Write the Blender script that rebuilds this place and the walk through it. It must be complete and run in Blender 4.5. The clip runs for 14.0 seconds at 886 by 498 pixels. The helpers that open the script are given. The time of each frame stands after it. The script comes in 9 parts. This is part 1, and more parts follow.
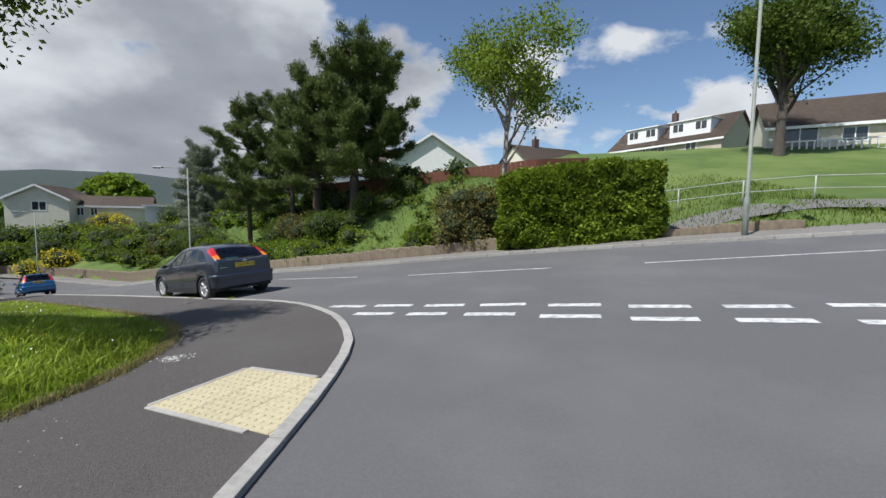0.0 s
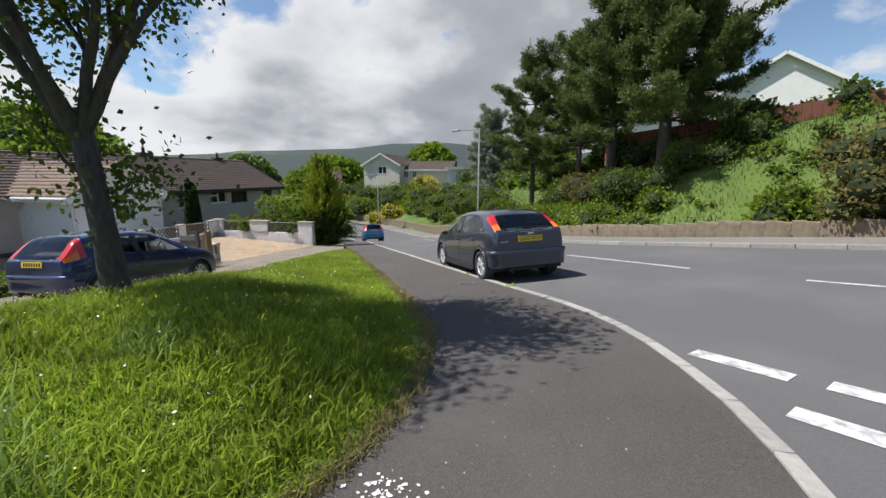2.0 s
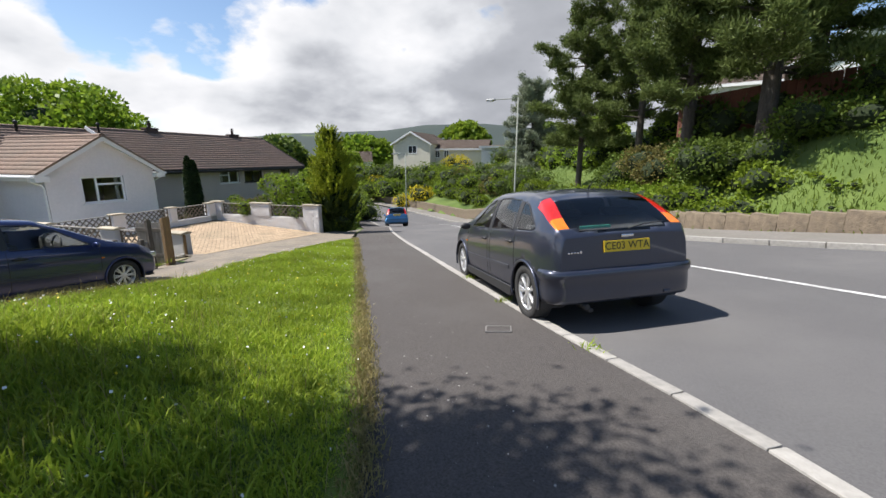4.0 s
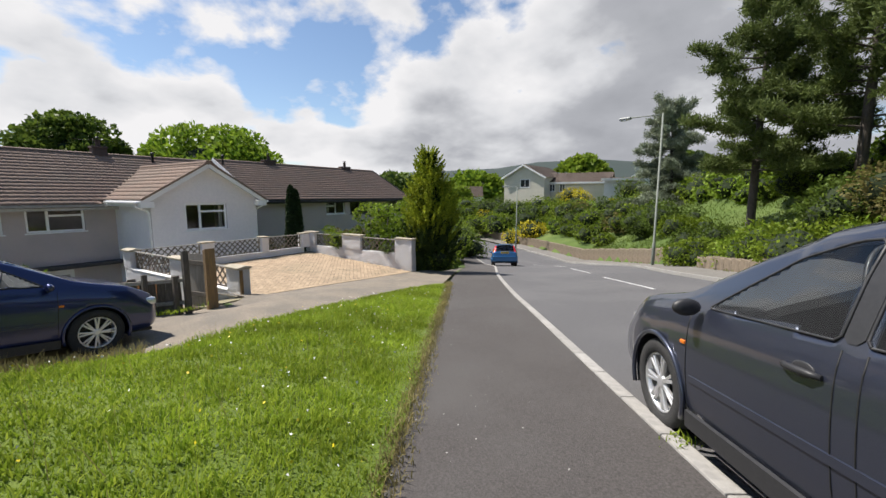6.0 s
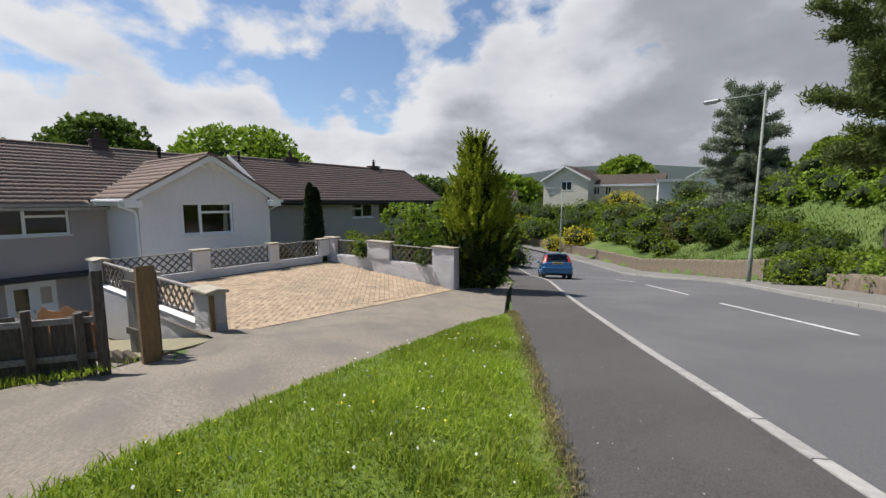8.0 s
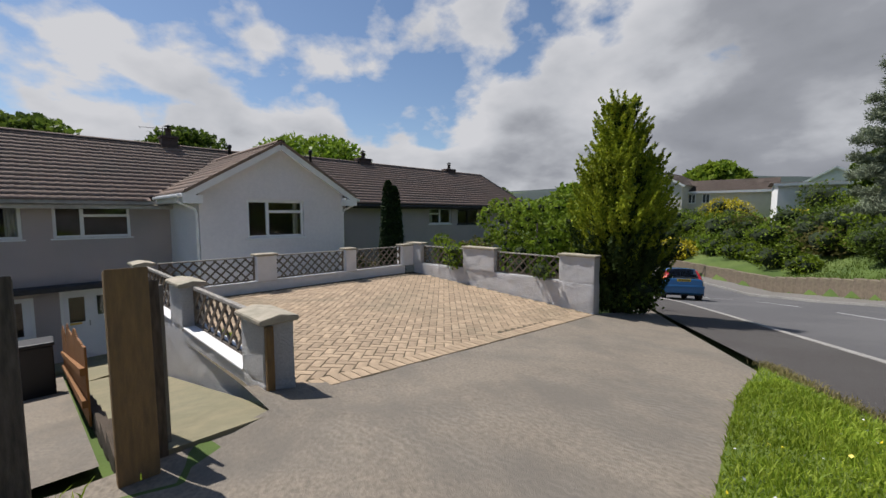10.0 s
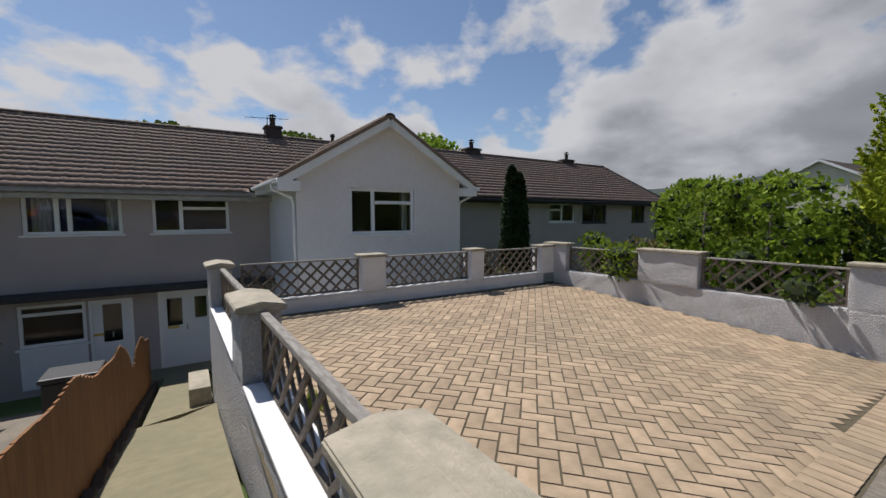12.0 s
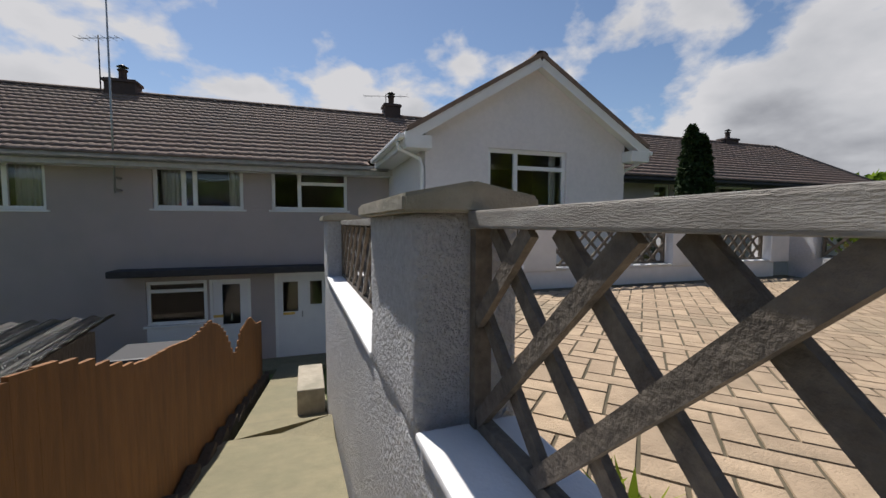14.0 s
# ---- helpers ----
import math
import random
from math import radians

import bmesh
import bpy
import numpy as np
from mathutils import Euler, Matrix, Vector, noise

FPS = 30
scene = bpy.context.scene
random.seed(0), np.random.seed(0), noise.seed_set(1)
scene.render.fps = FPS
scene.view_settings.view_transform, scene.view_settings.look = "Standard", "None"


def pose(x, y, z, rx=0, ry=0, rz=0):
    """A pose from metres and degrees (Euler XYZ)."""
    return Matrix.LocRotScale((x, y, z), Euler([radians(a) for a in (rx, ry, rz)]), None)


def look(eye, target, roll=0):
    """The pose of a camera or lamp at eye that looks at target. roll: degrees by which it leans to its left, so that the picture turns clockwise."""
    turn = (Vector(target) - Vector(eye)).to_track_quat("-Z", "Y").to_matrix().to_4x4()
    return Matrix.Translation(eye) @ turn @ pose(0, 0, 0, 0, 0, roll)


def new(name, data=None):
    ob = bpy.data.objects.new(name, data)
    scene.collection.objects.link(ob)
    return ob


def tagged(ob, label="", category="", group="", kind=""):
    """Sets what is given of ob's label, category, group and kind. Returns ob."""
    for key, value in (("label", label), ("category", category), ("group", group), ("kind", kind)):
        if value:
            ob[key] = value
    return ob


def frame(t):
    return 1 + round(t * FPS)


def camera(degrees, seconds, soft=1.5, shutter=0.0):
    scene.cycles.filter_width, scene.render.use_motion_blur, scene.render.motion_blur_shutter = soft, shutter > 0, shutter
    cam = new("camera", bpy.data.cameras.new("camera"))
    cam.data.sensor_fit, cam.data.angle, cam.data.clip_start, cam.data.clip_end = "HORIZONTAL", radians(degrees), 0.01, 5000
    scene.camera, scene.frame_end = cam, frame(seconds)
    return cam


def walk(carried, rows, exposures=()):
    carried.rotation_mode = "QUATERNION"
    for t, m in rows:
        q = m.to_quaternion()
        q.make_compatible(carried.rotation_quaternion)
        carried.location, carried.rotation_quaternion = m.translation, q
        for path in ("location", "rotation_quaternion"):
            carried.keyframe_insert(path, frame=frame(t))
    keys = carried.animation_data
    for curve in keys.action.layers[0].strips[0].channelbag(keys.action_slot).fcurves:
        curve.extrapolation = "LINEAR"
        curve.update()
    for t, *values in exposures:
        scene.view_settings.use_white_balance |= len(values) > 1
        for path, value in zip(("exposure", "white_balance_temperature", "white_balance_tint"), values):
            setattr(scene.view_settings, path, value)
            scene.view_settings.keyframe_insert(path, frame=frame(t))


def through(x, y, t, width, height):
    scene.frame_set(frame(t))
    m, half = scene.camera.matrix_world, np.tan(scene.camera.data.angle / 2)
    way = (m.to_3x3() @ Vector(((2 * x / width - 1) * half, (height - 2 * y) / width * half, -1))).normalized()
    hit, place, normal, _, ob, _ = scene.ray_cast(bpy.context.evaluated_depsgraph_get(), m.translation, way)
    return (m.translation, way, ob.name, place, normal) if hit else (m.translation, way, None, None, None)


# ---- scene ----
cam = camera(95.1, 14.0, soft=1.5)
PATH = [
    (0, (-0.062, 0.026, 1.427), (-0.069, 1.735, 1.292), 0.7),
    (0.5, (-0.506, 0.857, 1.382), (-1.137, 2.438, 1.183), 0.3),
    (1, (-0.969, 1.677, 1.333), (-1.771, 3.167, 1.063), 0.4),
    (1.5, (-1.431, 2.441, 1.332), (-2.441, 3.795, 1.044), 0.3),
    (2, (-1.89, 3.382, 1.311), (-2.92, 4.719, 1.007), 0.2),
    (4.5, (-4.554, 7.005, 0.941), (-5.764, 8.147, 0.528), 0.2),
    (5, (-5.236, 7.645, 0.904), (-6.564, 8.654, 0.506), 0.2),
    (5.5, (-5.95, 8.237, 0.722), (-7.359, 9.189, 0.497), 0.0),
    (6, (-6.713, 8.839, 0.579), (-8.151, 9.744, 0.351), 0.1),
    (6.5, (-7.385, 9.376, 0.537), (-8.843, 10.246, 0.304), 0.0),
    (7, (-8.239, 9.767, 0.437), (-9.699, 10.635, 0.203), 0.2),
    (7.5, (-9.093, 10.017, 0.361), (-10.583, 10.843, 0.173), 0.2),
    (8, (-9.987, 10.107, 0.303), (-11.489, 10.907, 0.098), 0.1),
    (8.5, (-10.835, 10.136, 0.226), (-12.375, 10.861, 0.026), 0.2),
    (11, (-15.067, 9.924, -0.417), (-16.727, 10.331, -0.55), -0.1),
    (11.5, (-15.824, 9.813, -0.437), (-17.512, 10.071, -0.579), -0.2),
    (12, (-16.575, 9.699, -0.494), (-18.27, 9.919, -0.63), -0.1),
    (12.5, (-17.098, 9.555, -0.517), (-18.791, 9.771, -0.684), 0.0),
    (13, (-17.621, 9.329, -0.698), (-19.321, 9.494, -0.843), -0.1),
    (13.5, (-18.135, 9.082, -0.934), (-19.846, 9.119, -1.024), -0.2),
    (14, (-18.693, 8.778, -1.227), (-20.393, 8.587, -1.332), 0.1),
]
walk(cam, [(t, look(eye, target, roll)) for t, eye, target, roll in PATH],
     ((0, 0.4, 6150, 9), (2, 0.58, 6350, 10), (4.5, 0.84, 6500, 11), (5, 0.78, 6550, 11), (7.5, 0.52, 6420, 11), (8.5, 0.36, 6280, 11), (11, 0.07, 6360, 12), (12.5, 0.04, 6320, 12), (14, 0.2, 6420, 12)))

# ---------------------------------------------------------------- light
SUN_DIR = Vector((-0.42, -0.33, 0.845)).normalized()
sun = new("sun", bpy.data.lights.new("sun", "SUN"))
sun.data.energy, sun.data.angle, sun.data.color = 4.8, radians(0.6), (1.0, 0.95, 0.87)
sun.matrix_world = look((0, 0, 60), Vector((0, 0, 60)) - SUN_DIR)

world = bpy.data.worlds.new("sky")
scene.world = world
world.use_nodes = True
wn, wl = world.node_tree.nodes, world.node_tree.links
wn.clear()
sky = wn.new("ShaderNodeTexSky")
sky.sky_type, sky.sun_disc = "NISHITA", False
sky.sun_elevation = math.asin(SUN_DIR.z)
sky.sun_rotation = math.atan2(SUN_DIR.x, SUN_DIR.y)
sky.air_density, sky.dust_density, sky.ozone_density = 1.0, 0.3, 2.0


def wmath(op, a, b=None):
    n = wn.new("ShaderNodeMath")
    n.operation = op
    for i, v in enumerate((a, b)):
        if v is None:
            continue
        if isinstance(v, (int, float)):
            n.inputs[i].default_value = v
        else:
            wl.new(v, n.inputs[i])
    return n.outputs[0]


coord = wn.new("ShaderNodeTexCoord")
split = wn.new("ShaderNodeSeparateXYZ")
wl.new(coord.outputs["Generated"], split.inputs[0])
lift = wmath("ADD", wmath("MAXIMUM", split.outputs[2], 0.0), 0.62)
join = wn.new("ShaderNodeCombineXYZ")
wl.new(wmath("DIVIDE", split.outputs[0], lift), join.inputs[0])
wl.new(wmath("DIVIDE", split.outputs[1], lift), join.inputs[1])
wl.new(wmath("DIVIDE", wmath("MULTIPLY", split.outputs[2], 1.7), lift), join.inputs[2])


def wnoise(scale, detail, shift, rough=0.55, distort=0.0):
    m = wn.new("ShaderNodeMapping")
    m.inputs["Location"].default_value = shift
    wl.new(join.outputs[0], m.inputs["Vector"])
    n = wn.new("ShaderNodeTexNoise")
    n.inputs["Scale"].default_value, n.inputs["Detail"].default_value = scale, detail
    n.inputs["Roughness"].default_value, n.inputs["Distortion"].default_value = rough, distort
    wl.new(m.outputs[0], n.inputs["Vector"])
    return n.outputs["Fac"]


def wramp(value, stops):
    r = wn.new("ShaderNodeValToRGB")
    while len(r.color_ramp.elements) < len(stops):
        r.color_ramp.elements.new(0.5)
    for e, (p, c) in zip(r.color_ramp.elements, stops):
        e.position, e.color = p, (*c, 1)
    wl.new(value, r.inputs[0])
    return r.outputs[0]


# heavier cloud over the valley road, more blue to either side
ahead = wmath("ADD", wmath("MULTIPLY", split.outputs[0], -0.60), wmath("MULTIPLY", split.outputs[1], 0.80))
bias = wmath("MAXIMUM", wmath("MULTIPLY", wmath("SUBTRACT", ahead, 0.79), 0.46), -0.008)
low = wmath("MULTIPLY", wmath("SUBTRACT", 0.34, split.outputs[2]), 0.27)
puffs = wmath("ADD", wmath("MULTIPLY", wnoise(2.7, 2, (1.3, 4.1, 0.7), 0.5), 0.56), wmath("MULTIPLY", wnoise(6.0, 8, (2.3, 0.4, 1.1), 0.54, 0.1), 0.44))
clearing = wmath("MULTIPLY", wmath("MAXIMUM", wmath("ADD", split.outputs[0], 0.08), 0.0), -0.2)
cover = wmath("ADD", wmath("ADD", wmath("ADD", puffs, bias), low), clearing)
mask = wramp(cover, [(0.458, (0, 0, 0)), (0.487, (0.45, 0.45, 0.45)), (0.52, (1, 1, 1))])
# the heaviest, greyest cloud stands to the north
north = wmath("ADD", wmath("MULTIPLY", split.outputs[0], -0.35), wmath("MULTIPLY", split.outputs[1], 0.93))
heavy = wmath("MULTIPLY", wmath("MAXIMUM", wmath("SUBTRACT", north, 0.72), 0.0), 0.75)
thick = wmath("ADD", wmath("ADD", wmath("MULTIPLY", wnoise(3.0, 4, (7.7, 2.2, 1), 0.48), 0.62), heavy), wmath("MULTIPLY", wmath("SUBTRACT", cover, 0.44), 0.75))
tone = wramp(thick, [(0.38, (0.90, 0.90, 0.91)), (0.50, (0.72, 0.735, 0.76)), (0.62, (0.45, 0.465, 0.50)), (0.82, (0.32, 0.335, 0.365))])
blue = wn.new("ShaderNodeBackground")
blue.inputs[1].default_value = 0.085
wl.new(sky.outputs[0], blue.inputs[0])
white = wn.new("ShaderNodeBackground")
white.inputs[1].default_value = 0.63
wl.new(tone, white.inputs[0])
both = wn.new("ShaderNodeMixShader")
wl.new(mask, both.inputs[0])
wl.new(blue.outputs[0], both.inputs[1])
wl.new(white.outputs[0], both.inputs[2])
wout = wn.new("ShaderNodeOutputWorld")
wl.new(both.outputs[0], wout.inputs[0])

# ---------------------------------------------------------------- materials


def material(name, base, second=None, scale=4.0, rough=0.8, bump=0.0, bump_scale=40.0, metal=0.0, third=None, third_scale=0.6,
             third_amount=0.35, vary=0.0, gloss=0.5, stretch=(1, 1, 1), coat=0.0, island=False, light=0.0):
    """A procedural surface: grain between base and second, stains of third at a larger scale, fine relief, and variation from piece to piece."""
    m = bpy.data.materials.new(name)
    m.use_nodes = True
    n, l = m.node_tree.nodes, m.node_tree.links
    b = n["Principled BSDF"]
    b.inputs["Roughness"].default_value, b.inputs["Metallic"].default_value = rough, metal
    b.inputs["Specular IOR Level"].default_value = gloss
    b.inputs["Coat Weight"].default_value, b.inputs["Coat Roughness"].default_value = coat, 0.05
    tc = n.new("ShaderNodeTexCoord")
    mp = n.new("ShaderNodeMapping")
    mp.inputs["Scale"].default_value = stretch
    l.new(tc.outputs["Object"], mp.inputs["Vector"])

    def tex(s, d, r=0.6):
        t = n.new("ShaderNodeTexNoise")
        t.inputs["Scale"].default_value, t.inputs["Detail"].default_value, t.inputs["Roughness"].default_value = s, d, r
        l.new(mp.outputs[0], t.inputs["Vector"])
        return t.outputs["Fac"]

    def blend(fac, one, two):
        x = n.new("ShaderNodeMix")
        x.data_type = "RGBA"
        for i, v in ((6, one), (7, two)):
            if isinstance(v, tuple):
                x.inputs[i].default_value = (*v, 1)
            else:
                l.new(v, x.inputs[i])
        if isinstance(fac, (int, float)):
            x.inputs[0].default_value = fac
        else:
            l.new(fac, x.inputs[0])
        return x.outputs[2]

    def span(v, lo, hi, a=0.0, c=1.0):
        x = n.new("ShaderNodeMapRange")
        l.new(v, x.inputs[0])
        for i, w in enumerate((lo, hi, a, c)):
            x.inputs[i + 1].default_value = w
        return x.outputs[0]

    col = tuple(base)
    if second:
        col = blend(span(tex(scale, 5), 0.32, 0.68), col, tuple(second))
    if third:
        col = blend(span(tex(third_scale, 4), 0.46, 0.66, 0, third_amount), col, tuple(third))
    if vary:
        if island:
            geo = n.new("ShaderNodeNewGeometry")
            rnd = geo.outputs["Random Per Island"]
        else:
            info = n.new("ShaderNodeObjectInfo")
            rnd = info.outputs["Random"]
        hsv = n.new("ShaderNodeHueSaturation")
        l.new(span(rnd, 0, 1, 1 - vary, 1 + vary), hsv.inputs["Value"])
        if isinstance(col, tuple):
            hsv.inputs["Color"].default_value = (*col, 1)
        else:
            l.new(col, hsv.inputs["Color"])
        col = hsv.outputs[0]
    if isinstance(col, tuple):
        b.inputs["Base Color"].default_value = (*col, 1)
    else:
        l.new(col, b.inputs["Base Color"])
    if bump:
        bp = n.new("ShaderNodeBump")
        bp.inputs["Strength"].default_value, bp.inputs["Distance"].default_value = min(1.0, bump), 0.02
        l.new(tex(bump_scale, 4), bp.inputs["Height"])
        l.new(bp.outputs[0], b.inputs["Normal"])
    if light:
        b.inputs["Emission Strength"].default_value = light
    return m


def leaf_material(name, base, second, rough=0.6, through=0.42):
    """Leaves that let some light through, each leaf a little different."""
    m = bpy.data.materials.new(name)
    m.use_nodes = True
    n, l = m.node_tree.nodes, m.node_tree.links
    b = n["Principled BSDF"]
    b.inputs["Roughness"].default_value = rough
    b.inputs["Specular IOR Level"].default_value = 0.16
    geo = n.new("ShaderNodeNewGeometry")
    mix = n.new("ShaderNodeMix")
    mix.data_type = "RGBA"
    mix.inputs[6].default_value, mix.inputs[7].default_value = (*base, 1), (*second, 1)
    l.new(geo.outputs["Random Per Island"], mix.inputs[0])
    tc = n.new("ShaderNodeTexCoord")
    nz = n.new("ShaderNodeTexNoise")
    nz.inputs["Scale"].default_value = 0.9
    l.new(tc.outputs["Object"], nz.inputs["Vector"])
    hsv = n.new("ShaderNodeHueSaturation")
    mr = n.new("ShaderNodeMapRange")
    l.new(nz.outputs["Fac"], mr.inputs[0])
    mr.inputs[1].default_value, mr.inputs[2].default_value, mr.inputs[3].default_value, mr.inputs[4].default_value = 0.3, 0.7, 0.7, 1.3
    l.new(mr.outputs[0], hsv.inputs["Value"])
    l.new(mix.outputs[2], hsv.inputs["Color"])
    l.new(hsv.outputs[0], b.inputs["Base Color"])
    tr = n.new("ShaderNodeBsdfTranslucent")
    l.new(hsv.outputs[0], tr.inputs["Color"])
    ms = n.new("ShaderNodeMixShader")
    ms.inputs[0].default_value = through
    out = n["Material Output"]
    l.new(b.outputs[0], ms.inputs[1])
    l.new(tr.outputs[0], ms.inputs[2])
    l.new(ms.outputs[0], out.inputs[0])
    return m


def glass_material(name, tint, rough=0.02):
    m = bpy.data.materials.new(name)
    m.use_nodes = True
    b = m.node_tree.nodes["Principled BSDF"]
    b.inputs["Base Color"].default_value = (*tint, 1)
    b.inputs["Roughness"].default_value = rough
    b.inputs["Transmission Weight"].default_value = 1.0
    b.inputs["IOR"].default_value = 1.45
    return m


ASPHALT_ROAD = material("road asphalt", (0.115, 0.112, 0.115), (0.085, 0.083, 0.085), 60, 0.88, 0.35, 220, third=(0.15, 0.146, 0.145), third_scale=0.35, third_amount=0.5)
ASPHALT_PATH = material("pavement asphalt", (0.098, 0.088, 0.083), (0.042, 0.037, 0.035), 75, 0.9, 0.6, 150, third=(0.10, 0.094, 0.09), third_scale=0.5, third_amount=0.5)
KERB_STONE = material("kerb concrete", (0.36, 0.345, 0.32), (0.26, 0.25, 0.235), 14, 0.85, 0.3, 90, vary=0.1, third=(0.2, 0.2, 0.17), third_scale=1.2)
CONCRETE = material("apron concrete", (0.262, 0.222, 0.173), (0.15, 0.127, 0.10), 26, 0.9, 0.5, 75, third=(0.14, 0.125, 0.105), third_scale=0.8, third_amount=0.75, stretch=(1.0, 1.6, 1.0))
cn_, cl_ = CONCRETE.node_tree.nodes, CONCRETE.node_tree.links
ctc = cn_.new("ShaderNodeTexCoord")
cmap = cn_.new("ShaderNodeMapping")
cmap.inputs["Rotation"].default_value = (0, 0, radians(62))
cl_.new(ctc.outputs["Object"], cmap.inputs["Vector"])
cwave = cn_.new("ShaderNodeTexWave")
cwave.inputs["Scale"].default_value, cwave.inputs["Distortion"].default_value = 4.5, 9.0
cwave.inputs["Detail"].default_value, cwave.inputs["Detail Scale"].default_value = 4.0, 2.2
cl_.new(cmap.outputs[0], cwave.inputs["Vector"])
cpatch = cn_.new("ShaderNodeTexNoise")
cpatch.inputs["Scale"].default_value, cpatch.inputs["Detail"].default_value = 1.3, 5
cl_.new(ctc.outputs["Object"], cpatch.inputs["Vector"])
cworn = cn_.new("ShaderNodeMapRange")
cworn.inputs[1].default_value, cworn.inputs[2].default_value, cworn.inputs[4].default_value = 0.45, 0.75, 0.32
cl_.new(cpatch.outputs["Fac"], cworn.inputs[0])
cridge = cn_.new("ShaderNodeMapRange")
cridge.inputs[1].default_value, cridge.inputs[2].default_value = 0.5, 0.95
cl_.new(cwave.outputs["Fac"], cridge.inputs[0])
cmul = cn_.new("ShaderNodeMath")
cmul.operation = "MULTIPLY"
cl_.new(cworn.outputs[0], cmul.inputs[0])
cl_.new(cridge.outputs[0], cmul.inputs[1])
cmix = cn_.new("ShaderNodeMix")
cmix.data_type = "RGBA"
cmix.inputs[7].default_value = (0.36, 0.32, 0.26, 1)
cp_ = cn_["Principled BSDF"]
cl_.new(cp_.inputs["Base Color"].links[0].from_socket, cmix.inputs[6])
cl_.new(cmul.outputs[0], cmix.inputs[0])
cl_.new(cmix.outputs[2], cp_.inputs["Base Color"])
PATH_CONCRETE = material("path concrete", (0.25, 0.22, 0.135), (0.19, 0.17, 0.105), 7, 0.9, 0.4, 60, third=(0.17, 0.165, 0.1), third_scale=0.8, third_amount=0.6)
LINE_PAINT = material("road paint", (0.68, 0.68, 0.67), (0.44, 0.44, 0.44), 26, 0.7, 0.3, 120, third=(0.22, 0.22, 0.22), third_scale=9, third_amount=0.85)
TACTILE = material("buff tactile paving", (0.46, 0.405, 0.26), (0.38, 0.335, 0.22), 18, 0.85, 0.3, 120, vary=0.06)
BLOCK = material("buff block paving", (0.44, 0.328, 0.218), (0.345, 0.252, 0.165), 9, 0.85, 0.5, 80, vary=0.17, third=(0.25, 0.205, 0.135), third_scale=0.6, third_amount=0.65)
BLOCKS = material("buff block paving joined", (0.44, 0.328, 0.218), (0.345, 0.252, 0.165), 9, 0.85, 0.5, 80, vary=0.17, third=(0.25, 0.205, 0.135), third_scale=0.6, third_amount=0.65, island=True)
JOINT = material("joint sand", (0.12, 0.092, 0.058), (0.075, 0.066, 0.038), 12, 0.95)
GRASS_SOIL = material("grass ground", (0.11, 0.16, 0.015), (0.075, 0.115, 0.012), 5, 0.95, 0.7, 60, third=(0.17, 0.21, 0.045), third_scale=0.4, third_amount=0.6)
FIELD = material("meadow", (0.08, 0.125, 0.02), (0.055, 0.092, 0.016), 0.8, 0.95, 0.5, 14, third=(0.15, 0.19, 0.05), third_scale=0.12, third_amount=0.6)
fn_, fl_ = FIELD.node_tree.nodes, FIELD.node_tree.links
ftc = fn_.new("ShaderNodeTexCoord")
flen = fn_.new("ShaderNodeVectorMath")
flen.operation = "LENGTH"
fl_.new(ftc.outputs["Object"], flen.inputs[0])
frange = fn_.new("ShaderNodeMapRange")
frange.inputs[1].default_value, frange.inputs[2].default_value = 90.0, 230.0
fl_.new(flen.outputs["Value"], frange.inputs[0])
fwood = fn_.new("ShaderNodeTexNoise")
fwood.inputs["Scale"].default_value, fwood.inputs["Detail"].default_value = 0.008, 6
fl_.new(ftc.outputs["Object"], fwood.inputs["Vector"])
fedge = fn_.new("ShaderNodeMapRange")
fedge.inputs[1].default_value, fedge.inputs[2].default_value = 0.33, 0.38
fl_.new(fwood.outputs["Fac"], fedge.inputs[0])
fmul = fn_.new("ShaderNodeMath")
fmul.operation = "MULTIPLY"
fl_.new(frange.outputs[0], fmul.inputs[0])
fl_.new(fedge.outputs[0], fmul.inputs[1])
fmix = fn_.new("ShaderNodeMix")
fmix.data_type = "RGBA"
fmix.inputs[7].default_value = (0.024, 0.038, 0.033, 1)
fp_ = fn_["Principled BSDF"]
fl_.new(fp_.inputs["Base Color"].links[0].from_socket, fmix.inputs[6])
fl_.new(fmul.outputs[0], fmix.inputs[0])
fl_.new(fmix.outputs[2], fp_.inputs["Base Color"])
BLADE = leaf_material("grass blades", (0.185, 0.28, 0.022), (0.35, 0.42, 0.05), 0.5, 0.4)
BLADE_PALE = leaf_material("pale tussock blades", (0.17, 0.25, 0.05), (0.28, 0.36, 0.095), 0.5, 0.4)
BANK_BLADE = leaf_material("bank grass blades", (0.068, 0.108, 0.014), (0.14, 0.185, 0.028), 0.6, 0.35)
STRAW = leaf_material("dry grass", (0.32, 0.26, 0.12), (0.2, 0.19, 0.07), 0.7, 0.3)
SOIL = material("soil", (0.09, 0.065, 0.045), (0.06, 0.045, 0.03), 12, 0.95, 0.8, 50)
RENDER_WHITE = material("white roughcast", (0.84, 0.83, 0.84), (0.7, 0.69, 0.7), 48, 0.85, 1.0, 62, third=(0.66, 0.65, 0.63), third_scale=0.9, third_amount=0.35)
for n_ in RENDER_WHITE.node_tree.nodes:
    if n_.type == "BUMP":
        n_.inputs["Distance"].default_value = 0.07
PAINT_WHITE = material("white masonry paint", (0.80, 0.79, 0.79), (0.73, 0.72, 0.72), 6, 0.8, 0.15, 60, third=(0.62, 0.61, 0.58), third_scale=1.1, third_amount=0.3)
HOUSE_LILAC = material("pale lilac grey render", (0.79, 0.75, 0.755), (0.73, 0.695, 0.705), 12, 0.9, 0.25, 160, third=(0.56, 0.55, 0.55), third_scale=0.35, third_amount=0.35)
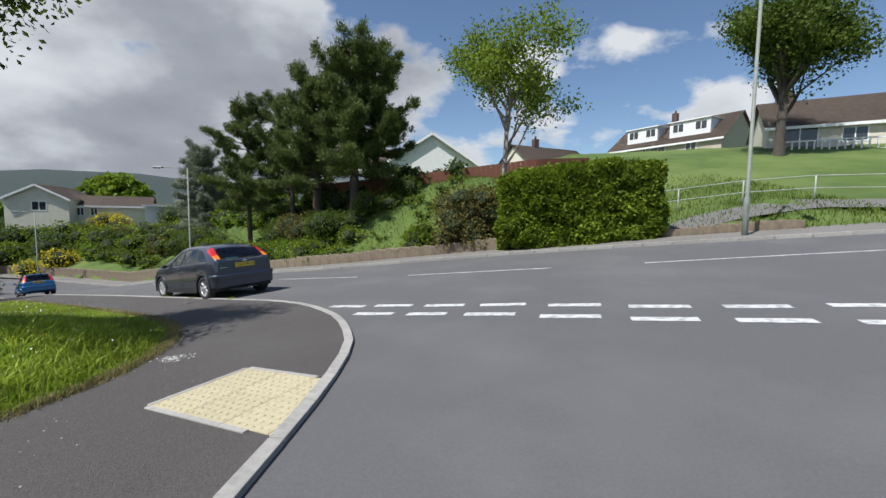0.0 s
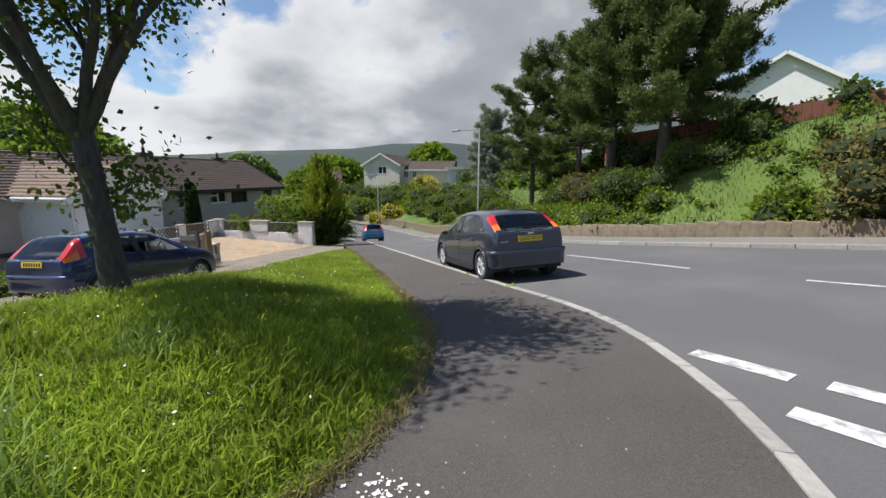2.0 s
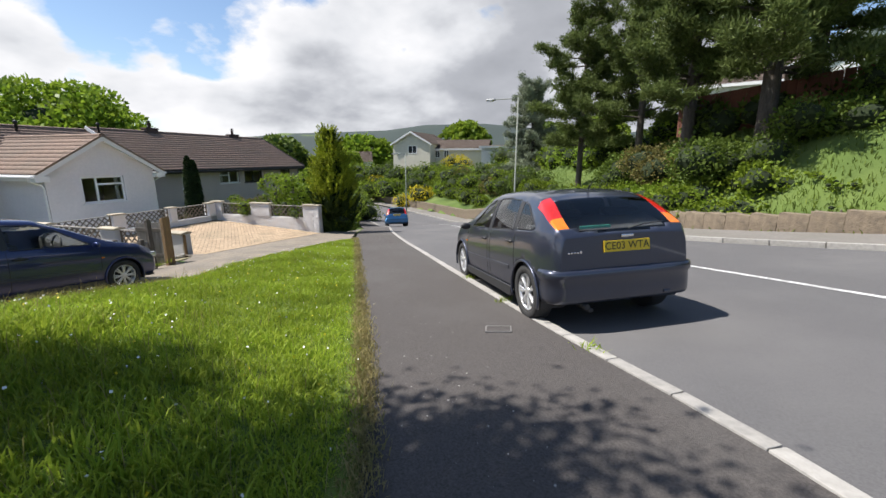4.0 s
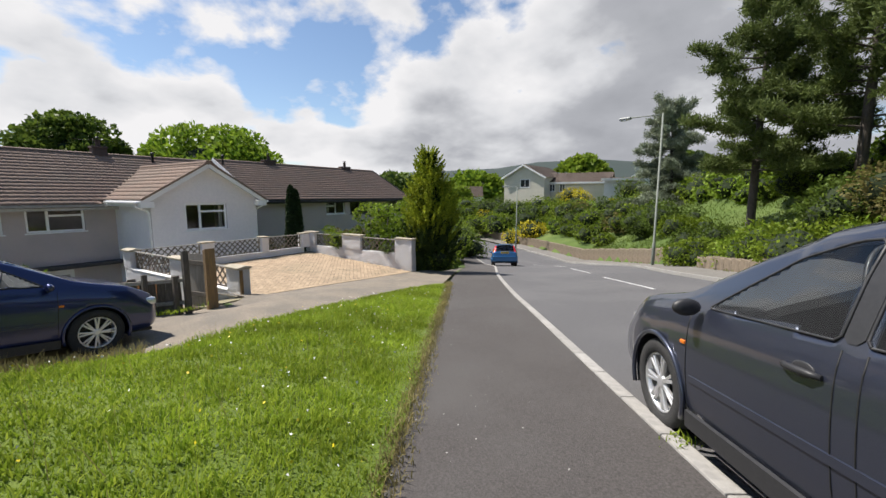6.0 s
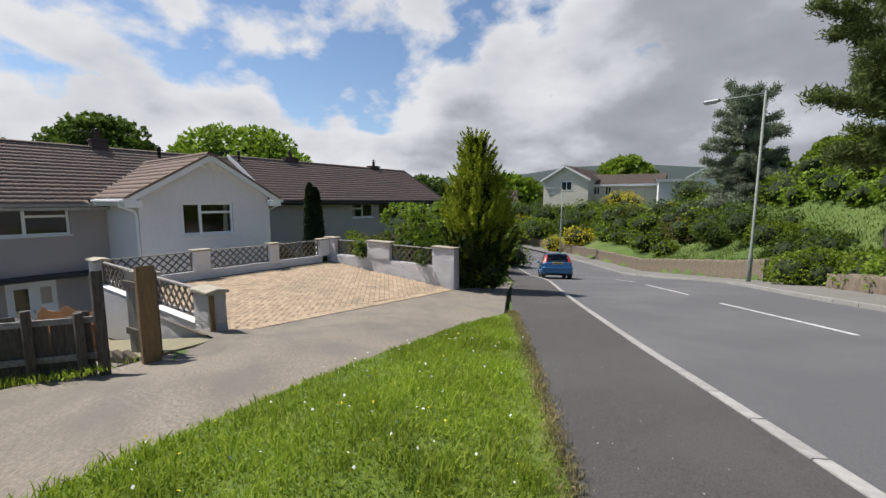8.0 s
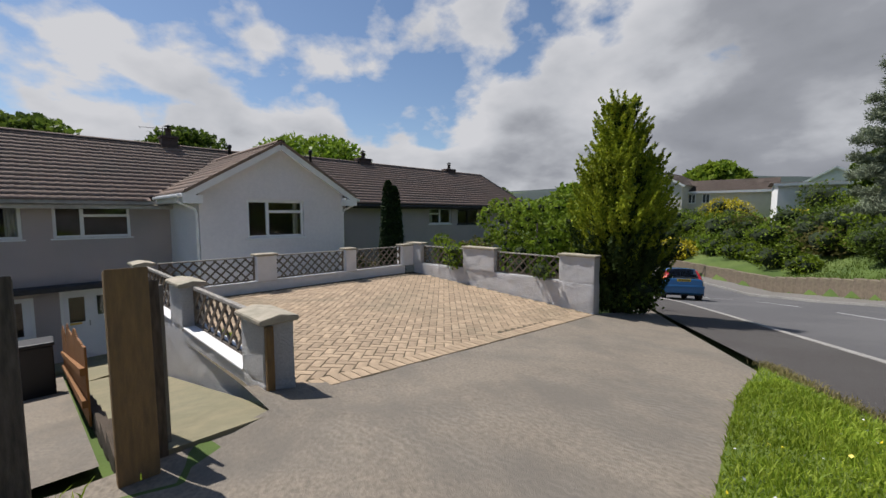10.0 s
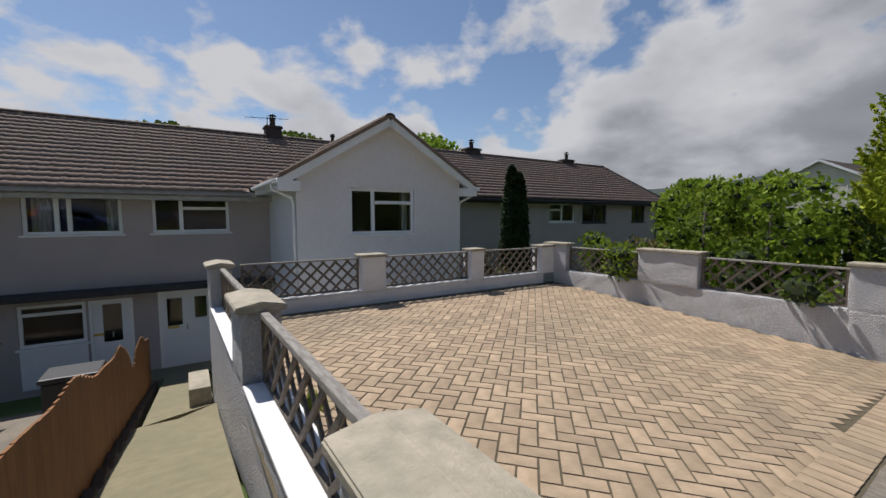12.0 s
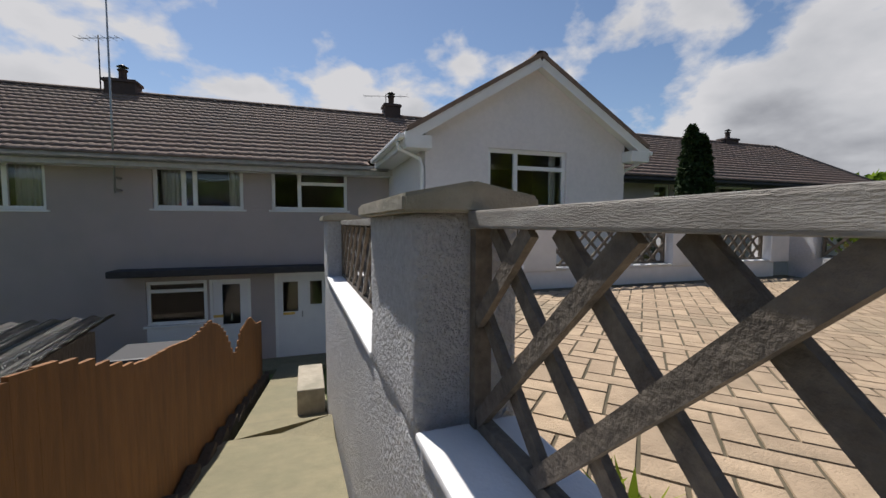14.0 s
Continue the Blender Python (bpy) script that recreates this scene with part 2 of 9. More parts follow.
HOUSE_GREY = material("grey pebbledash", (0.56, 0.485, 0.47), (0.43, 0.37, 0.36), 90, 0.95, 0.8, 170, third=(0.3, 0.285, 0.28), third_scale=0.4, third_amount=0.4)
CAP_STONE = material("coping stone", (0.44, 0.385, 0.30), (0.34, 0.3, 0.23), 10, 0.9, 0.35, 60, third=(0.24, 0.23, 0.17), third_scale=2.5, third_amount=0.6)
WOOD_GREY = material("weathered wood", (0.46, 0.43, 0.385), (0.27, 0.245, 0.215), 3, 0.85, 0.7, 30, stretch=(3, 14, 14), third=(0.16, 0.14, 0.12), third_scale=1.2)
WOOD_DARK = material("dark stained lattice", (0.18, 0.147, 0.112), (0.095, 0.077, 0.06), 34, 0.85, 0.4, 60, vary=0.12)
WOOD_GATE = material("bleached gate wood", (0.31, 0.285, 0.25), (0.19, 0.17, 0.145), 3, 0.9, 0.6, 30, stretch=(14, 14, 1.5), third=(0.13, 0.11, 0.09), third_scale=1.4)
WOOD_POST = material("brown gate post wood", (0.33, 0.205, 0.085), (0.22, 0.14, 0.07), 3, 0.85, 0.5, 30, stretch=(12, 12, 2), third=(0.09, 0.075, 0.06), third_scale=1)
WOOD_OLD = material("old dark fence wood", (0.15, 0.128, 0.105), (0.075, 0.064, 0.053), 4, 0.9, 0.5, 30, stretch=(12, 12, 2), vary=0.15)
WOOD_ORANGE = material("orange stained fence", (0.25, 0.102, 0.02), (0.175, 0.07, 0.014), 2.5, 0.75, 0.25, 25, stretch=(10, 10, 1.5), vary=0.1)
FENCE_RED = material("red brown fence", (0.16, 0.06, 0.035), (0.12, 0.045, 0.03), 4, 0.85, 0.3, 20, stretch=(6, 6, 1))
ROOF = material("brown concrete roof tiles", (0.25, 0.172, 0.13), (0.175, 0.118, 0.09), 7, 0.85, 0.4, 70, third=(0.155, 0.125, 0.10), third_scale=0.5, third_amount=0.5)
ROOF_FAR = material("far roof tiles", (0.16, 0.125, 0.1), (0.12, 0.09, 0.075), 3, 0.9, 0.4, 20)
UPVC = material("white plastic", (0.82, 0.82, 0.82), (0.78, 0.78, 0.78), 5, 0.35)
GREY_PLASTIC = material("grey fascia", (0.5, 0.48, 0.46), (0.4, 0.39, 0.37), 6, 0.5, third=(0.3, 0.29, 0.27), third_scale=1.5)
FELT = material("dark canopy felt", (0.05, 0.047, 0.05), (0.035, 0.033, 0.035), 8, 0.85, 0.3, 60)
BRICK_DARK = material("chimney brick", (0.10, 0.065, 0.055), (0.07, 0.05, 0.045), 14, 0.9, 0.5, 50)
STONE_WALL = material("retaining wall stone", (0.235, 0.185, 0.13), (0.13, 0.105, 0.078), 5, 0.95, 0.9, 18, third=(0.12, 0.12, 0.07), third_scale=0.8, third_amount=0.6)
METAL_GALV = material("galvanised steel", (0.42, 0.43, 0.42), (0.34, 0.35, 0.34), 8, 0.45, metal=0.7)
METAL_GREEN = material("painted lamp post", (0.22, 0.24, 0.21), (0.16, 0.18, 0.155), 6, 0.6, third=(0.2, 0.22, 0.19), third_scale=1.5)
METAL_DARK = material("dark metal", (0.04, 0.04, 0.042), rough=0.5, metal=0.6)
BARK = material("bark", (0.10, 0.085, 0.07), (0.055, 0.045, 0.038), 6, 0.95, 1.0, 22, stretch=(3, 3, 1))
BARK_PALE = material("pale bark", (0.3, 0.27, 0.24), (0.16, 0.14, 0.12), 5, 0.9, 0.7, 22, stretch=(1, 1, 3))
LEAF_DARK = leaf_material("dark tree leaves", (0.065, 0.105, 0.018), (0.12, 0.17, 0.026), 0.55, 0.38)
LEAF_MID = leaf_material("green leaves", (0.12, 0.19, 0.018), (0.22, 0.29, 0.03))
LEAF_BRIGHT = leaf_material("bright green leaves", (0.14, 0.23, 0.018), (0.23, 0.32, 0.035), 0.5, 0.4)
LEAF_YELLOW = leaf_material("golden leaves", (0.42, 0.36, 0.02), (0.55, 0.46, 0.03), 0.5, 0.3)
LEAF_RUST = leaf_material("bronze leaves", (0.12, 0.125, 0.035), (0.19, 0.155, 0.055))
LEAF_PRIVET = leaf_material("privet leaves", (0.10, 0.155, 0.014), (0.20, 0.265, 0.024), 0.5, 0.4)
NEEDLE = leaf_material("pine needles", (0.07, 0.10, 0.026), (0.14, 0.178, 0.052), 0.6, 0.3)
NEEDLE_BLUE = leaf_material("grey green needles", (0.16, 0.19, 0.125), (0.27, 0.305, 0.21), 0.6, 0.2)
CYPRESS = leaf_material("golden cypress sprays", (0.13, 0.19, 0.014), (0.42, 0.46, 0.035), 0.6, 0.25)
# darker copies for low and inner sprays: shade put into the leaf colour
CYPRESS_LOW_SHADE = leaf_material("shaded lower cypress sprays", (0.02, 0.038, 0.009), (0.05, 0.08, 0.016), 0.65, 0.2)
CYPRESS_IN_SHADE = leaf_material("shaded inner cypress sprays", (0.018, 0.035, 0.008), (0.035, 0.06, 0.012), 0.7, 0.15)
# solid added inside foliage; its near-black green stands for shade between the leaves
SHADE_CORE = material("dark shade core", (0.02, 0.034, 0.008), (0.012, 0.02, 0.005), 6, 0.95)
GLASS = glass_material("window glass", (0.9, 0.93, 0.93))
INTERIOR = material("room interior", (0.3, 0.28, 0.26), (0.22, 0.21, 0.2), 3, 0.9)
CURTAIN = material("pale curtain", (0.6, 0.57, 0.52), (0.48, 0.46, 0.42), 3, 0.9, stretch=(12, 12, 0.4))
DOOR_WHITE = material("white door", (0.78, 0.78, 0.80), (0.74, 0.74, 0.76), 4, 0.4)
BRASS = material("brass", (0.6, 0.45, 0.15), rough=0.3, metal=1.0)

# ---------------------------------------------------------------- building helpers


def thing(name, label, category="", m=None, group="", kind=""):
    ob = new(name)
    if m is not None:
        ob.matrix_world = m
    return tagged(ob, label, category, group, kind)


def part(name, bm, mat, parent, label=""):
    me = bpy.data.meshes.new(name)
    bm.to_mesh(me)
    bm.free()
    me.materials.append(mat)
    ob = new(name, me)
    ob.parent = parent
    return tagged(ob, label)


def solid(name, bm, mat, label, category="", m=None, group="", kind=""):
    """A thing of one mesh."""
    ob = part(name, bm, mat, None)
    if m is not None:
        ob.matrix_world = m
    return tagged(ob, label, category, group, kind)


def share(name, me, parent, m):
    ob = new(name, me)
    ob.parent = parent
    ob.matrix_basis = m
    return ob


def raw(name, verts, faces, mat, parent=None, smooth=False):
    me = bpy.data.meshes.new(name)
    nv, nf, k = len(verts), len(faces), faces.shape[1]
    me.vertices.add(nv)
    me.vertices.foreach_set("co", np.asarray(verts, np.float32).ravel())
    me.loops.add(nf * k)
    me.loops.foreach_set("vertex_index", np.asarray(faces, np.int32).ravel())
    me.polygons.add(nf)
    me.polygons.foreach_set("loop_start", np.arange(0, nf * k, k, dtype=np.int32))
    me.polygons.foreach_set("loop_total", np.full(nf, k, np.int32))
    if smooth:
        me.polygons.foreach_set("use_smooth", np.ones(nf, bool))
    elif smooth is None:
        me.polygons.foreach_set("use_smooth", np.zeros(nf, bool))
    me.update(calc_edges=True)
    me.materials.append(mat)
    ob = new(name, me)
    ob.parent = parent
    return ob


def box(bm, x0, x1, y0, y1, z0, z1, bevel=0.0):
    r = bmesh.ops.create_cube(bm, size=1.0)
    vs = r["verts"]
    for v in vs:
        v.co = Vector((x0 + (v.co.x + 0.5) * (x1 - x0), y0 + (v.co.y + 0.5) * (y1 - y0), z0 + (v.co.z + 0.5) * (z1 - z0)))
    if bevel:
        es = list({e for v in vs for e in v.link_edges})
        bmesh.ops.bevel(bm, geom=es, offset=bevel, segments=2, affect="EDGES", profile=0.6)
    return bm


def boxes(*rows, bevel=0.0):
    bm = bmesh.new()
    for r in rows:
        box(bm, *r, bevel=bevel)
    return bm


def bar(bm, p, q, w, h, up=(0, 0, 1), bevel=0.0):
    """A straight batten from p to q, w wide and h high."""
    p, q = Vector(p), Vector(q)
    d = (q - p).normalized()
    side = d.cross(Vector(up)).normalized()
    top = side.cross(d).normalized()
    vs = [bm.verts.new(e + side * (w / 2 * i) + top * (h / 2 * j)) for e in (p, q) for i, j in ((-1, -1), (1, -1), (1, 1), (-1, 1))]
    fs = [bm.faces.new([vs[i] for i in f]) for f in ((3, 2, 1, 0), (4, 5, 6, 7), (0, 1, 5, 4), (1, 2, 6, 5), (2, 3, 7, 6), (3, 0, 4, 7))]
    if bevel:
        bmesh.ops.bevel(bm, geom=list({e for f in fs for e in f.edges}), offset=bevel, segments=1, affect="EDGES")
    return bm


def tube(bm, pts, radii, n=8, cap=True):
    """A round bar along points, tapering by the radii."""
    rings = []
    pts = [Vector(p) for p in pts]
    for i, p in enumerate(pts):
        d = (pts[min(i + 1, len(pts) - 1)] - pts[max(i - 1, 0)]).normalized()
        a = d.orthogonal().normalized() if i == 0 else (a - d * a.dot(d)).normalized()
        b = d.cross(a)
        rings.append([bm.verts.new(p + (a * math.cos(2 * math.pi * k / n) + b * math.sin(2 * math.pi * k / n)) * radii[i]) for k in range(n)])
    for r, s in zip(rings, rings[1:]):
        for k in range(n):
            f = bm.faces.new((r[k], r[(k + 1) % n], s[(k + 1) % n], s[k]))
            f.smooth = True
    if cap:
        bm.faces.new(rings[0][::-1])
        bm.faces.new(rings[-1])
    return bm


def lathe(bm, profile, n=16, m=None):
    """A turned shape round z from (radius, z) pairs."""
    rings = []
    for r, z in profile:
        rings.append([bm.verts.new((m or Matrix()) @ Vector((r * math.cos(2 * math.pi * k / n), r * math.sin(2 * math.pi * k / n), z))) for k in range(n)])
    for r, s in zip(rings, rings[1:]):
        for k in range(n):
            f = bm.faces.new((r[k], r[(k + 1) % n], s[(k + 1) % n], s[k]))
            f.smooth = True
    bm.faces.new(rings[0][::-1])
    bm.faces.new(rings[-1])
    return bm


# ---------------------------------------------------------------- the lie of the land
FAR_KERB = [(40, 0.5), (24, 6.0), (14, 10.7), (12.1, 11.4), (9.45, 12.6), (6.05, 14.0), (2.38, 15.4), (-2.03, 16.6), (-5.8, 17.6), (-9.3, 19.6),
            (-11.9, 21.5), (-15.0, 24.3), (-17.3, 26.9), (-19.2, 29.2), (-23, 32.6), (-30, 36.4), (-42, 39.6), (-70, 44.0)]
NEAR_KERB = [(-1.5, -6.0), (-1.2, 0.0), (-1.11, 2.0), (-1.05, 3.2), (-1.07, 4.1), (-1.14, 4.84), (-1.32, 5.45), (-1.62, 6.25), (-1.98, 6.92), (-2.86, 8.1), (-3.9, 8.92), (-5.3, 9.7), (-6.7, 10.58), (-7.6, 11.15),
             (-9.2, 12.2), (-12.0, 14.1), (-13.5, 15.1), (-17.2, 17.8), (-20.4, 20.3), (-26.0, 24.9), (-33, 29.0), (-42, 32.0), (-70, 36)]
HOUSE = pose(-22.7, 7.3, 0, 0, 0, 25)
HOUSE_INV = HOUSE.inverted()
NX, NY, UX, UY = math.cos(radians(25)), math.sin(radians(25)), -math.sin(radians(25)), math.cos(radians(25))


def step(lo, hi, v):
    s = np.clip((v - lo) / (hi - lo), 0, 1)
    return s * s * (3 - 2 * s)


def side_of(x, y, line):
    """Signed distance from a polyline: positive on its right-hand side."""
    x, y = np.asarray(x, float), np.asarray(y, float)
    best, sign = np.full(x.shape, 1e9), np.ones(x.shape)
    for (ax, ay), (bx, by) in zip(line, line[1:]):
        dx, dy = bx - ax, by - ay
        t = np.clip(((x - ax) * dx + (y - ay) * dy) / (dx * dx + dy * dy), 0, 1)
        d = np.hypot(x - ax - t * dx, y - ay - t * dy)
        s = np.where(dx * (y - ay) - dy * (x - ax) < 0, 1.0, -1.0)
        near = d < best
        best, sign = np.where(near, d, best), np.where(near, s, sign)
    return best * sign


def base_height(x, y):
    x, y = np.clip(x, -30, 14), np.clip(y, -6, 34)
    dip = 0.24 * step(-11.4, -12.8, x) * step(9.7, 7.6, y)
    return -dip + 0.091781 + 0.068747 * x - 0.027898 * y + 0.000377 * x * x + 0.002972 * x * y + 0.000356 * y * y


def path_height(a):
    return -1.79 - np.clip(6.4 - a, 0, 12.0) * 0.2238


def land(x, y):
    """Height of the ground."""
    x, y = np.asarray(x, float), np.asarray(y, float)
    z = base_height(x, y)
    d = side_of(x, y, FAR_KERB) - 2.1
    right = step(1.0, 9.0, x)
    steep = 3.9 * step(0.0, 7.0, d) + 0.14 * np.clip(d - 6, 0, 26)
    lawn = 0.215 * np.clip(d, 0, 30)
    valley_side = step(-15.0, -38.0, x)
    mild = 0.25 * np.clip(d, 0, 24)
    bank = steep * (1 - right) + lawn * right
    bank = bank * (1 - valley_side) + mild * valley_side + 0.95 * step(-17.5, -20.0, x) * step(0.0, 0.25, d)
    z = z + np.where(d > 0, bank, 0)
    a = (x + 22.7) * NX + (y - 7.3) * NY
    b = (x + 22.7) * UX + (y - 7.3) * UY
    low = np.minimum(z, path_height(a))
    z = np.where((a < 6.4) & (b < 0.1) & (d < 0), low, z)
    z = np.where((a < 5.6) & (b >= 0.1) & (b < 7.05) & (d < 0), -4.6, z)
    garden = z * step(-3, 4, a) + (-4.0) * (1 - step(-3, 4, a))
    z = np.where((a < 5.0) & (b >= 7.05) & (b < 30) & (d < 0), np.minimum(z, garden), z)
    r = np.hypot(x + 10, y - 10)
    yaw = np.degrees(np.arctan2(-(x + 10), y - 10))
    away = step(55, 190, r) * step(30, 60, yaw) * (1 - step(150, 175, yaw))
    z = z - 22 * away
    crest = 1.8 + 2.0 * np.exp(-((yaw - 43) / 13.0) ** 2) + 1.1 * np.exp(-((yaw - 62) / 8.0) ** 2) + 0.25 * np.sin(yaw * 0.9) + 0.15 * np.sin(yaw * 2.3 + 1)
    z = z + step(260, 900, r) * (np.tan(np.radians(crest)) * r + 20) * 0.97
    return z


def grid_lines(lo, hi, fine, far):
    out = list(np.arange(lo, hi + fine / 2, fine))
    s, v = fine, lo
    while v > -far:
        s *= 1.16
        v -= s
        out.insert(0, v)
    s, v = fine, hi
    while v < far:
        s *= 1.16
        v += s
        out.append(v)
    return np.array(out)


gx, gy = grid_lines(-46, 26, 0.6, 1900), grid_lines(-8, 52, 0.6, 1900)
GX, GY = np.meshgrid(gx, gy, indexing="ij")
GZ = land(GX, GY)
near_side = side_of(GX, GY, FAR_KERB)
GZ = np.where((near_side < 1.75) & (np.abs(GX) < 60) & (GY < 60), GZ - 0.14, GZ)
rough = np.array([[noise.noise((px * 0.7, py * 0.7, 3.0)) for py in gy] for px in gx])
GZ = GZ + np.where((near_side > 2.6) & (np.hypot(GX, GY) < 90), rough * 0.18, 0)
ia = np.arange(len(gx) * len(gy)).reshape(len(gx), len(gy))
quads = np.stack([ia[:-1, :-1], ia[1:, :-1], ia[1:, 1:], ia[:-1, 1:]], -1).reshape(-1, 4)
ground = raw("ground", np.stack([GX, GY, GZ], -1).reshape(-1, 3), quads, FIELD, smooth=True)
tagged(ground, "rough green grass bank, lawn and distant valley fields", "ground", kind="structure")


def drape(poly, dz, cell=0.5, height=base_height, thick=0.0):
    """A sheet that lies on the ground inside an outline."""
    bm = bmesh.new()
    bm.faces.new([bm.verts.new((x, y, 0)) for x, y in poly])
    xs, ys = [p[0] for p in poly], [p[1] for p in poly]
    for axis, lo, hi in ((0, min(xs), max(xs)), (1, min(ys), max(ys))):
        v = math.floor(lo / cell) * cell + cell
        while v < hi:
            co = Vector((v, 0, 0)) if axis == 0 else Vector((0, v, 0))
            no = Vector((1, 0, 0)) if axis == 0 else Vector((0, 1, 0))
            bmesh.ops.bisect_plane(bm, geom=bm.verts[:] + bm.edges[:] + bm.faces[:], plane_co=co, plane_no=no)
            v += cell
    bmesh.ops.recalc_face_normals(bm, faces=bm.faces[:])
    if sum(f.normal.z for f in bm.faces) < 0:
        bmesh.ops.reverse_faces(bm, faces=bm.faces[:])
    edge = {}
    if thick:
        r = bmesh.ops.extrude_edge_only(bm, edges=[e for e in bm.edges if e.is_boundary])
        edge = {v for v in r["geom"] if isinstance(v, bmesh.types.BMVert)}
    for v in bm.verts:
        v.co.z = float(height(v.co.x, v.co.y)) + dz - (thick if v in edge else 0)
    return bm


def offset(line, d):
    """A polyline moved sideways; positive to its right."""
    out = []
    for i, p in enumerate(line):
        q, r = line[max(i - 1, 0)], line[min(i + 1, len(line) - 1)]
        dx, dy = r[0] - q[0], r[1] - q[1]
        s = math.hypot(dx, dy)
        out.append((p[0] + dy / s * d, p[1] - dx / s * d))
    return out


def resample(line, s):
    out, left = [line[0]], s
    for (ax, ay), (bx, by) in zip(line, line[1:]):
        n = math.hypot(bx - ax, by - ay)
        at = left
        while at < n:
            out.append((ax + (bx - ax) * at / n, ay + (by - ay) * at / n))
            at += s
        left = at - n
    return out


def smooth_line(line, rounds=2):
    for _ in range(rounds):
        out = [line[0]]
        for p, q in zip(line, line[1:]):
            out += [(p[0] * 0.75 + q[0] * 0.25, p[1] * 0.75 + q[1] * 0.25), (p[0] * 0.25 + q[0] * 0.75, p[1] * 0.25 + q[1] * 0.75)]
        line = out + [line[-1]]
    return line


NEAR = smooth_line(NEAR_KERB)
FAR = smooth_line(FAR_KERB)
# road: one asphalt sheet under pavements, verge and markings
road_poly = [(40, -6), (40, 0.5)] + offset(FAR, -0.1)[1:] + [(-70, 33)] + offset(NEAR, -0.1)[::-1][1:] + [(-1.5, -6)]
road = solid("road", drape(road_poly, 0.0, 1.0), ASPHALT_ROAD, "grey worn asphalt road with faint patches", "road", kind="structure")

VERGE_EDGE = smooth_line([(-5.6, -3.0), (-4.6, 0.5), (-3.9, 2.2), (-3.5, 3.5), (-3.5, 4.4), (-3.78, 5.45), (-4.6, 6.7), (-5.75, 7.65), (-6.74, 8.36), (-7.64, 9.0), (-9.65, 10.42), (-12.3, 12.28),
                          (-14.0, 13.49), (-16.5, 15.2)], 1)
LANE_EDGE = smooth_line([(-16.5, 15.2), (-15.75, 13.6), (-14.83, 12.1), (-14.0, 10.8), (-13.1, 9.6), (-12.5, 8.6), (-11.9, 7.0), (-11.3, 6.0), (-10.3, 4.3), (-9.6, 2.0), (-9.3, -3.0)], 1)
kerb_in = offset(NEAR, -0.07)
pave_in = [p for p in kerb_in if p[1] > -6.1]
pavement = solid("pavement", drape(pave_in + [(-45, 29.5), (-31, 26.0), (-24, 21.1), (-19.6, 17.55)] + VERGE_EDGE[::-1] + [(-6.2, -6)], 0.035, 0.6),
                 ASPHALT_PATH, "dark grey asphalt pavement with worn speckled surface", "pavement", kind="structure")


def world_xy(a, b):
    v = HOUSE @ Vector((a, b, 0))
    return (v.x, v.y)


DRIVE_Z = (-2.03, -2.03, -1.85, -2.37)


def drive_height(a, b):
    s, t = np.clip((a + 0.12) / 6.1, 0, 1), np.clip((b + 0.1) / 7.0, 0, 1)
    return (DRIVE_Z[0] * (1 - t) + DRIVE_Z[1] * t) * (1 - s) + (DRIVE_Z[2] * (1 - t) + DRIVE_Z[3] * t) * s


def drive_front(b):
    return 6.1 - 0.036 * b


def apron_height(x, y):
    """The concrete runs up to the drive's edge without a lip."""
    a, b = (x + 22.7) * NX + (y - 7.3) * NY, (x + 22.7) * UX + (y - 7.3) * UY
    w = step(1.3, 0.0, a - drive_front(b)) * step(-0.3, 0.4, b) * step(9.0, 7.4, b)
    v = step(1.8, 0.0, a - 6.4) * step(-2.6, -1.3, b) * step(0.1, -0.4, b)
    z = base_height(x, y) * (1 - v) - 1.812 * v
    return z * (1 - w) + (drive_height(np.minimum(a, drive_front(b)), b) - 0.022) * w


apron_poly = [(-8.0, -3.0), (-15.5, -3.0), (-16.6, 2.0), world_xy(6.75, -4.5), world_xy(6.55, -2.2), world_xy(6.5, -1.2), world_xy(6.42, -0.2), world_xy(5.8, -0.18), world_xy(5.8, 0.2), world_xy(5.93, 2.5), world_xy(5.85, 5.0), world_xy(5.78, 6.85),
              world_xy(6.1, 7.6), (-24.0, 21.0), (-19.6, 17.4), (-16.0, 14.6), (-13.0, 11.5), (-10.0, 6.0)]
apron = solid("driveway_apron", drape(apron_poly, 0.018, 0.4, apron_height), CONCRETE, "stained brushed concrete driveway apron and lane", "driveway", kind="structure")


def verge_height(x, y):
    e = np.minimum(np.abs(side_of(x, y, VERGE_EDGE)), np.abs(side_of(x, y, LANE_EDGE)))
    return base_height(x, y) + 0.16 * step(0.0, 1.6, e) + 0.35 * step(0, 3.0, e) * step(9.0, 4.5, np.asarray(y, float))


verge = solid("grass_verge", drape(VERGE_EDGE + LANE_EDGE[1:], 0.045, 0.35, verge_height, 0.1), GRASS_SOIL, "bright green unmown grass verge beside the pavement", "grass", kind="structure")

far_pave = solid("pavement_far", drape(offset(FAR, 0.12) + offset(FAR, 2.15)[::-1], 0.085, 0.8), material("far pavement", (0.20, 0.185, 0.17), (0.15, 0.14, 0.13), 12, 0.9, 0.3, 60, third=(0.12, 0.12, 0.09), third_scale=0.6),
                 "pale worn asphalt pavement with a grassy back edge", "pavement", kind="structure")

# kerb stones, each a piece
kerb = thing("kerb_near", "pale concrete kerb stones set almost flush", "kerb", kind="structure")
kerb_far = thing("kerb_far", "low concrete kerb along the far pavement", "kerb", kind="structure")


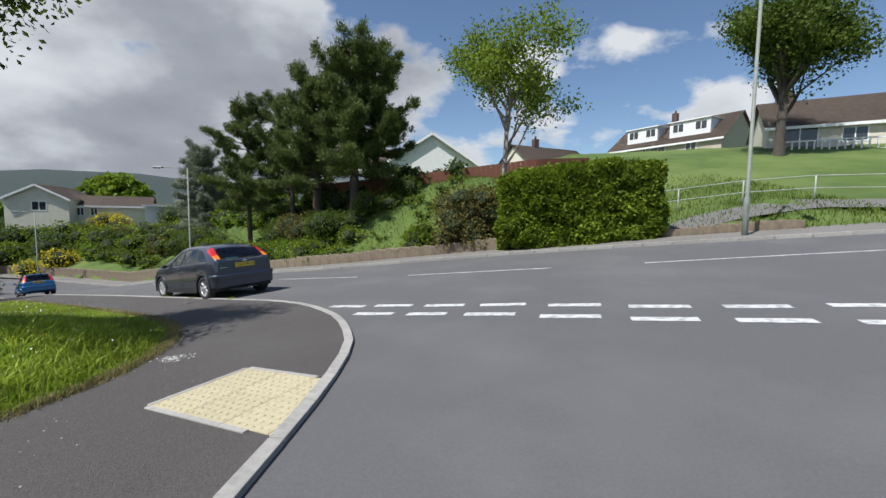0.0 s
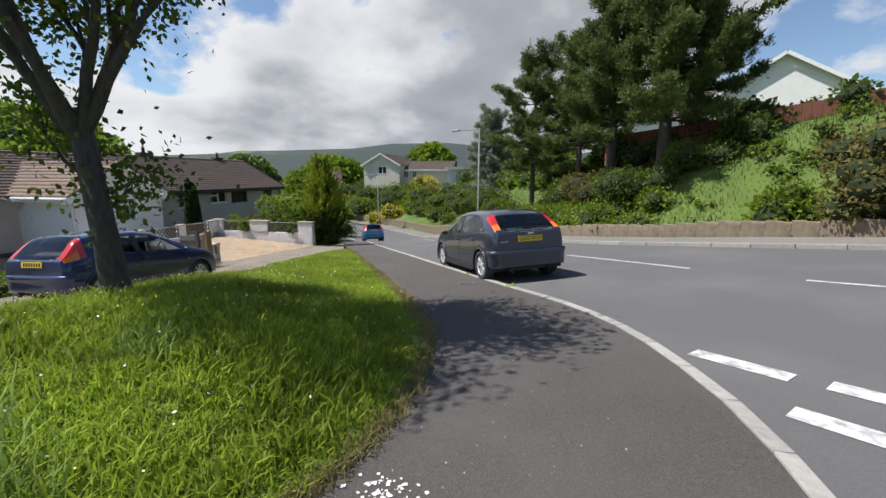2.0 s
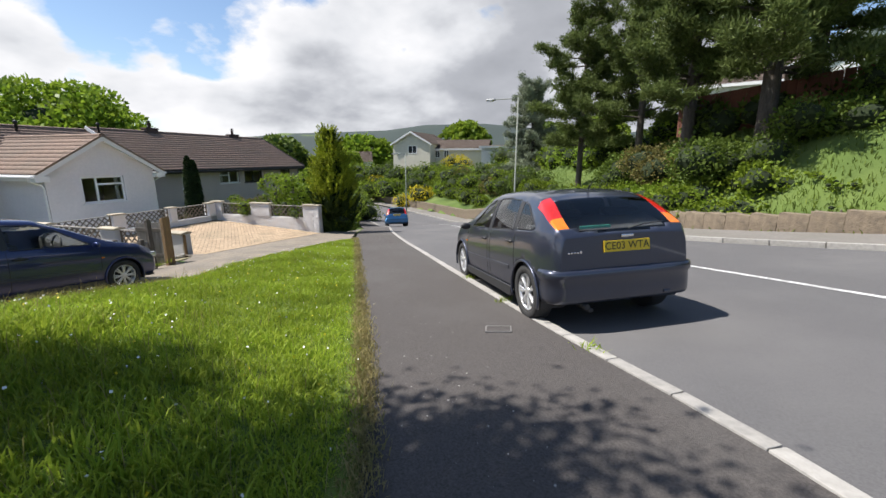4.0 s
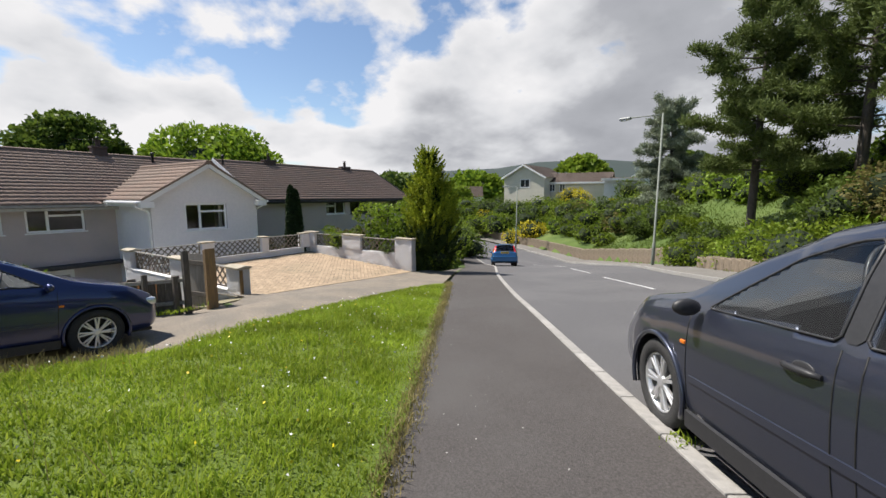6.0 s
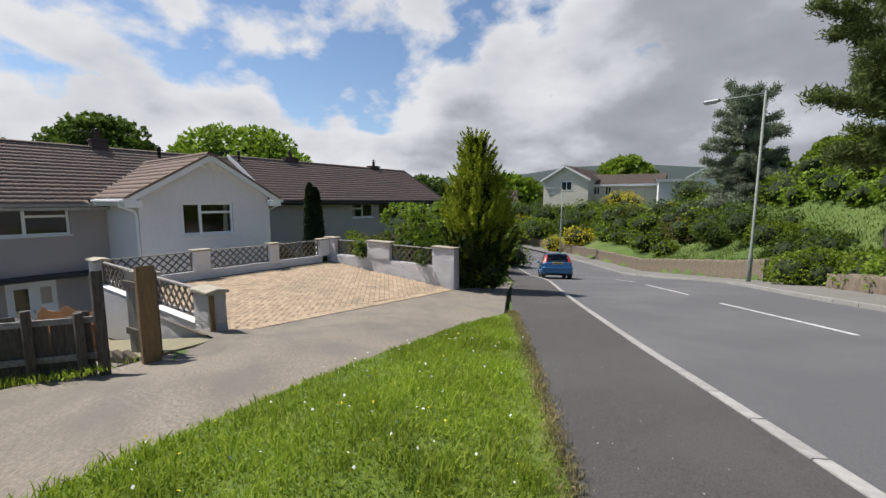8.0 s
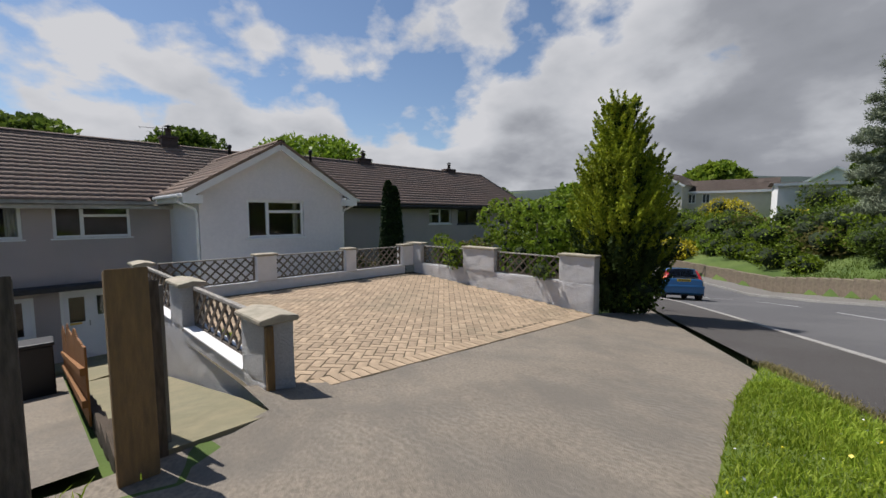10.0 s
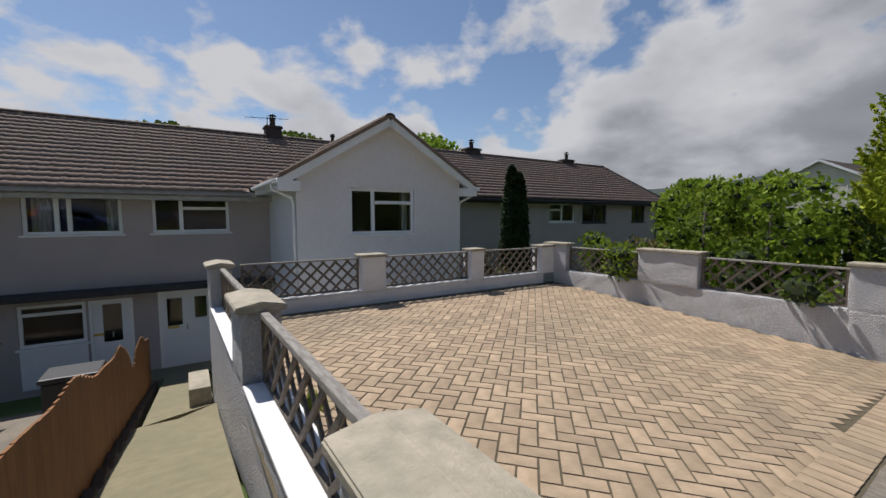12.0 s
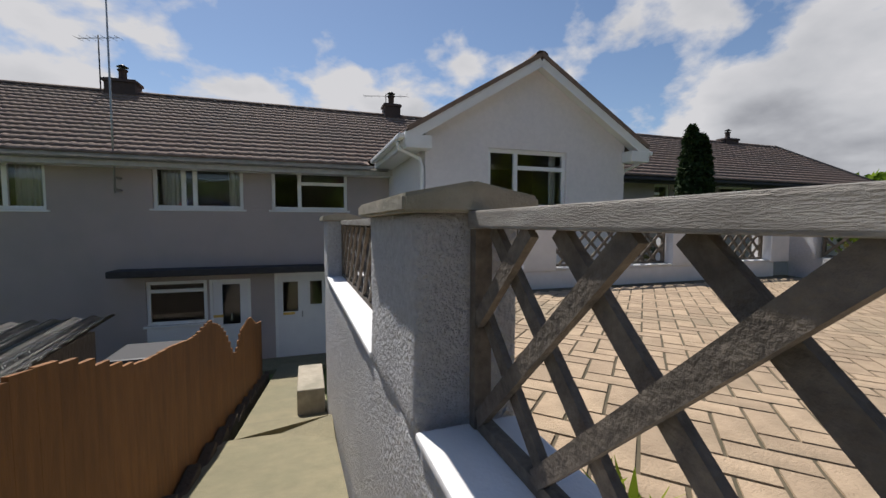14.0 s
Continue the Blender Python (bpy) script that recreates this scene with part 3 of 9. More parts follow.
def kerb_piece(length, w, h):
    bm = boxes((0.004, length - 0.004, -w / 2, w / 2, -0.15, h), bevel=0.008)
    me = bpy.data.meshes.new("kerb_stone")
    bm.to_mesh(me)
    bm.free()
    me.materials.append(KERB_STONE)
    return me


def lay_kerb(line, parent, length, w, h, dz):
    me = kerb_piece(length, w, h)
    pts = resample(line, length)
    for p, q in zip(pts, pts[1:]):
        zp, zq = float(base_height(*p)), float(base_height(*q))
        pitch = math.degrees(math.atan2(zq - zp, length))
        m = Matrix.Translation((p[0], p[1], zp + dz)) @ pose(0, 0, 0, 0, 0, math.degrees(math.atan2(q[1] - p[1], q[0] - p[0]))) @ pose(0, 0, 0, 0, -pitch, 0)
        share("kerb_stone", me, parent, m)


lay_kerb([p for p in offset(NEAR, -0.055) if p[0] > -40 and p[1] > -3], kerb, 0.6, 0.11, 0.05, 0.0)
lay_kerb([p for p in offset(FAR, 0.06) if -42 < p[0] < 26], kerb_far, 0.9, 0.12, 0.1, 0.0)


# painted lines
def stripe(name, p, q, w, label, slant=0.0):
    p, q = Vector((*p, 0)), Vector((*q, 0))
    d = (q - p).normalized()
    s = Vector((-d.y, d.x, 0)) * (w / 2)
    n = max(1, int((q - p).length / 0.6))
    bm = bmesh.new()
    rows = []
    for i in range(n + 1):
        c = p.lerp(q, i / n)
        row = []
        for k in (-1, 1):
            v = c + s * k + d * (slant * k)
            v.z = float(base_height(v.x, v.y)) + 0.006
            row.append(bm.verts.new(v))
        rows.append(row)
    for a, b in zip(rows, rows[1:]):
        bm.faces.new((a[0], b[0], b[1], a[1]))
    return solid(name, bm, LINE_PAINT, label, "road marking", kind="structure")


dashes = [((9.6, 8.93), (4.92, 10.11)), ((2.75, 10.68), (-1.13, 11.87)), ((-2.81, 12.69), (-6.0, 14.5)), ((-7.6, 15.4), (-10.9, 17.6)), ((-12.34, 18.69), (-15.55, 21.05)), ((-17.2, 22.5), (-20.8, 25.6)),
          ((-22.6, 27.3), (-25.6, 29.6)), ((-27.5, 30.8), (-30.2, 32.3))]
for i, (p, q) in enumerate(dashes):
    stripe(f"centre_line_{i + 1}", p, q, 0.1, "worn white centre line dash on asphalt")
far_row = [(-2.21, 7.62), (-1.52, 7.36), (-1.31, 7.34), (-0.62, 7.11), (-0.39, 6.99), (0.28, 6.78), (0.54, 6.68), (1.26, 6.49), (1.57, 6.28), (2.3, 6.05), (2.61, 5.82), (3.34, 5.55), (3.7, 5.42), (4.4, 5.18), (4.81, 5.11), (5.5, 4.85)]
near_row = [(-1.56, 6.73), (-0.89, 6.5), (-0.65, 6.39), (-0.02, 6.21), (0.25, 6.08), (0.98, 5.85), (1.28, 5.61), (2.04, 5.36), (2.33, 5.13), (3.05, 4.89), (3.39, 4.74), (4.11, 4.5), (4.45, 4.35), (5.1, 4.1)]
k = 1
for row in (far_row, near_row):
    for p, q in zip(row[::2], row[1::2]):
        stripe(f"give_way_line_{k}", p, q, 0.2, "worn white give way dash on asphalt", 0.0)
        k += 1

# ---------------------------------------------------------------- tactile paving at the crossing
tact = thing("tactile_paving", "buff blister tactile paving slabs with pale edging at the kerb", "paving", kind="structure")
T_LEFT, T_FAR = Vector((-2.53, 3.2)), Vector((-2.09, 4.09))
ux = (T_FAR - T_LEFT).normalized()
uy = Vector((ux.y, -ux.x))
slab = 0.46


def tact_point(u, v):
    p = T_LEFT + ux * u + uy * v
    return p


bm = boxes((0.003, slab - 0.003, 0.003, slab - 0.003, -0.04, 0.0), bevel=0.004)
for i in range(6):
    for j in range(6):
        c = ((i + 0.5) * slab / 6, (j + 0.5) * slab / 6)
        lathe(bm, [(0.019, -0.001), (0.016, 0.004), (0.009, 0.0055)], 6, Matrix.Translation((*c, 0)))
slab_me = bpy.data.meshes.new("slab")
bm.to_mesh(slab_me)
bm.free()
slab_me.materials.append(TACTILE)
bm = boxes((0.002, slab - 0.002, 0.0, 0.045, -0.05, 0.003), bevel=0.004)
edge_me = bpy.data.meshes.new("edging")
bm.to_mesh(edge_me)
bm.free()
edge_me.materials.append(KERB_STONE)


def tact_pose(u, v, turn=0):
    p = tact_point(u, v)
    z0, z1, z2 = float(base_height(p.x, p.y)), float(base_height(*(p + ux))), float(base_height(*(p + uy)))
    ex, ey = Vector((ux.x, ux.y, z1 - z0)).normalized(), Vector((-uy.x, -uy.y, z0 - z2)).normalized()
    ez = ex.cross(ey).normalized()
    ey = ez.cross(ex)
    m = Matrix((ex, ey, ez)).transposed().to_4x4()
    return Matrix.Translation((p.x, p.y, z0 + 0.044)) @ m @ pose(0, 0, 0, 0, 0, turn)


KERB_BACK = resample(offset(NEAR, -0.116), 0.1)


def cut_slab(m):
    """A slab sawn off along the back of the kerb; None where nothing is left."""
    c = m @ Vector((slab / 2, slab / 2, 0))
    i = min(range(2, len(KERB_BACK) - 2), key=lambda k_: (KERB_BACK[k_][0] - c.x) ** 2 + (KERB_BACK[k_][1] - c.y) ** 2)
    p, q = Vector((*KERB_BACK[i - 2], c.z)), Vector((*KERB_BACK[i + 2], c.z))
    out = (q - p).cross(Vector((0, 0, 1)))
    if out.dot(Vector((*T_LEFT, c.z)) - p) > 0:
        out = -out
    back = m.inverted()
    bm = bmesh.new()
    bm.from_mesh(slab_me)
    bmesh.ops.bisect_plane(bm, geom=bm.verts[:] + bm.edges[:] + bm.faces[:], plane_co=back @ p, plane_no=(back.to_3x3() @ out).normalized(), clear_outer=True)
    if len(bm.faces) < 12:
        bm.free()
        return None
    me = bpy.data.meshes.new("slab")
    bm.to_mesh(me)
    bm.free()
    me.materials.append(TACTILE)
    return me


for i in range(2):
    for j in range(4):
        m = tact_pose(0.05 + i * slab, 0.05 + (j + 1) * slab)
        # the last slabs are cut along the kerb
        me = slab_me if j < 1 else cut_slab(m)
        if me:
            share("slab", me, tact, m)
for i in range(2):
    share("edging", edge_me, tact, tact_pose(0.05 + i * slab, 0.05))
for j in range(2):
    share("edging", edge_me, tact, tact_pose(0.005, 0.05 + j * slab, -90))
    share("edging", edge_me, tact, tact_pose(0.05 + 2 * slab, 0.05 + j * slab, -90))
share("edging", edge_me, tact, tact_pose(0.005, 0.05 + 2 * slab, -90) @ Matrix.Diagonal((0.6, 1, 1, 1)))

# ---------------------------------------------------------------- block driveway and its walls
bm = bmesh.new()
n = 12
rows = [[bm.verts.new((-0.15 + (drive_front(-0.1 + 7.05 * j / n) + 0.15) * i / n, -0.1 + 7.05 * j / n, 0)) for j in range(n + 1)] for i in range(n + 1)]
for r, s in zip(rows, rows[1:]):
    for j in range(n):
        bm.faces.new((r[j], s[j], s[j + 1], r[j + 1]))
for v in bm.verts:
    v.co.z = float(drive_height(v.co.x, v.co.y)) - 0.002
drive = solid("driveway", bm, JOINT, "buff herringbone block paved driveway with a soldier course edge", "driveway", HOUSE, kind="structure")


def cap_mesh(x0, x1, y0, y1, z, rise=0.05, over=0.04):
    """A four-sided saddle coping, thicker along its middle."""
    bm = bmesh.new()
    x0, x1, y0, y1 = x0 - over, x1 + over, y0 - over, y1 + over
    lo = [bm.verts.new(v) for v in ((x0, y0, z), (x1, y0, z), (x1, y1, z), (x0, y1, z))]
    mi = [bm.verts.new(v) for v in ((x0, y0, z + 0.045), (x1, y0, z + 0.045), (x1, y1, z + 0.045), (x0, y1, z + 0.045))]
    ym = (y0 + y1) / 2
    if x1 - x0 >= y1 - y0:
        t0, t1 = bm.verts.new((x0, ym, z + 0.045 + rise)), bm.verts.new((x1, ym, z + 0.045 + rise))
        bm.faces.new((mi[0], mi[1], t1, t0))
        bm.faces.new((t0, t1, mi[2], mi[3]))
        bm.faces.new((mi[1], mi[2], t1))
        bm.faces.new((mi[3], mi[0], t0))
    else:
        xm = (x0 + x1) / 2
        t0, t1 = bm.verts.new((xm, y0, z + 0.045 + rise)), bm.verts.new((xm, y1, z + 0.045 + rise))
        bm.faces.new((mi[0], t0, t1, mi[3]))
        bm.faces.new((t0, mi[1], mi[2], t1))
        bm.faces.new((mi[0], mi[1], t0))
        bm.faces.new((mi[2], mi[3], t1))
    for i in range(4):
        j = (i + 1) % 4
        bm.faces.new((lo[i], lo[j], mi[j], mi[i]))
    bm.faces.new(lo[::-1])
    bmesh.ops.bevel(bm, geom=bm.edges[:], offset=0.008, segments=2, affect="EDGES")
    return bm


def rough_box(x0, x1, y0, y1, z0, z1, cell=0.06, amount=0.006, seed=0):
    """A hand-rendered block: its faces cut fine and pushed about a little."""
    bm = boxes((x0, x1, y0, y1, z0, z1), bevel=0.012)
    for axis, lo, hi in ((0, x0, x1), (1, y0, y1), (2, z0, z1)):
        v = lo + cell
        while v < hi - 0.02:
            co, no = [0, 0, 0], [0, 0, 0]
            co[axis], no[axis] = v, 1
            bmesh.ops.bisect_plane(bm, geom=bm.verts[:] + bm.edges[:] + bm.faces[:], plane_co=co, plane_no=no)
            v += cell
    bm.normal_update()
    for v in bm.verts:
        v.co += v.normal * (noise.noise(v.co * 5 + Vector((seed, 0, 0))) * amount + noise.noise(v.co * 23) * amount * 0.5)
    for f in bm.faces:
        f.smooth = True
    return bm


# left wall beside the path, turned a little outwards
LEFT = HOUSE @ pose(0, 0, 0, 0, 0, 1.2)
Y0, Y1 = -0.17, 0.09
left_wall = thing("wall_left", "white roughcast garden wall with stone capped pillars beside the path", "wall", LEFT, kind="structure")


def sloped_wall(x0, x1, y0, y1, top, foot, seed=0, cell=0.07, amount=0.007):
    """A wall whose foot follows the falling path."""
    bm = rough_box(x0, x1, y0, y1, -1.0, 0.0, cell, amount, seed)
    for v in bm.verts:
        lo = float(foot(v.co.x))
        v.co.z = top + (v.co.z) * (top - lo)
    return bm


part("wall_panel", sloped_wall(-0.25, 5.93, Y0, Y1, -1.76, lambda x: path_height(x) - 0.15), RENDER_WHITE, left_wall)
LEFT_PILLARS = [(-0.3, 0.22), (2.66, 3.3), (5.42, 5.95)]
for i, (x0, x1) in enumerate(LEFT_PILLARS):
    part("pillar", rough_box(x0, x1, Y0 - 0.004, Y1 + 0.02, -1.77, -1.2, 0.05, 0.006, i), RENDER_WHITE, left_wall)
    part("coping", cap_mesh(x0, x1, Y0 - 0.004, Y1 + 0.02, -1.2, 0.035), CAP_STONE, left_wall, "weathered buff coping stone")
part("pillar", rough_box(5.46, 5.96, Y0 - 0.006, Y1 + 0.024, -2.1, -1.75, 0.05, 0.006, 7), RENDER_WHITE, left_wall)
part("ledge", boxes((0.22, 2.66, Y0 - 0.012, Y1 + 0.012, -1.76, -1.735), (3.32, 5.42, Y0 - 0.012, Y1 + 0.012, -1.76, -1.735), bevel=0.008), PAINT_WHITE, left_wall)
bm = boxes((5.96, 6.0, Y0, Y0 + 0.07, -1.95, -1.21), bevel=0.004)
for i in range(5):
    box(bm, 6.0, 6.006, Y0 + 0.006 + i * 0.0125, Y0 + 0.013 + i * 0.0125, -1.94, -1.22)
part("timber_batten", bm, WOOD_POST, left_wall, "grooved timber batten on the pillar corner")

# back wall
back_wall = thing("wall_back", "white painted low wall with square pillars behind the driveway", "wall", HOUSE, kind="structure")
part("wall_panel", sloped_wall(-0.36, -0.1, 0.2, 6.6, -1.8, lambda x: -4.6, 3, 0.16, 0.004), PAINT_WHITE, back_wall)
for i, (y0, y1) in enumerate(((2.14, 2.6), (4.5, 4.82), (6.5, 7.1))):
    part("pillar", rough_box(-0.38, -0.08, y0, y1, -1.81, -1.2, 0.1, 0.004, 11 + i), PAINT_WHITE, back_wall)
    part("coping", boxes((-0.41, -0.05, y0 - 0.03, y1 + 0.03, -1.2, -1.15), bevel=0.015), CAP_STONE, back_wall)
part("ledge", boxes((-0.375, -0.085, 0.15, 6.5, -1.8, -1.775), bevel=0.008), PAINT_WHITE, back_wall)

# right wall
right_wall = thing("wall_right", "white roughcast wall with raised piers along the driveway", "wall", HOUSE, kind="structure")
part("wall_panel", rough_box(-0.1, 5.78, 6.92, 7.14, -2.75, -1.72, 0.08, 0.012, 21), RENDER_WHITE, right_wall)
for i, (x0, x1) in enumerate(((-0.36, 0.28), (2.03, 3.12), (4.97, 5.8))):
    part("pillar", rough_box(x0, x1, 6.9, 7.16, -1.74, -1.15, 0.08, 0.01, 31 + i), RENDER_WHITE, right_wall)
    part("coping", boxes((x0 - 0.03, x1 + 0.03, 6.87, 7.19, -1.15, -1.1), bevel=0.014), CAP_STONE, right_wall)
part("pillar", rough_box(5.0, 5.81, 6.895, 7.165, -2.8, -1.73, 0.08, 0.01, 36), RENDER_WHITE, right_wall)


# lattice panels
def lattice(name, m, x0, x1, z0, z1, label, pitch=0.2, y=0.0, top=0.05, group="lattice panels"):
    ob = thing(name, label, "lattice", m, group=group)
    w = x1 - x0
    h = z1 - z0
    bm = bmesh.new()
    box(bm, x0, x1, y - 0.03, y + 0.03, z1 - 0.012, z1 + top * 0.6, bevel=0.006)
    part("top_rail", bm, WOOD_GREY, ob, "weathered grey top rail")
    for x in (x0 + 0.018, x1 - 0.018):
        part("side_rail", boxes((x - 0.016, x + 0.016, y - 0.022, y + 0.022, z0, z1 - 0.013)), WOOD_DARK, ob)
    part("bottom_rail", boxes((x0 + 0.035, x1 - 0.035, y - 0.016, y + 0.016, z0, z0 + 0.03)), WOOD_DARK, ob)
    for side, dy in ((1, -0.011), (-1, 0.011)):
        c = x0 - h + 0.05
        while c < x1:
            p, q = [c, z0 + 0.03], [c + h - 0.04, z1 - 0.013]
            if p[0] < x0 + 0.034:
                p = [x0 + 0.034, p[1] + (x0 + 0.034 - p[0])]
            if q[0] > x1 - 0.034:
                q = [x1 - 0.034, q[1] - (q[0] - (x1 - 0.034))]
            if q[0] - p[0] > 0.05:
                if side < 0:
                    p, q = [x0 + x1 - p[0], p[1]], [x0 + x1 - q[0], q[1]]
                bm = bmesh.new()
                bar(bm, (p[0], y + dy, p[1]), (q[0], y + dy, q[1]), 0.018, 0.036, up=(0, 1, 0))
                bmesh.ops.rotate(bm, verts=bm.verts[:], cent=((p[0] + q[0]) / 2, y + dy, (p[1] + q[1]) / 2), matrix=Matrix.Rotation(math.pi / 2, 3, (Vector((q[0], 0, q[1])) - Vector((p[0], 0, p[1]))).normalized()))
                part("slat", bm, WOOD_DARK, ob)
            c += pitch
    return ob


lattice("lattice_panel", LEFT, 3.33, 5.41, -1.732, -1.225, "dark wooden lattice panel with a bleached grey top rail", 0.25, -0.02)
lattice("lattice_panel", LEFT, 0.23, 2.65, -1.732, -1.225, "dark wooden lattice panel with a bleached grey top rail", 0.25, -0.02)
BACK_M = HOUSE @ pose(-0.23, 0, 0, 0, 0, 90)
for y0, y1 in ((0.26, 2.13), (2.61, 4.49), (4.83, 6.49)):
    lattice("lattice_panel", BACK_M, y0, y1, -1.77, -1.225, "dark wooden lattice panel between white pillars", 0.21, 0.0, 0.03)
RIGHT_M = HOUSE @ pose(0, 7.03, 0)
for x0, x1 in ((0.3, 2.02), (3.13, 4.96)):
    lattice("lattice_panel", RIGHT_M, x0, x1, -1.71, -1.2, "dark wooden lattice panel overgrown with leaves", 0.24, 0.0, 0.03)

# ---------------------------------------------------------------- path, fence and gate at the left
bm = bmesh.new()
for i in range(14):
    a0, a1 = 6.5 - i * 0.86, 6.5 - (i + 1) * 0.86
    lo = -1.08 if a0 > 0.5 else -0.98
    vs = [bm.verts.new((a, b, float(path_height(a)) + 0.03)) for a, b in ((a0, lo), (a1, lo), (a1, -0.16), (a0, -0.16))]
    bm.faces.new(vs[::-1])
bmesh.ops.remove_doubles(bm, verts=bm.verts[:], dist=0.001)
bmesh.ops.solidify(bm, geom=bm.faces[:], thickness=0.1)
path_ob = solid("garden_path", bm, PATH_CONCRETE, "mossy pale concrete path sloping down to the front door", "path", HOUSE, kind="structure")
part("path_step", boxes((-6.05, -5.2, -1.6, 0.2, -4.9, -4.42), bevel=0.02), PATH_CONCRETE, path_ob)
block = solid("step_block", boxes((-0.9, -0.1, -0.48, -0.2, -4.0, -2.95), bevel=0.02), CAP_STONE, "small stone block step against the white wall", "step", HOUSE)

fence = thing("orange_fence", "orange stained wooden fence with a wavy top beside the path", "fence", HOUSE)
n_board = 0
a = 4.5
while a > -3.45:
    w = 0.118
    ph = float(path_height(a))
    sag = 0.05 * math.sin(a * 2.6 + 0.6) + 0.022 * math.sin(a * 5.3)
    top = -1.22 - (5.9 - a) * 0.165 + sag
    if a < 0.4:
        top = -2.16 - (0.4 - a) * 0.2 + sag - 0.28 * math.exp(-((a + 0.75) / 0.35) ** 2)
    bm = boxes((a - w - 0.001, a, -1.168, -1.15, ph - 0.05, top))
    for v in bm.verts:
        if v.co.z > top - 0.01:
            v.co.z += 0.016 * (v.co.x - (a - w / 2)) / w + random.uniform(-0.003, 0.003)
    part("board", bm, WOOD_ORANGE, fence)
    a -= 0.12
for z in (0.18, 0.5):
    bm = bmesh.new()
    bar(bm, (4.5, -1.19, float(path_height(4.5)) + z), (-3.4, -1.19, float(path_height(-3.4)) + z), 0.04, 0.07)
    part("rail", bm, WOOD_ORANGE, fence)

edging = solid("path_edging", boxes(*[(6.2 - i * 0.5 - 0.48, 6.2 - i * 0.5, -1.14, -1.06, float(path_height(6.2 - i * 0.5)) - 0.2, float(path_height(6.2 - i * 0.5)) + 0.0) for i in range(20)], bevel=0.01), SOIL,
               "dark soil strip between path and fence", "soil", HOUSE, kind="structure")


bm = bmesh.new()
rows_y = [[bm.verts.new((a_, b_, float(path_height(a_)) - 0.05)) for b_ in (-7.5, -5.5, -3.5, -1.21)] for a_ in (-3.6, -1.5, 0.5, 2.5, 4.5, 6.1)]
for r_, s_ in zip(rows_y, rows_y[1:]):
    for k_ in range(3):
        bm.faces.new((r_[k_], s_[k_], s_[k_ + 1], r_[k_ + 1]))
yard = solid("garden_yard", bm, CONCRETE, "grey concrete yard beside the orange fence", "yard", HOUSE, kind="structure")


def post(name, a, b, w, d, z0, z1, mat, label, lean=0.0):
    bm = boxes((-w / 2, w / 2, -d / 2, d / 2, z0, z1), bevel=0.008)
    for v in bm.verts:
        if v.co.z > z1 - 0.02:
            v.co.z += 0.03 * v.co.x / w
        v.co.x += lean * (v.co.z - z0)
        v.co += Vector((noise.noise(v.co * 3 + Vector((a, b, 0))), noise.noise(v.co * 4 + Vector((b, a, 1))), 0)) * 0.006
    return solid(name, bm, mat, label, "post", HOUSE @ pose(a, b, 0), group="gate posts")


post("gate_post", 6.68, -1.07, 0.1, 0.2, -2.0, -0.53, WOOD_POST, "thick brown weathered wooden gate post in sunlight")
post("gate_post", 6.46, -0.94, 0.1, 0.11, -2.0, -0.64, WOOD_OLD, "dark weathered wooden gate post behind another")
post("gate_post", 6.74, -1.56, 0.1, 0.1, -2.0, -0.52, WOOD_OLD, "dark old wooden post at the gate")
gate = thing("wooden_gate", "bleached grey boarded wooden gate standing open along the path", "gate", HOUSE @ pose(6.33, -0.845, 0, 0, 0, 187.6))
for i in range(8):
    top = -0.69 - 0.018 * abs(math.sin(i * 2.3)) - 0.003 * i
    bm = boxes((i * 0.108 + 0.002, i * 0.108 + 0.105, -0.011, 0.011, -1.86 - 0.026 * i, top), bevel=0.003)
    part("board", bm, WOOD_GATE, gate)
for z in (-0.9, -1.6):
    part("rail", boxes((0.0, 0.86, 0.0125, 0.05, z - 0.06, z + 0.04), bevel=0.004), WOOD_OLD, gate)
part("edge_stile", boxes((-0.012, 0.05, 0.051, 0.085, -1.86, -0.71), bevel=0.004), WOOD_GATE, gate)
picket = thing("old_fence", "low dark weathered wooden fence at the lane", "fence", HOUSE)
for i in range(13):
    b0, a0 = -1.62 - i * 0.108, 6.63 - i * 0.088
    top = -0.99 - 0.09 * abs(math.sin(i * 0.62)) - 0.004 * i
    bm = bmesh.new()
    bar(bm, (a0, b0, (top - 2.0) / 2), (a0 - 0.086, b0 - 0.105, (top - 2.0) / 2 + random.uniform(-0.012, 0.012)), 0.02, top + 2.0)
    part("board", bm, WOOD_OLD, picket)
for i, (a0, b0, t0) in enumerate(((6.66, -1.74, -0.98), (6.34, -2.12, -0.93), (5.98, -2.55, -1.06), (5.62, -2.98, -1.05))):
    part("post", boxes((a0 - 0.03, a0 + 0.05, b0 - 0.04, b0 + 0.04, -2.1, t0), bevel=0.006), WOOD_OLD, picket)
for z in (-1.08, -1.52):
    bm = bmesh.new()
    bar(bm, (6.69, -1.6, z), (5.58, -2.98, z - 0.05), 0.03, 0.07)
    part("rail", bm, WOOD_GREY, picket, "pale weathered rail")

# ---------------------------------------------------------------- the terrace


def holed_wall(b0, b1, z0, z1, a0, a1, holes):
    """A wall of thickness a0..a1 with openings (b, b, z, z) cut right through."""
    bs = sorted({b0, b1, *[v for h in holes for v in h[:2]]})
    zs = sorted({z0, z1, *[v for h in holes for v in h[2:]]})
    bm = bmesh.new()
    for p, q in zip(bs, bs[1:]):
        for r, s in zip(zs, zs[1:]):
            if not any(h[0] <= (p + q) / 2 <= h[1] and h[2] <= (r + s) / 2 <= h[3] for h in holes):
                box(bm, a0, a1, p, q, r, s)
    bmesh.ops.remove_doubles(bm, verts=bm.verts[:], dist=0.0005)
    return bm


win_no = [0]


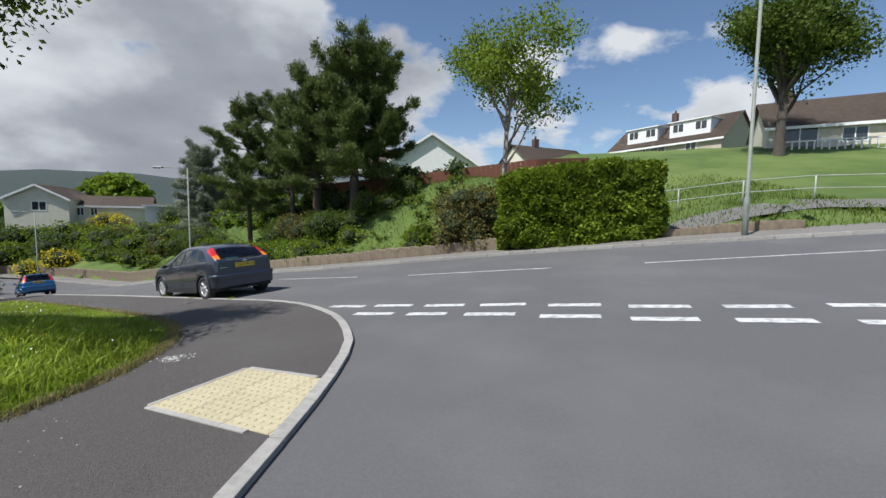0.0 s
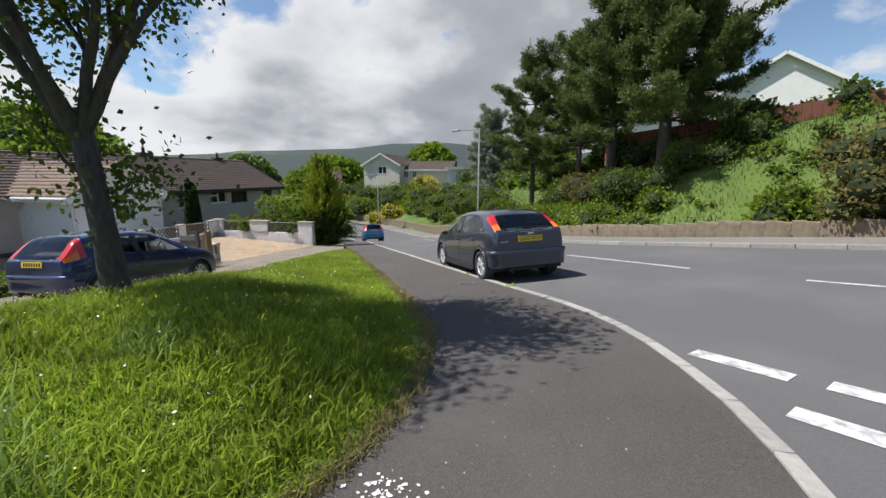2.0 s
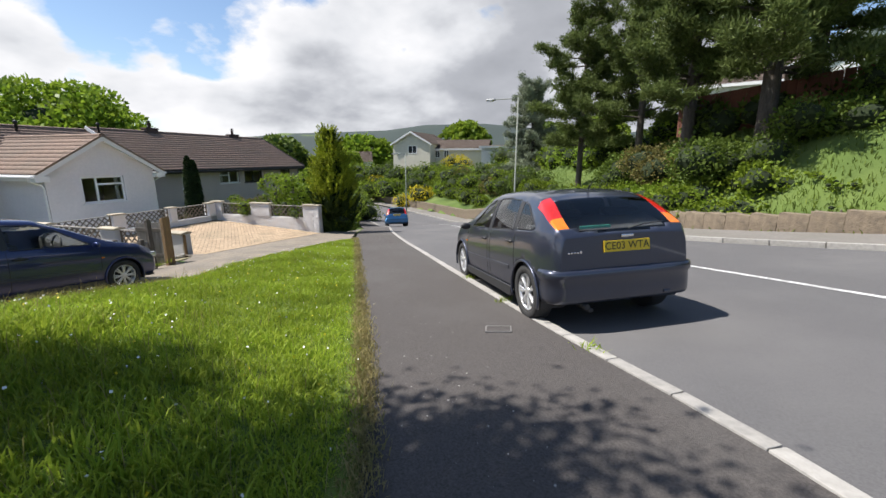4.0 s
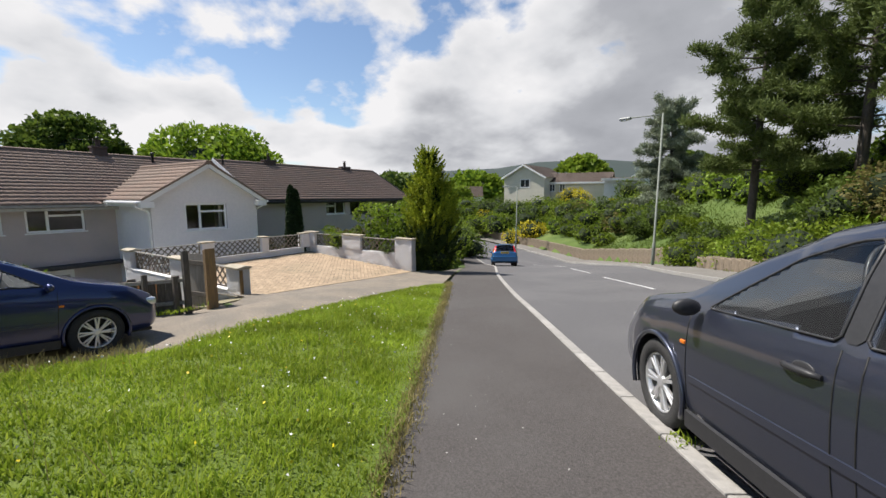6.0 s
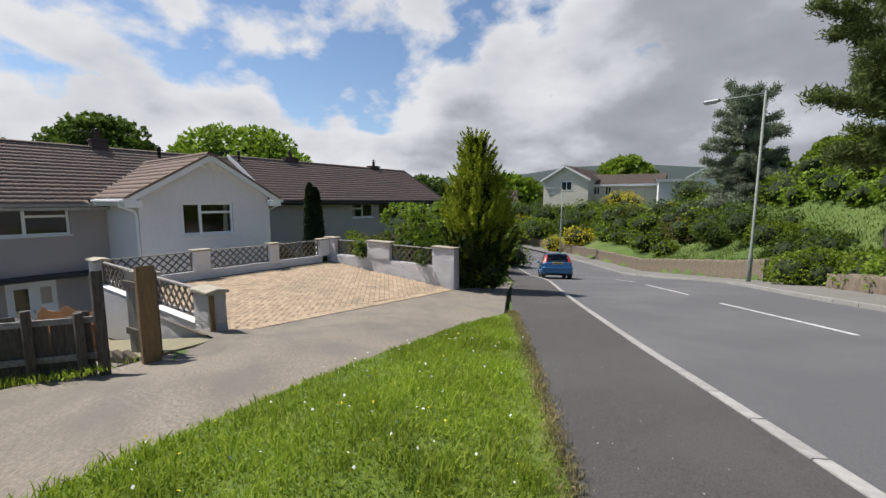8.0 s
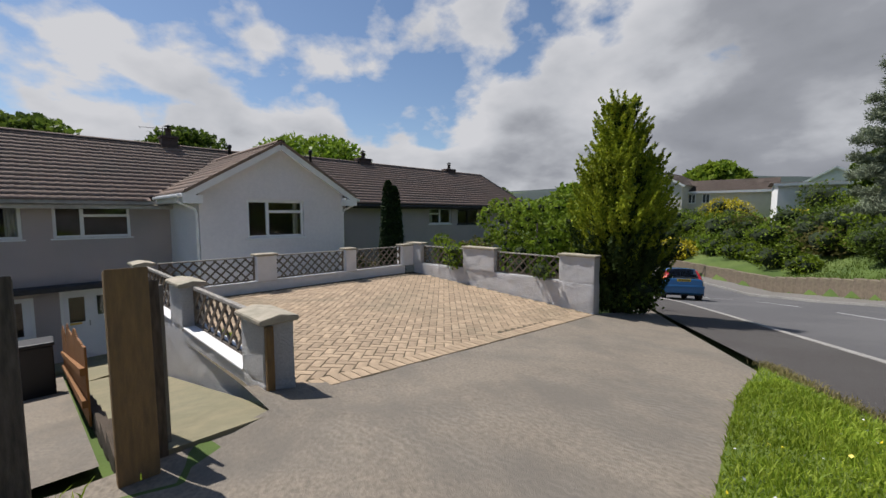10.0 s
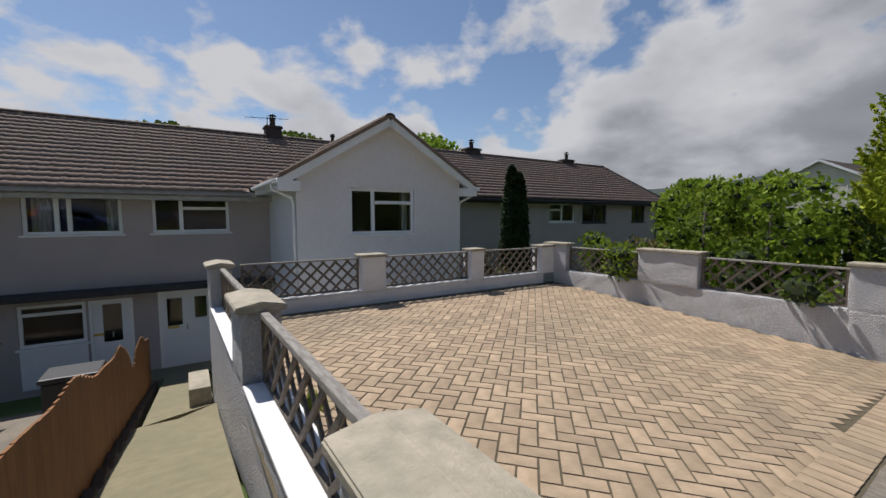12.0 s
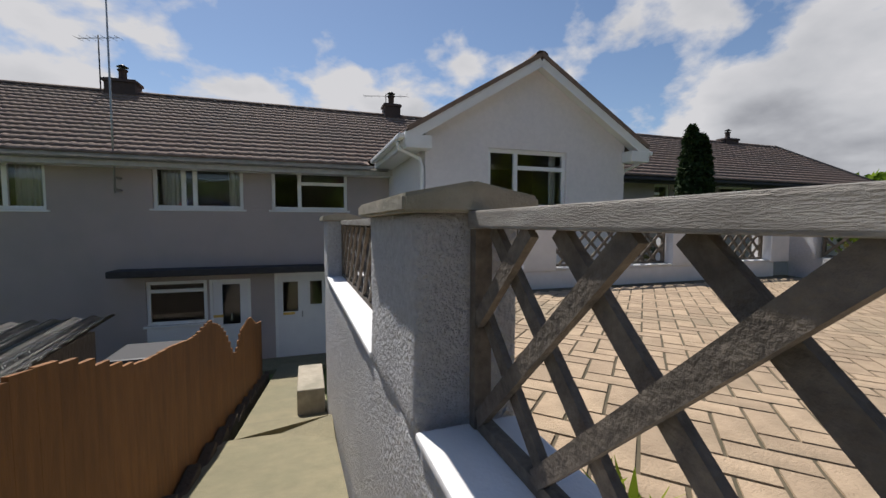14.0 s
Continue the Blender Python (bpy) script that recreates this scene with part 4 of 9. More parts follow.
def window(m, a, b0, b1, z0, z1, bars_b=(), bars_z=(), label="white plastic framed window", curtain=(), frame_mat=None, depth=0.06, sill=True):
    """A casement window: frame, mullions, panes and sill. bars_z: (b0, b1, z) rails."""
    win_no[0] += 1
    fm = frame_mat or UPVC
    ob = thing(f"window_{win_no[0]}", label, "window", m, kind="structure")
    f = 0.075
    part("window_frame", boxes((a - depth, a, b0, b0 + f, z0, z1), (a - depth, a, b1 - f, b1, z0, z1), (a - depth, a, b0 + f, b1 - f, z0, z0 + f), (a - depth, a, b0 + f, b1 - f, z1 - f, z1), bevel=0.008), fm, ob)
    for b in bars_b:
        part("mullion", boxes((a - depth + 0.005, a + 0.006, b - 0.045, b + 0.045, z0 + f, z1 - f), bevel=0.008), fm, ob)
    for p, q, z in bars_z:
        part("transom", boxes((a - depth + 0.005, a + 0.005, p, q, z - 0.04, z + 0.04), bevel=0.008), fm, ob)
    pane = part("pane", boxes((a - depth / 2 - 0.003, a - depth / 2 + 0.003, b0 + f, b1 - f, z0 + f, z1 - f)), GLASS, ob)
    pane.visible_shadow = False
    if sill:
        part("window_sill", boxes((a - 0.02, a + 0.09, b0 - 0.06, b1 + 0.06, z0 - 0.045, z0 - 0.002), bevel=0.01), fm, ob)
    for p, q in curtain:
        bm = bmesh.new()
        n = max(4, int((q - p) / 0.03))
        top, bot = [], []
        for i in range(n + 1):
            x = a - 0.22 + 0.025 * math.sin(i * 1.9)
            b = p + (q - p) * i / n
            top.append(bm.verts.new((x, b, z1 - 0.02)))
            bot.append(bm.verts.new((x, b, z0 + 0.0)))
        for i in range(n):
            bm.faces.new((top[i], bot[i], bot[i + 1], top[i + 1]))
        part("curtain", bm, CURTAIN, ob)
    return ob


FA = -6.1
GA = -2.72
W1, W2, W3 = (-7.1, -5.33, -0.95, 0.04), (-3.5, -1.72, -0.9, 0.08), (-1.12, 0.62, -0.9, 0.08)
PW, PD, DD = (-3.7, -2.52, -3.48, -2.5), (-2.47, -1.62, -4.42, -2.5), (-1.1, 0.1, -4.46, -2.4)
GW = (3.02, 4.74, -1.0, 0.12)
NB = [(10.35, 11.0, -0.9, 0.08), (13.2, 14.9, -0.75, 0.1), (15.4, 17.2, -0.8, 0.1), (19.3, 20.5, -0.8, 0.1)]
left_house = thing("terraced_house", "grey pebbledash terraced house with brown tiled roof and white windows", "house", HOUSE)
part("front_wall", holed_wall(-14.0, 7.9, -5.2, 0.18, FA - 0.25, FA, [W1, W2, W3, PW, PD, DD]), HOUSE_GREY, left_house)
part("back_wall", boxes((-13.9, -13.65, -14.0, 7.9, -6.0, 0.18)), HOUSE_GREY, left_house)
part("floor_slab", boxes((-13.64, FA - 0.26, -13.9, 7.89, -1.95, -1.75)), INTERIOR, left_house)
part("room_back", boxes((-9.6, -9.5, -13.9, 7.89, -5.2, 0.1)), INTERIOR, left_house)
part("ceiling_panel", boxes((-13.6, FA - 0.26, -13.9, 7.89, 0.1, 0.16)), INTERIOR, left_house)
for b in (-5.0, -1.3, 1.5):
    part("partition", boxes((-9.49, FA - 0.26, b - 0.05, b + 0.05, -5.2, 0.09)), INTERIOR, left_house)


def tiled_slope(b0, b1, a_eave, z_eave, a_ridge, z_ridge, course=0.3, tile=0.3, step_h=0.028, wave=0.022, clip=None, per=6):
    """Rolled roof tiles: courses that overlap, each with a rounded roll at the tile's edge."""
    run, rise = a_ridge - a_eave, z_ridge - z_eave
    slope = math.hypot(run, rise)
    nc = int(slope / course)
    nb = int((b1 - b0) / (tile / per))
    u = np.linspace(0, b1 - b0, nb + 1)
    roll = wave * np.clip(np.sin(u / tile * 2 * np.pi), 0, 1) ** 0.7 + wave * 0.45 * np.clip(np.sin(u / tile * 2 * np.pi + np.pi), 0, 1)
    da, dz = run / slope, rise / slope
    na, nz = -dz * np.sign(1), da
    if nz < 0:
        na, nz = -na, -nz
    verts, faces = [], []
    for c in range(nc + 1):
        s0, s1 = c * slope / (nc + 1), (c + 1) * slope / (nc + 1)
        for s, lift in ((s0, 0.0), (s0 + 0.001, step_h), (s1, 0.004)):
            h = roll + lift
            verts += list(np.stack([a_eave + da * s + na * h, b0 + u, z_eave + dz * s + nz * h], -1))
        base = c * 3 * (nb + 1)
        for r in (0, 1):
            i = base + r * (nb + 1) + np.arange(nb)
            faces.append(np.stack([i, i + 1, i + nb + 2, i + nb + 1], -1))
    v, f = np.array(verts), np.concatenate(faces)
    if clip is not None:
        keep = clip(v[f].mean(1))
        f = f[keep]
    return v, f


RA, RZ, EA, EZ = -9.9, 2.5, -5.62, 0.16
GR_B, GR_Z = 3.97, 1.82


def not_in_gable(c):
    a, b, z = c[:, 0], c[:, 1], c[:, 2]
    roof_z = GR_Z - np.abs(b - GR_B + 0.14) * 0.60 + 0.08
    return ~((z < roof_z - 0.02) & (a > -9.5))


v, f = tiled_slope(-14.2, 7.9, EA, EZ, RA, RZ, clip=not_in_gable)
r = raw("roof_tiles", v, f, ROOF, left_house)
tagged(r, "brown rolled concrete roof tiles", kind="stuff")
v, f = tiled_slope(-14.2, 7.9, -14.2, EZ, RA, RZ, per=3)
tagged(raw("roof_tiles", v, f, ROOF, left_house), kind="stuff")
part("roof_deck", boxes((-13.7, -6.0, -14.1, 7.88, 0.165, 0.2)), INTERIOR, left_house)


def ridge(b0, b1, a, z, parent, axis="b"):
    bm = bmesh.new()
    b = b0
    while b < b1 - 0.05:
        e = min(b + 0.445, b1)
        rows_ = []
        for t_ in (b, e):
            rows_.append([bm.verts.new((a + 0.13 * math.cos(k * math.pi / 6), t_, z - 0.02 + 0.085 * math.sin(k * math.pi / 6))) for k in range(7)])
        for k in range(6):
            bm.faces.new((rows_[0][k], rows_[1][k], rows_[1][k + 1], rows_[0][k + 1]))
        b += 0.45
    return part("ridge_tiles", bm, ROOF, parent)


ridge(-14.2, 7.9, RA, RZ + 0.01, left_house)
part("fascia", boxes((EA - 0.06, EA - 0.03, -14.2, 1.7, -0.06, 0.17), bevel=0.004), GREY_PLASTIC, left_house)
part("soffit", boxes((FA + 0.005, EA - 0.06, -14.2, 1.7, -0.06, -0.04)), UPVC, left_house)
bm = bmesh.new()
rings = []
for b in (-14.2, 1.55):
    rings.append([bm.verts.new((EA + 0.03 + 0.06 * math.cos(k * math.pi / 6 + math.pi), b, 0.10 + 0.06 * math.sin(k * math.pi / 6 + math.pi))) for k in range(7)])
for k in range(6):
    bm.faces.new((rings[0][k], rings[0][k + 1], rings[1][k + 1], rings[1][k]))
bmesh.ops.solidify(bm, geom=bm.faces[:], thickness=0.005)
part("gutter", bm, GREY_PLASTIC, left_house)

# gable extension
EXT = HOUSE @ pose(0, -0.14, 0.08)
ext = thing("house_extension", "pale lilac rendered gable extension with white bargeboards", "house", EXT)
bm = holed_wall(1.8, 6.16, -4.6, 0.2, GA - 0.25, GA, [GW])
part("gable_wall", bm, HOUSE_LILAC, ext)
bm = bmesh.new()
tri_ = [(GA, 1.8, 0.2), (GA, 6.16, 0.2), (GA, 6.16, 0.42), (GA, GR_B, GR_Z - 0.1), (GA, 1.8, 0.42)]
fr = [bm.verts.new(p) for p in tri_]
bk = [bm.verts.new((p[0] - 0.25, p[1], p[2])) for p in tri_]
bm.faces.new(fr)
bm.faces.new(bk[::-1])
for i in range(5):
    bm.faces.new((fr[i], bk[i], bk[(i + 1) % 5], fr[(i + 1) % 5]))
part("gable_top", bm, HOUSE_LILAC, ext)
part("side_wall", boxes((FA + 0.002, GA - 0.252, 1.8, 2.02, -4.6, 0.3)), HOUSE_LILAC, ext)
part("side_wall", boxes((FA + 0.002, GA - 0.252, 5.94, 6.16, -4.6, 0.3)), HOUSE_LILAC, ext)
part("room_back", boxes((FA + 0.003, FA + 0.08, 2.03, 5.93, -1.9, 0.2)), INTERIOR, ext)
part("floor_slab", boxes((FA + 0.09, GA - 0.253, 2.03, 5.93, -2.0, -1.85)), INTERIOR, ext)
part("ceiling_panel", boxes((FA + 0.09, GA - 0.253, 2.03, 5.93, 0.2, 0.24)), INTERIOR, ext)


def gable_slope(b_eave, z_eave, a0, a1):
    v, f = tiled_slope(a0, a1, b_eave, z_eave, GR_B, GR_Z)
    v = v[:, [1, 0, 2]]
    keep = (v[f].mean(1)[:, 0] > -6.2) | (v[f].mean(1)[:, 2] > EZ + (EA - v[f].mean(1)[:, 0]) * (RZ - EZ) / (EA - RA) - 0.05)
    return v, f[keep][:, ::-1]


for be in (1.42, 6.52):
    v, f = gable_slope(be, 0.26, -9.2, GA + 0.28)
    tagged(raw("roof_tiles", v, f, ROOF, ext), kind="stuff")
bm = bmesh.new()
for i in range(14):
    a0 = GA + 0.28 - i * 0.45
    rr = [[bm.verts.new((t_, GR_B + 0.13 * math.cos(k * math.pi / 6), GR_Z - 0.01 + 0.085 * math.sin(k * math.pi / 6))) for k in range(7)] for t_ in (a0, a0 - 0.445)]
    for k in range(6):
        bm.faces.new((rr[0][k], rr[0][k + 1], rr[1][k + 1], rr[1][k]))
part("ridge_tiles", bm, ROOF, ext)
for s, be in ((-1, 1.42), (1, 6.52)):
    bm = bmesh.new()
    bar(bm, (GA + 0.26, be, 0.15), (GA + 0.26, GR_B, GR_Z - 0.12), 0.024, 0.17, up=(0, -s * 0.5, 0.86))
    part("bargeboard", bm, UPVC, ext)
    bm = bmesh.new()
    bar(bm, (GA + 0.27, be, 0.285), (GA + 0.27, GR_B, GR_Z + 0.005), 0.05, 0.075, up=(0, -s * 0.5, 0.86))
    part("verge_tiles", bm, ROOF, ext, "dark verge tiles")
    part("bargeboard_foot", boxes((GA - 0.02, GA + 0.274, be - 0.03 if s < 0 else be - 0.42, be + 0.42 if s < 0 else be + 0.03, -0.02, 0.2), bevel=0.01), UPVC, ext)
    bm = bmesh.new()
    bar(bm, (GA + 0.12, be + 0.05 * -s, 0.16), (GA + 0.12, GR_B, GR_Z - 0.13), 0.25, 0.02, up=(0, -s * 0.5, 0.86))
    part("soffit", bm, UPVC, ext)
part("fascia", boxes((FA + 0.4, GA + 0.25, 1.38, 1.41, 0.02, 0.25), bevel=0.004), UPVC, ext)
part("soffit", boxes((FA + 0.4, GA + 0.0, 1.42, 1.79, 0.02, 0.04)), UPVC, ext)
part("gutter", boxes((FA + 0.5, GA + 0.24, 1.26, 1.375, 0.13, 0.22), bevel=0.03), UPVC, ext)
part("gutter", boxes((FA + 0.5, GA + 0.24, 6.57, 6.685, 0.13, 0.22), bevel=0.03), UPVC, ext)
bm = bmesh.new()
tube(bm, [(GA - 0.05, 1.32, 0.13), (GA - 0.05, 1.32, 0.02), (GA - 0.02, 1.7, -0.16), (GA - 0.02, 1.74, -0.3), (GA - 0.02, 1.74, -4.5)], [0.035] * 5, 8)
part("downpipe", bm, UPVC, ext, "white plastic downpipe")
bm = bmesh.new()
tube(bm, [(GA - 0.1, 6.63, 0.13), (GA - 0.1, 6.63, 0.0), (GA - 0.15, 6.3, -0.16), (GA - 0.15, 6.24, -0.3), (GA - 0.15, 6.24, -4.5)], [0.035] * 5, 8)
part("downpipe", bm, UPVC, ext, "white plastic downpipe")

window(EXT, GA - 0.06, *GW, bars_b=(3.62,), bars_z=((3.67, 4.67, -0.22),), label="white plastic window in the gable with a top opening light", curtain=((4.5, 4.66),))
window(HOUSE, FA - 0.06, *W3, bars_b=(-0.5,), bars_z=((-0.455, 0.55, -0.26),), label="white plastic upstairs window with a fanlight")
window(HOUSE, FA - 0.06, *W2, bars_b=(-2.92, -2.7), label="wide white plastic upstairs window with net curtain", curtain=((-3.4, -3.0), (-2.05, -1.8)))
window(HOUSE, FA - 0.06, *W1, bars_b=(-6.2, -6.0), label="white plastic upstairs window with pale curtains", curtain=((-5.95, -5.4),))
window(HOUSE, FA - 0.03, *PW, bars_b=(), bars_z=((-3.63, -2.58, -2.72),), label="white ground floor window beside a glazed door")
part("panel", boxes((FA - 0.2, FA + 0.03, -3.7, -2.52, -4.45, -3.53), bevel=0.01), DOOR_WHITE, left_house, "white panel under the porch window")


def door(name, b0, b1, z0, z1, panes, label):
    ob = thing(name, label, "door", HOUSE, kind="structure")
    part("door_frame", boxes((FA - 0.08, FA + 0.01, b0, b0 + 0.06, z0, z1), (FA - 0.08, FA + 0.01, b1 - 0.06, b1, z0, z1), (FA - 0.08, FA + 0.01, b0 + 0.06, b1 - 0.06, z1 - 0.06, z1)), UPVC, ob)
    part("door_leaf", holed_wall(b0 + 0.06, b1 - 0.06, z0, z1 - 0.06, FA - 0.065, FA - 0.02, panes), DOOR_WHITE, ob)
    for p in panes:
        g = part("pane", boxes((FA - 0.045, FA - 0.04, *p)), GLASS, ob)
        g.visible_shadow = False
    part("letter_plate", boxes((FA - 0.019, FA - 0.008, (b0 + b1) / 2 - 0.42, (b0 + b1) / 2 - 0.16, z0 + 1.04, z0 + 1.1), bevel=0.004), BRASS, ob)
    part("door_handle", boxes((FA - 0.019, FA + 0.03, (b0 + b1) / 2 + 0.0, (b0 + b1) / 2 + 0.03, z0 + 0.98, z0 + 1.12), bevel=0.006), METAL_GALV, ob)
    return ob


door("door_1", *DD, [(-0.92, -0.58, -3.35, -2.62), (-0.3, -0.02, -3.2, -2.62)], "white double front door with small arched panes")
door("door_2", *PD, [(-2.22, -1.85, -3.55, -2.62)], "white glazed side door with a letter plate")
canopy = solid("porch_canopy", boxes((FA + 0.005, FA + 0.55, -4.2, 1.76, -2.34, -2.2), bevel=0.02), FELT, "dark felt covered canopy above the front doors", "canopy", HOUSE)

# the next house along the terrace
nb = thing("terraced_house", "grey pebbledash house ending the terrace with long tiled roof", "house", HOUSE)
EZ2, RZ2 = EZ + 0.1, RZ + 0.12
part("front_wall", holed_wall(7.92, 21.6, -5.2, 0.28, FA - 0.25, FA, NB), HOUSE_GREY, nb)
part("end_wall", boxes((-13.9, FA - 0.26, 21.35, 21.6, -6.0, 0.28)), HOUSE_GREY, nb)
bm = bmesh.new()
for p0 in (21.35,):
    pts_ = [(-13.9, 0.28), (FA, 0.28), (RA, RZ2 - 0.05)]
    fr = [bm.verts.new((a_, 21.6, z_)) for a_, z_ in pts_]
    bk = [bm.verts.new((a_, 21.35, z_)) for a_, z_ in pts_]
    bm.faces.new(fr)
    bm.faces.new(bk[::-1])
    for i in range(3):
        bm.faces.new((fr[i], bk[i], bk[(i + 1) % 3], fr[(i + 1) % 3]))
part("gable_top", bm, HOUSE_GREY, nb)
part("back_wall", boxes((-13.9, -13.65, 7.92, 21.34, -6.0, 0.28)), HOUSE_GREY, nb)
part("room_back", boxes((-9.6, -9.5, 7.93, 21.3, -5.2, 0.2)), INTERIOR, nb)
part("floor_slab", boxes((-9.49, FA - 0.26, 7.93, 21.3, -1.95, -1.75)), INTERIOR, nb)
part("ceiling_panel", boxes((-13.6, FA - 0.26, 7.93, 21.3, 0.2, 0.26)), INTERIOR, nb)
v, f = tiled_slope(7.95, 21.8, EA, EZ2, RA, RZ2, per=5)
tagged(raw("roof_tiles", v, f, ROOF, nb), "brown rolled concrete roof tiles", kind="stuff")
v, f = tiled_slope(7.95, 21.8, -14.2, EZ2, RA, RZ2, per=3)
tagged(raw("roof_tiles", v, f, ROOF, nb), kind="stuff")
ridge(7.95, 21.8, RA, RZ2 + 0.01, nb)
bm = bmesh.new()
bar(bm, (EA, 7.935, EZ2 + 0.02), (RA, 7.935, RZ2 + 0.03), 0.025, 0.2, up=(0, 0, 1))
part("bargeboard", bm, UPVC, nb, "white painted verge board")
bm = bmesh.new()
bar(bm, (EA, 21.82, EZ2 + 0.0), (RA, 21.82, RZ2 + 0.0), 0.025, 0.2, up=(0, 0, 1))
part("bargeboard", bm, FELT, nb)
part("fascia", boxes((EA - 0.06, EA - 0.03, 7.95, 21.8, 0.04, 0.27)), FELT, nb)
part("gutter", boxes((EA - 0.02, EA + 0.09, 7.95, 21.8, 0.12, 0.2), bevel=0.03), FELT, nb)
bm = bmesh.new()
tube(bm, [(FA + 0.05, 21.5, 0.1), (FA + 0.05, 21.5, -5.0)], [0.035] * 2, 8)
part("downpipe", bm, FELT, nb, "black downpipe at the house corner")
for i, w in enumerate(NB):
    mid = (w[0] + w[1]) / 2
    window(HOUSE, FA - 0.06, *w, bars_b=(mid,) if w[1] - w[0] > 1 else (), bars_z=((w[0] + 0.06, mid - 0.045, w[3] - 0.3),) if i < 2 else (), frame_mat=UPVC if i < 2 else FELT,
           label="white framed window in the end house" if i < 2 else "dark framed window in the end house", curtain=((w[0] + 0.1, w[0] + 0.5),) if i < 2 else ())


# chimneys, pipes and aerials
def chimney(b, z, w, d, h, label, pots=1):
    ob = thing("chimney", label, "chimney", HOUSE @ pose(RA, b, z))
    part("masonry", boxes((-d / 2, d / 2, -w / 2, w / 2, -0.5, h), (-d / 2 - 0.04, d / 2 + 0.04, -w / 2 - 0.04, w / 2 + 0.04, h - 0.1, h - 0.03), bevel=0.01), BRICK_DARK, ob)
    for i in range(pots):
        bm = bmesh.new()
        y = (i - (pots - 1) / 2) * 0.3
        lathe(bm, [(0.12, h - 0.03), (0.1, h + 0.1), (0.1, h + 0.26), (0.13, h + 0.28), (0.13, h + 0.31)], 12, Matrix.Translation((0, y, 0)))
        part("pot", bm, material("clay pot", (0.09, 0.06, 0.05), (0.06, 0.045, 0.04), 8, 0.9), ob)
        bm = bmesh.new()
        lathe(bm, [(0.03, h + 0.31), (0.03, h + 0.38), (0.15, h + 0.38), (0.02, h + 0.46)], 12, Matrix.Translation((0, y, 0)))
        part("cowl", bm, METAL_DARK, ob)
    return ob


chimney(2.5, RZ, 0.55, 0.5, 0.38, "dark brick chimney with a cowled pot on the ridge")
chimney(-5.25, RZ, 0.75, 0.5, 0.34, "dark brick chimney with a clay pot on the ridge")
chimney(-12.0, RZ, 0.75, 0.5, 0.34, "dark brick chimney further along the ridge")
chimney(11.7, RZ2, 0.8, 0.5, 0.25, "dark brick chimney with a round pot on the far ridge")
chimney(18.6, RZ2, 0.8, 0.5, 0.2, "dark brick chimney near the end of the ridge")
for b, zz in ((4.6, RZ - 0.35), (8.3, RZ2 - 0.3)):
    bm = bmesh.new()
    lathe(bm, [(0.06, -0.3), (0.06, 0.45), (0.09, 0.47), (0.09, 0.55), (0.05, 0.6)], 10)
    solid("vent_pipe", bm, METAL_DARK, "black soil vent pipe rising through the roof tiles", "pipe", HOUSE @ pose(RA + 0.5, b, zz))


def aerial(b, h, label, spread=0.55, a_=RA):
    ob = thing("aerial", label, "aerial", HOUSE @ pose(a_, b, RZ))
    bm = bmesh.new()
    tube(bm, [(0.1, 0, -0.2), (0.1, 0, h)], [0.018, 0.016], 6)
    part("mast", bm, METAL_DARK, ob)
    bm = bmesh.new()
    tube(bm, [(0.1 - 0.2, -spread, h - 0.08), (0.3, spread, h - 0.08)], [0.009] * 2, 5)
    part("boom", bm, METAL_DARK, ob)
    for i in range(7):
        t_ = -spread + 2 * spread * i / 6
        bm = bmesh.new()
        c = Vector((0.1 + 0.36 * t_, t_, h - 0.08))
        tube(bm, [c + Vector((0.16, -0.06, 0)), c - Vector((0.16, -0.06, 0))], [0.005] * 2, 4)
        part("rod", bm, METAL_DARK, ob)
    return ob


aerial(-5.75, 1.5, "tall television aerial on the chimney")
aerial(2.3, 0.72, "small television aerial on the chimney", 0.7)
mast = thing("radio_mast", "thin tall radio mast fixed to the house front", "mast", HOUSE @ pose(FA + 0.32, -4.05, 0))
bm = bmesh.new()
tube(bm, [(0, 0, -0.6), (0, 0, 0.9), (0, 0, 4.6)], [0.02, 0.02, 0.012], 6)
part("pole", bm, METAL_GALV, mast)
part("bracket", boxes((-0.32, 0.0, -0.02, 0.02, -0.3, -0.26), (-0.32, 0.0, -0.02, 0.02, -0.55, -0.51)), METAL_GALV, mast)

# bin store with a pale flat roof left of the fence
store = thing("garden_store", "low dark timber garden store with a pale corrugated roof", "shed", HOUSE @ pose(-1.75, -4.15, -4.22))
part("body", boxes((-1.0, 1.0, -1.4, 0.9, 0.0, 1.45), bevel=0.01), WOOD_OLD, store)
bm = bmesh.new()
rr = []
for k_ in range(61):
    y = -1.6 + 2.7 * k_ / 60
    z = 1.62 + 0.02 * math.sin(k_ * 1.2) + (y * 0.02)
    rr.append((bm.verts.new((-1.15, y, z)), bm.verts.new((1.2, y, z - 0.14))))
for p_, q_ in zip(rr, rr[1:]):
    f_ = bm.faces.new((p_[0], p_[1], q_[1], q_[0]))
    f_.smooth = True
bmesh.ops.solidify(bm, geom=bm.faces[:], thickness=0.02)
part("roof", bm, material("pale corrugated sheet", (0.5, 0.48, 0.45), (0.38, 0.37, 0.34), 5, 0.6), store)
bin_ = solid("waste_bin", boxes((-0.22, 0.22, -0.25, 0.25, 0.0, 0.85), (-0.24, 0.26, -0.27, 0.27, 0.86, 0.92), bevel=0.02), METAL_DARK, "black wheeled bin behind the orange fence", "bin", HOUSE @ pose(0.3, -1.6, -3.2))

# ---------------------------------------------------------------- plants
rng = np.random.default_rng(7)


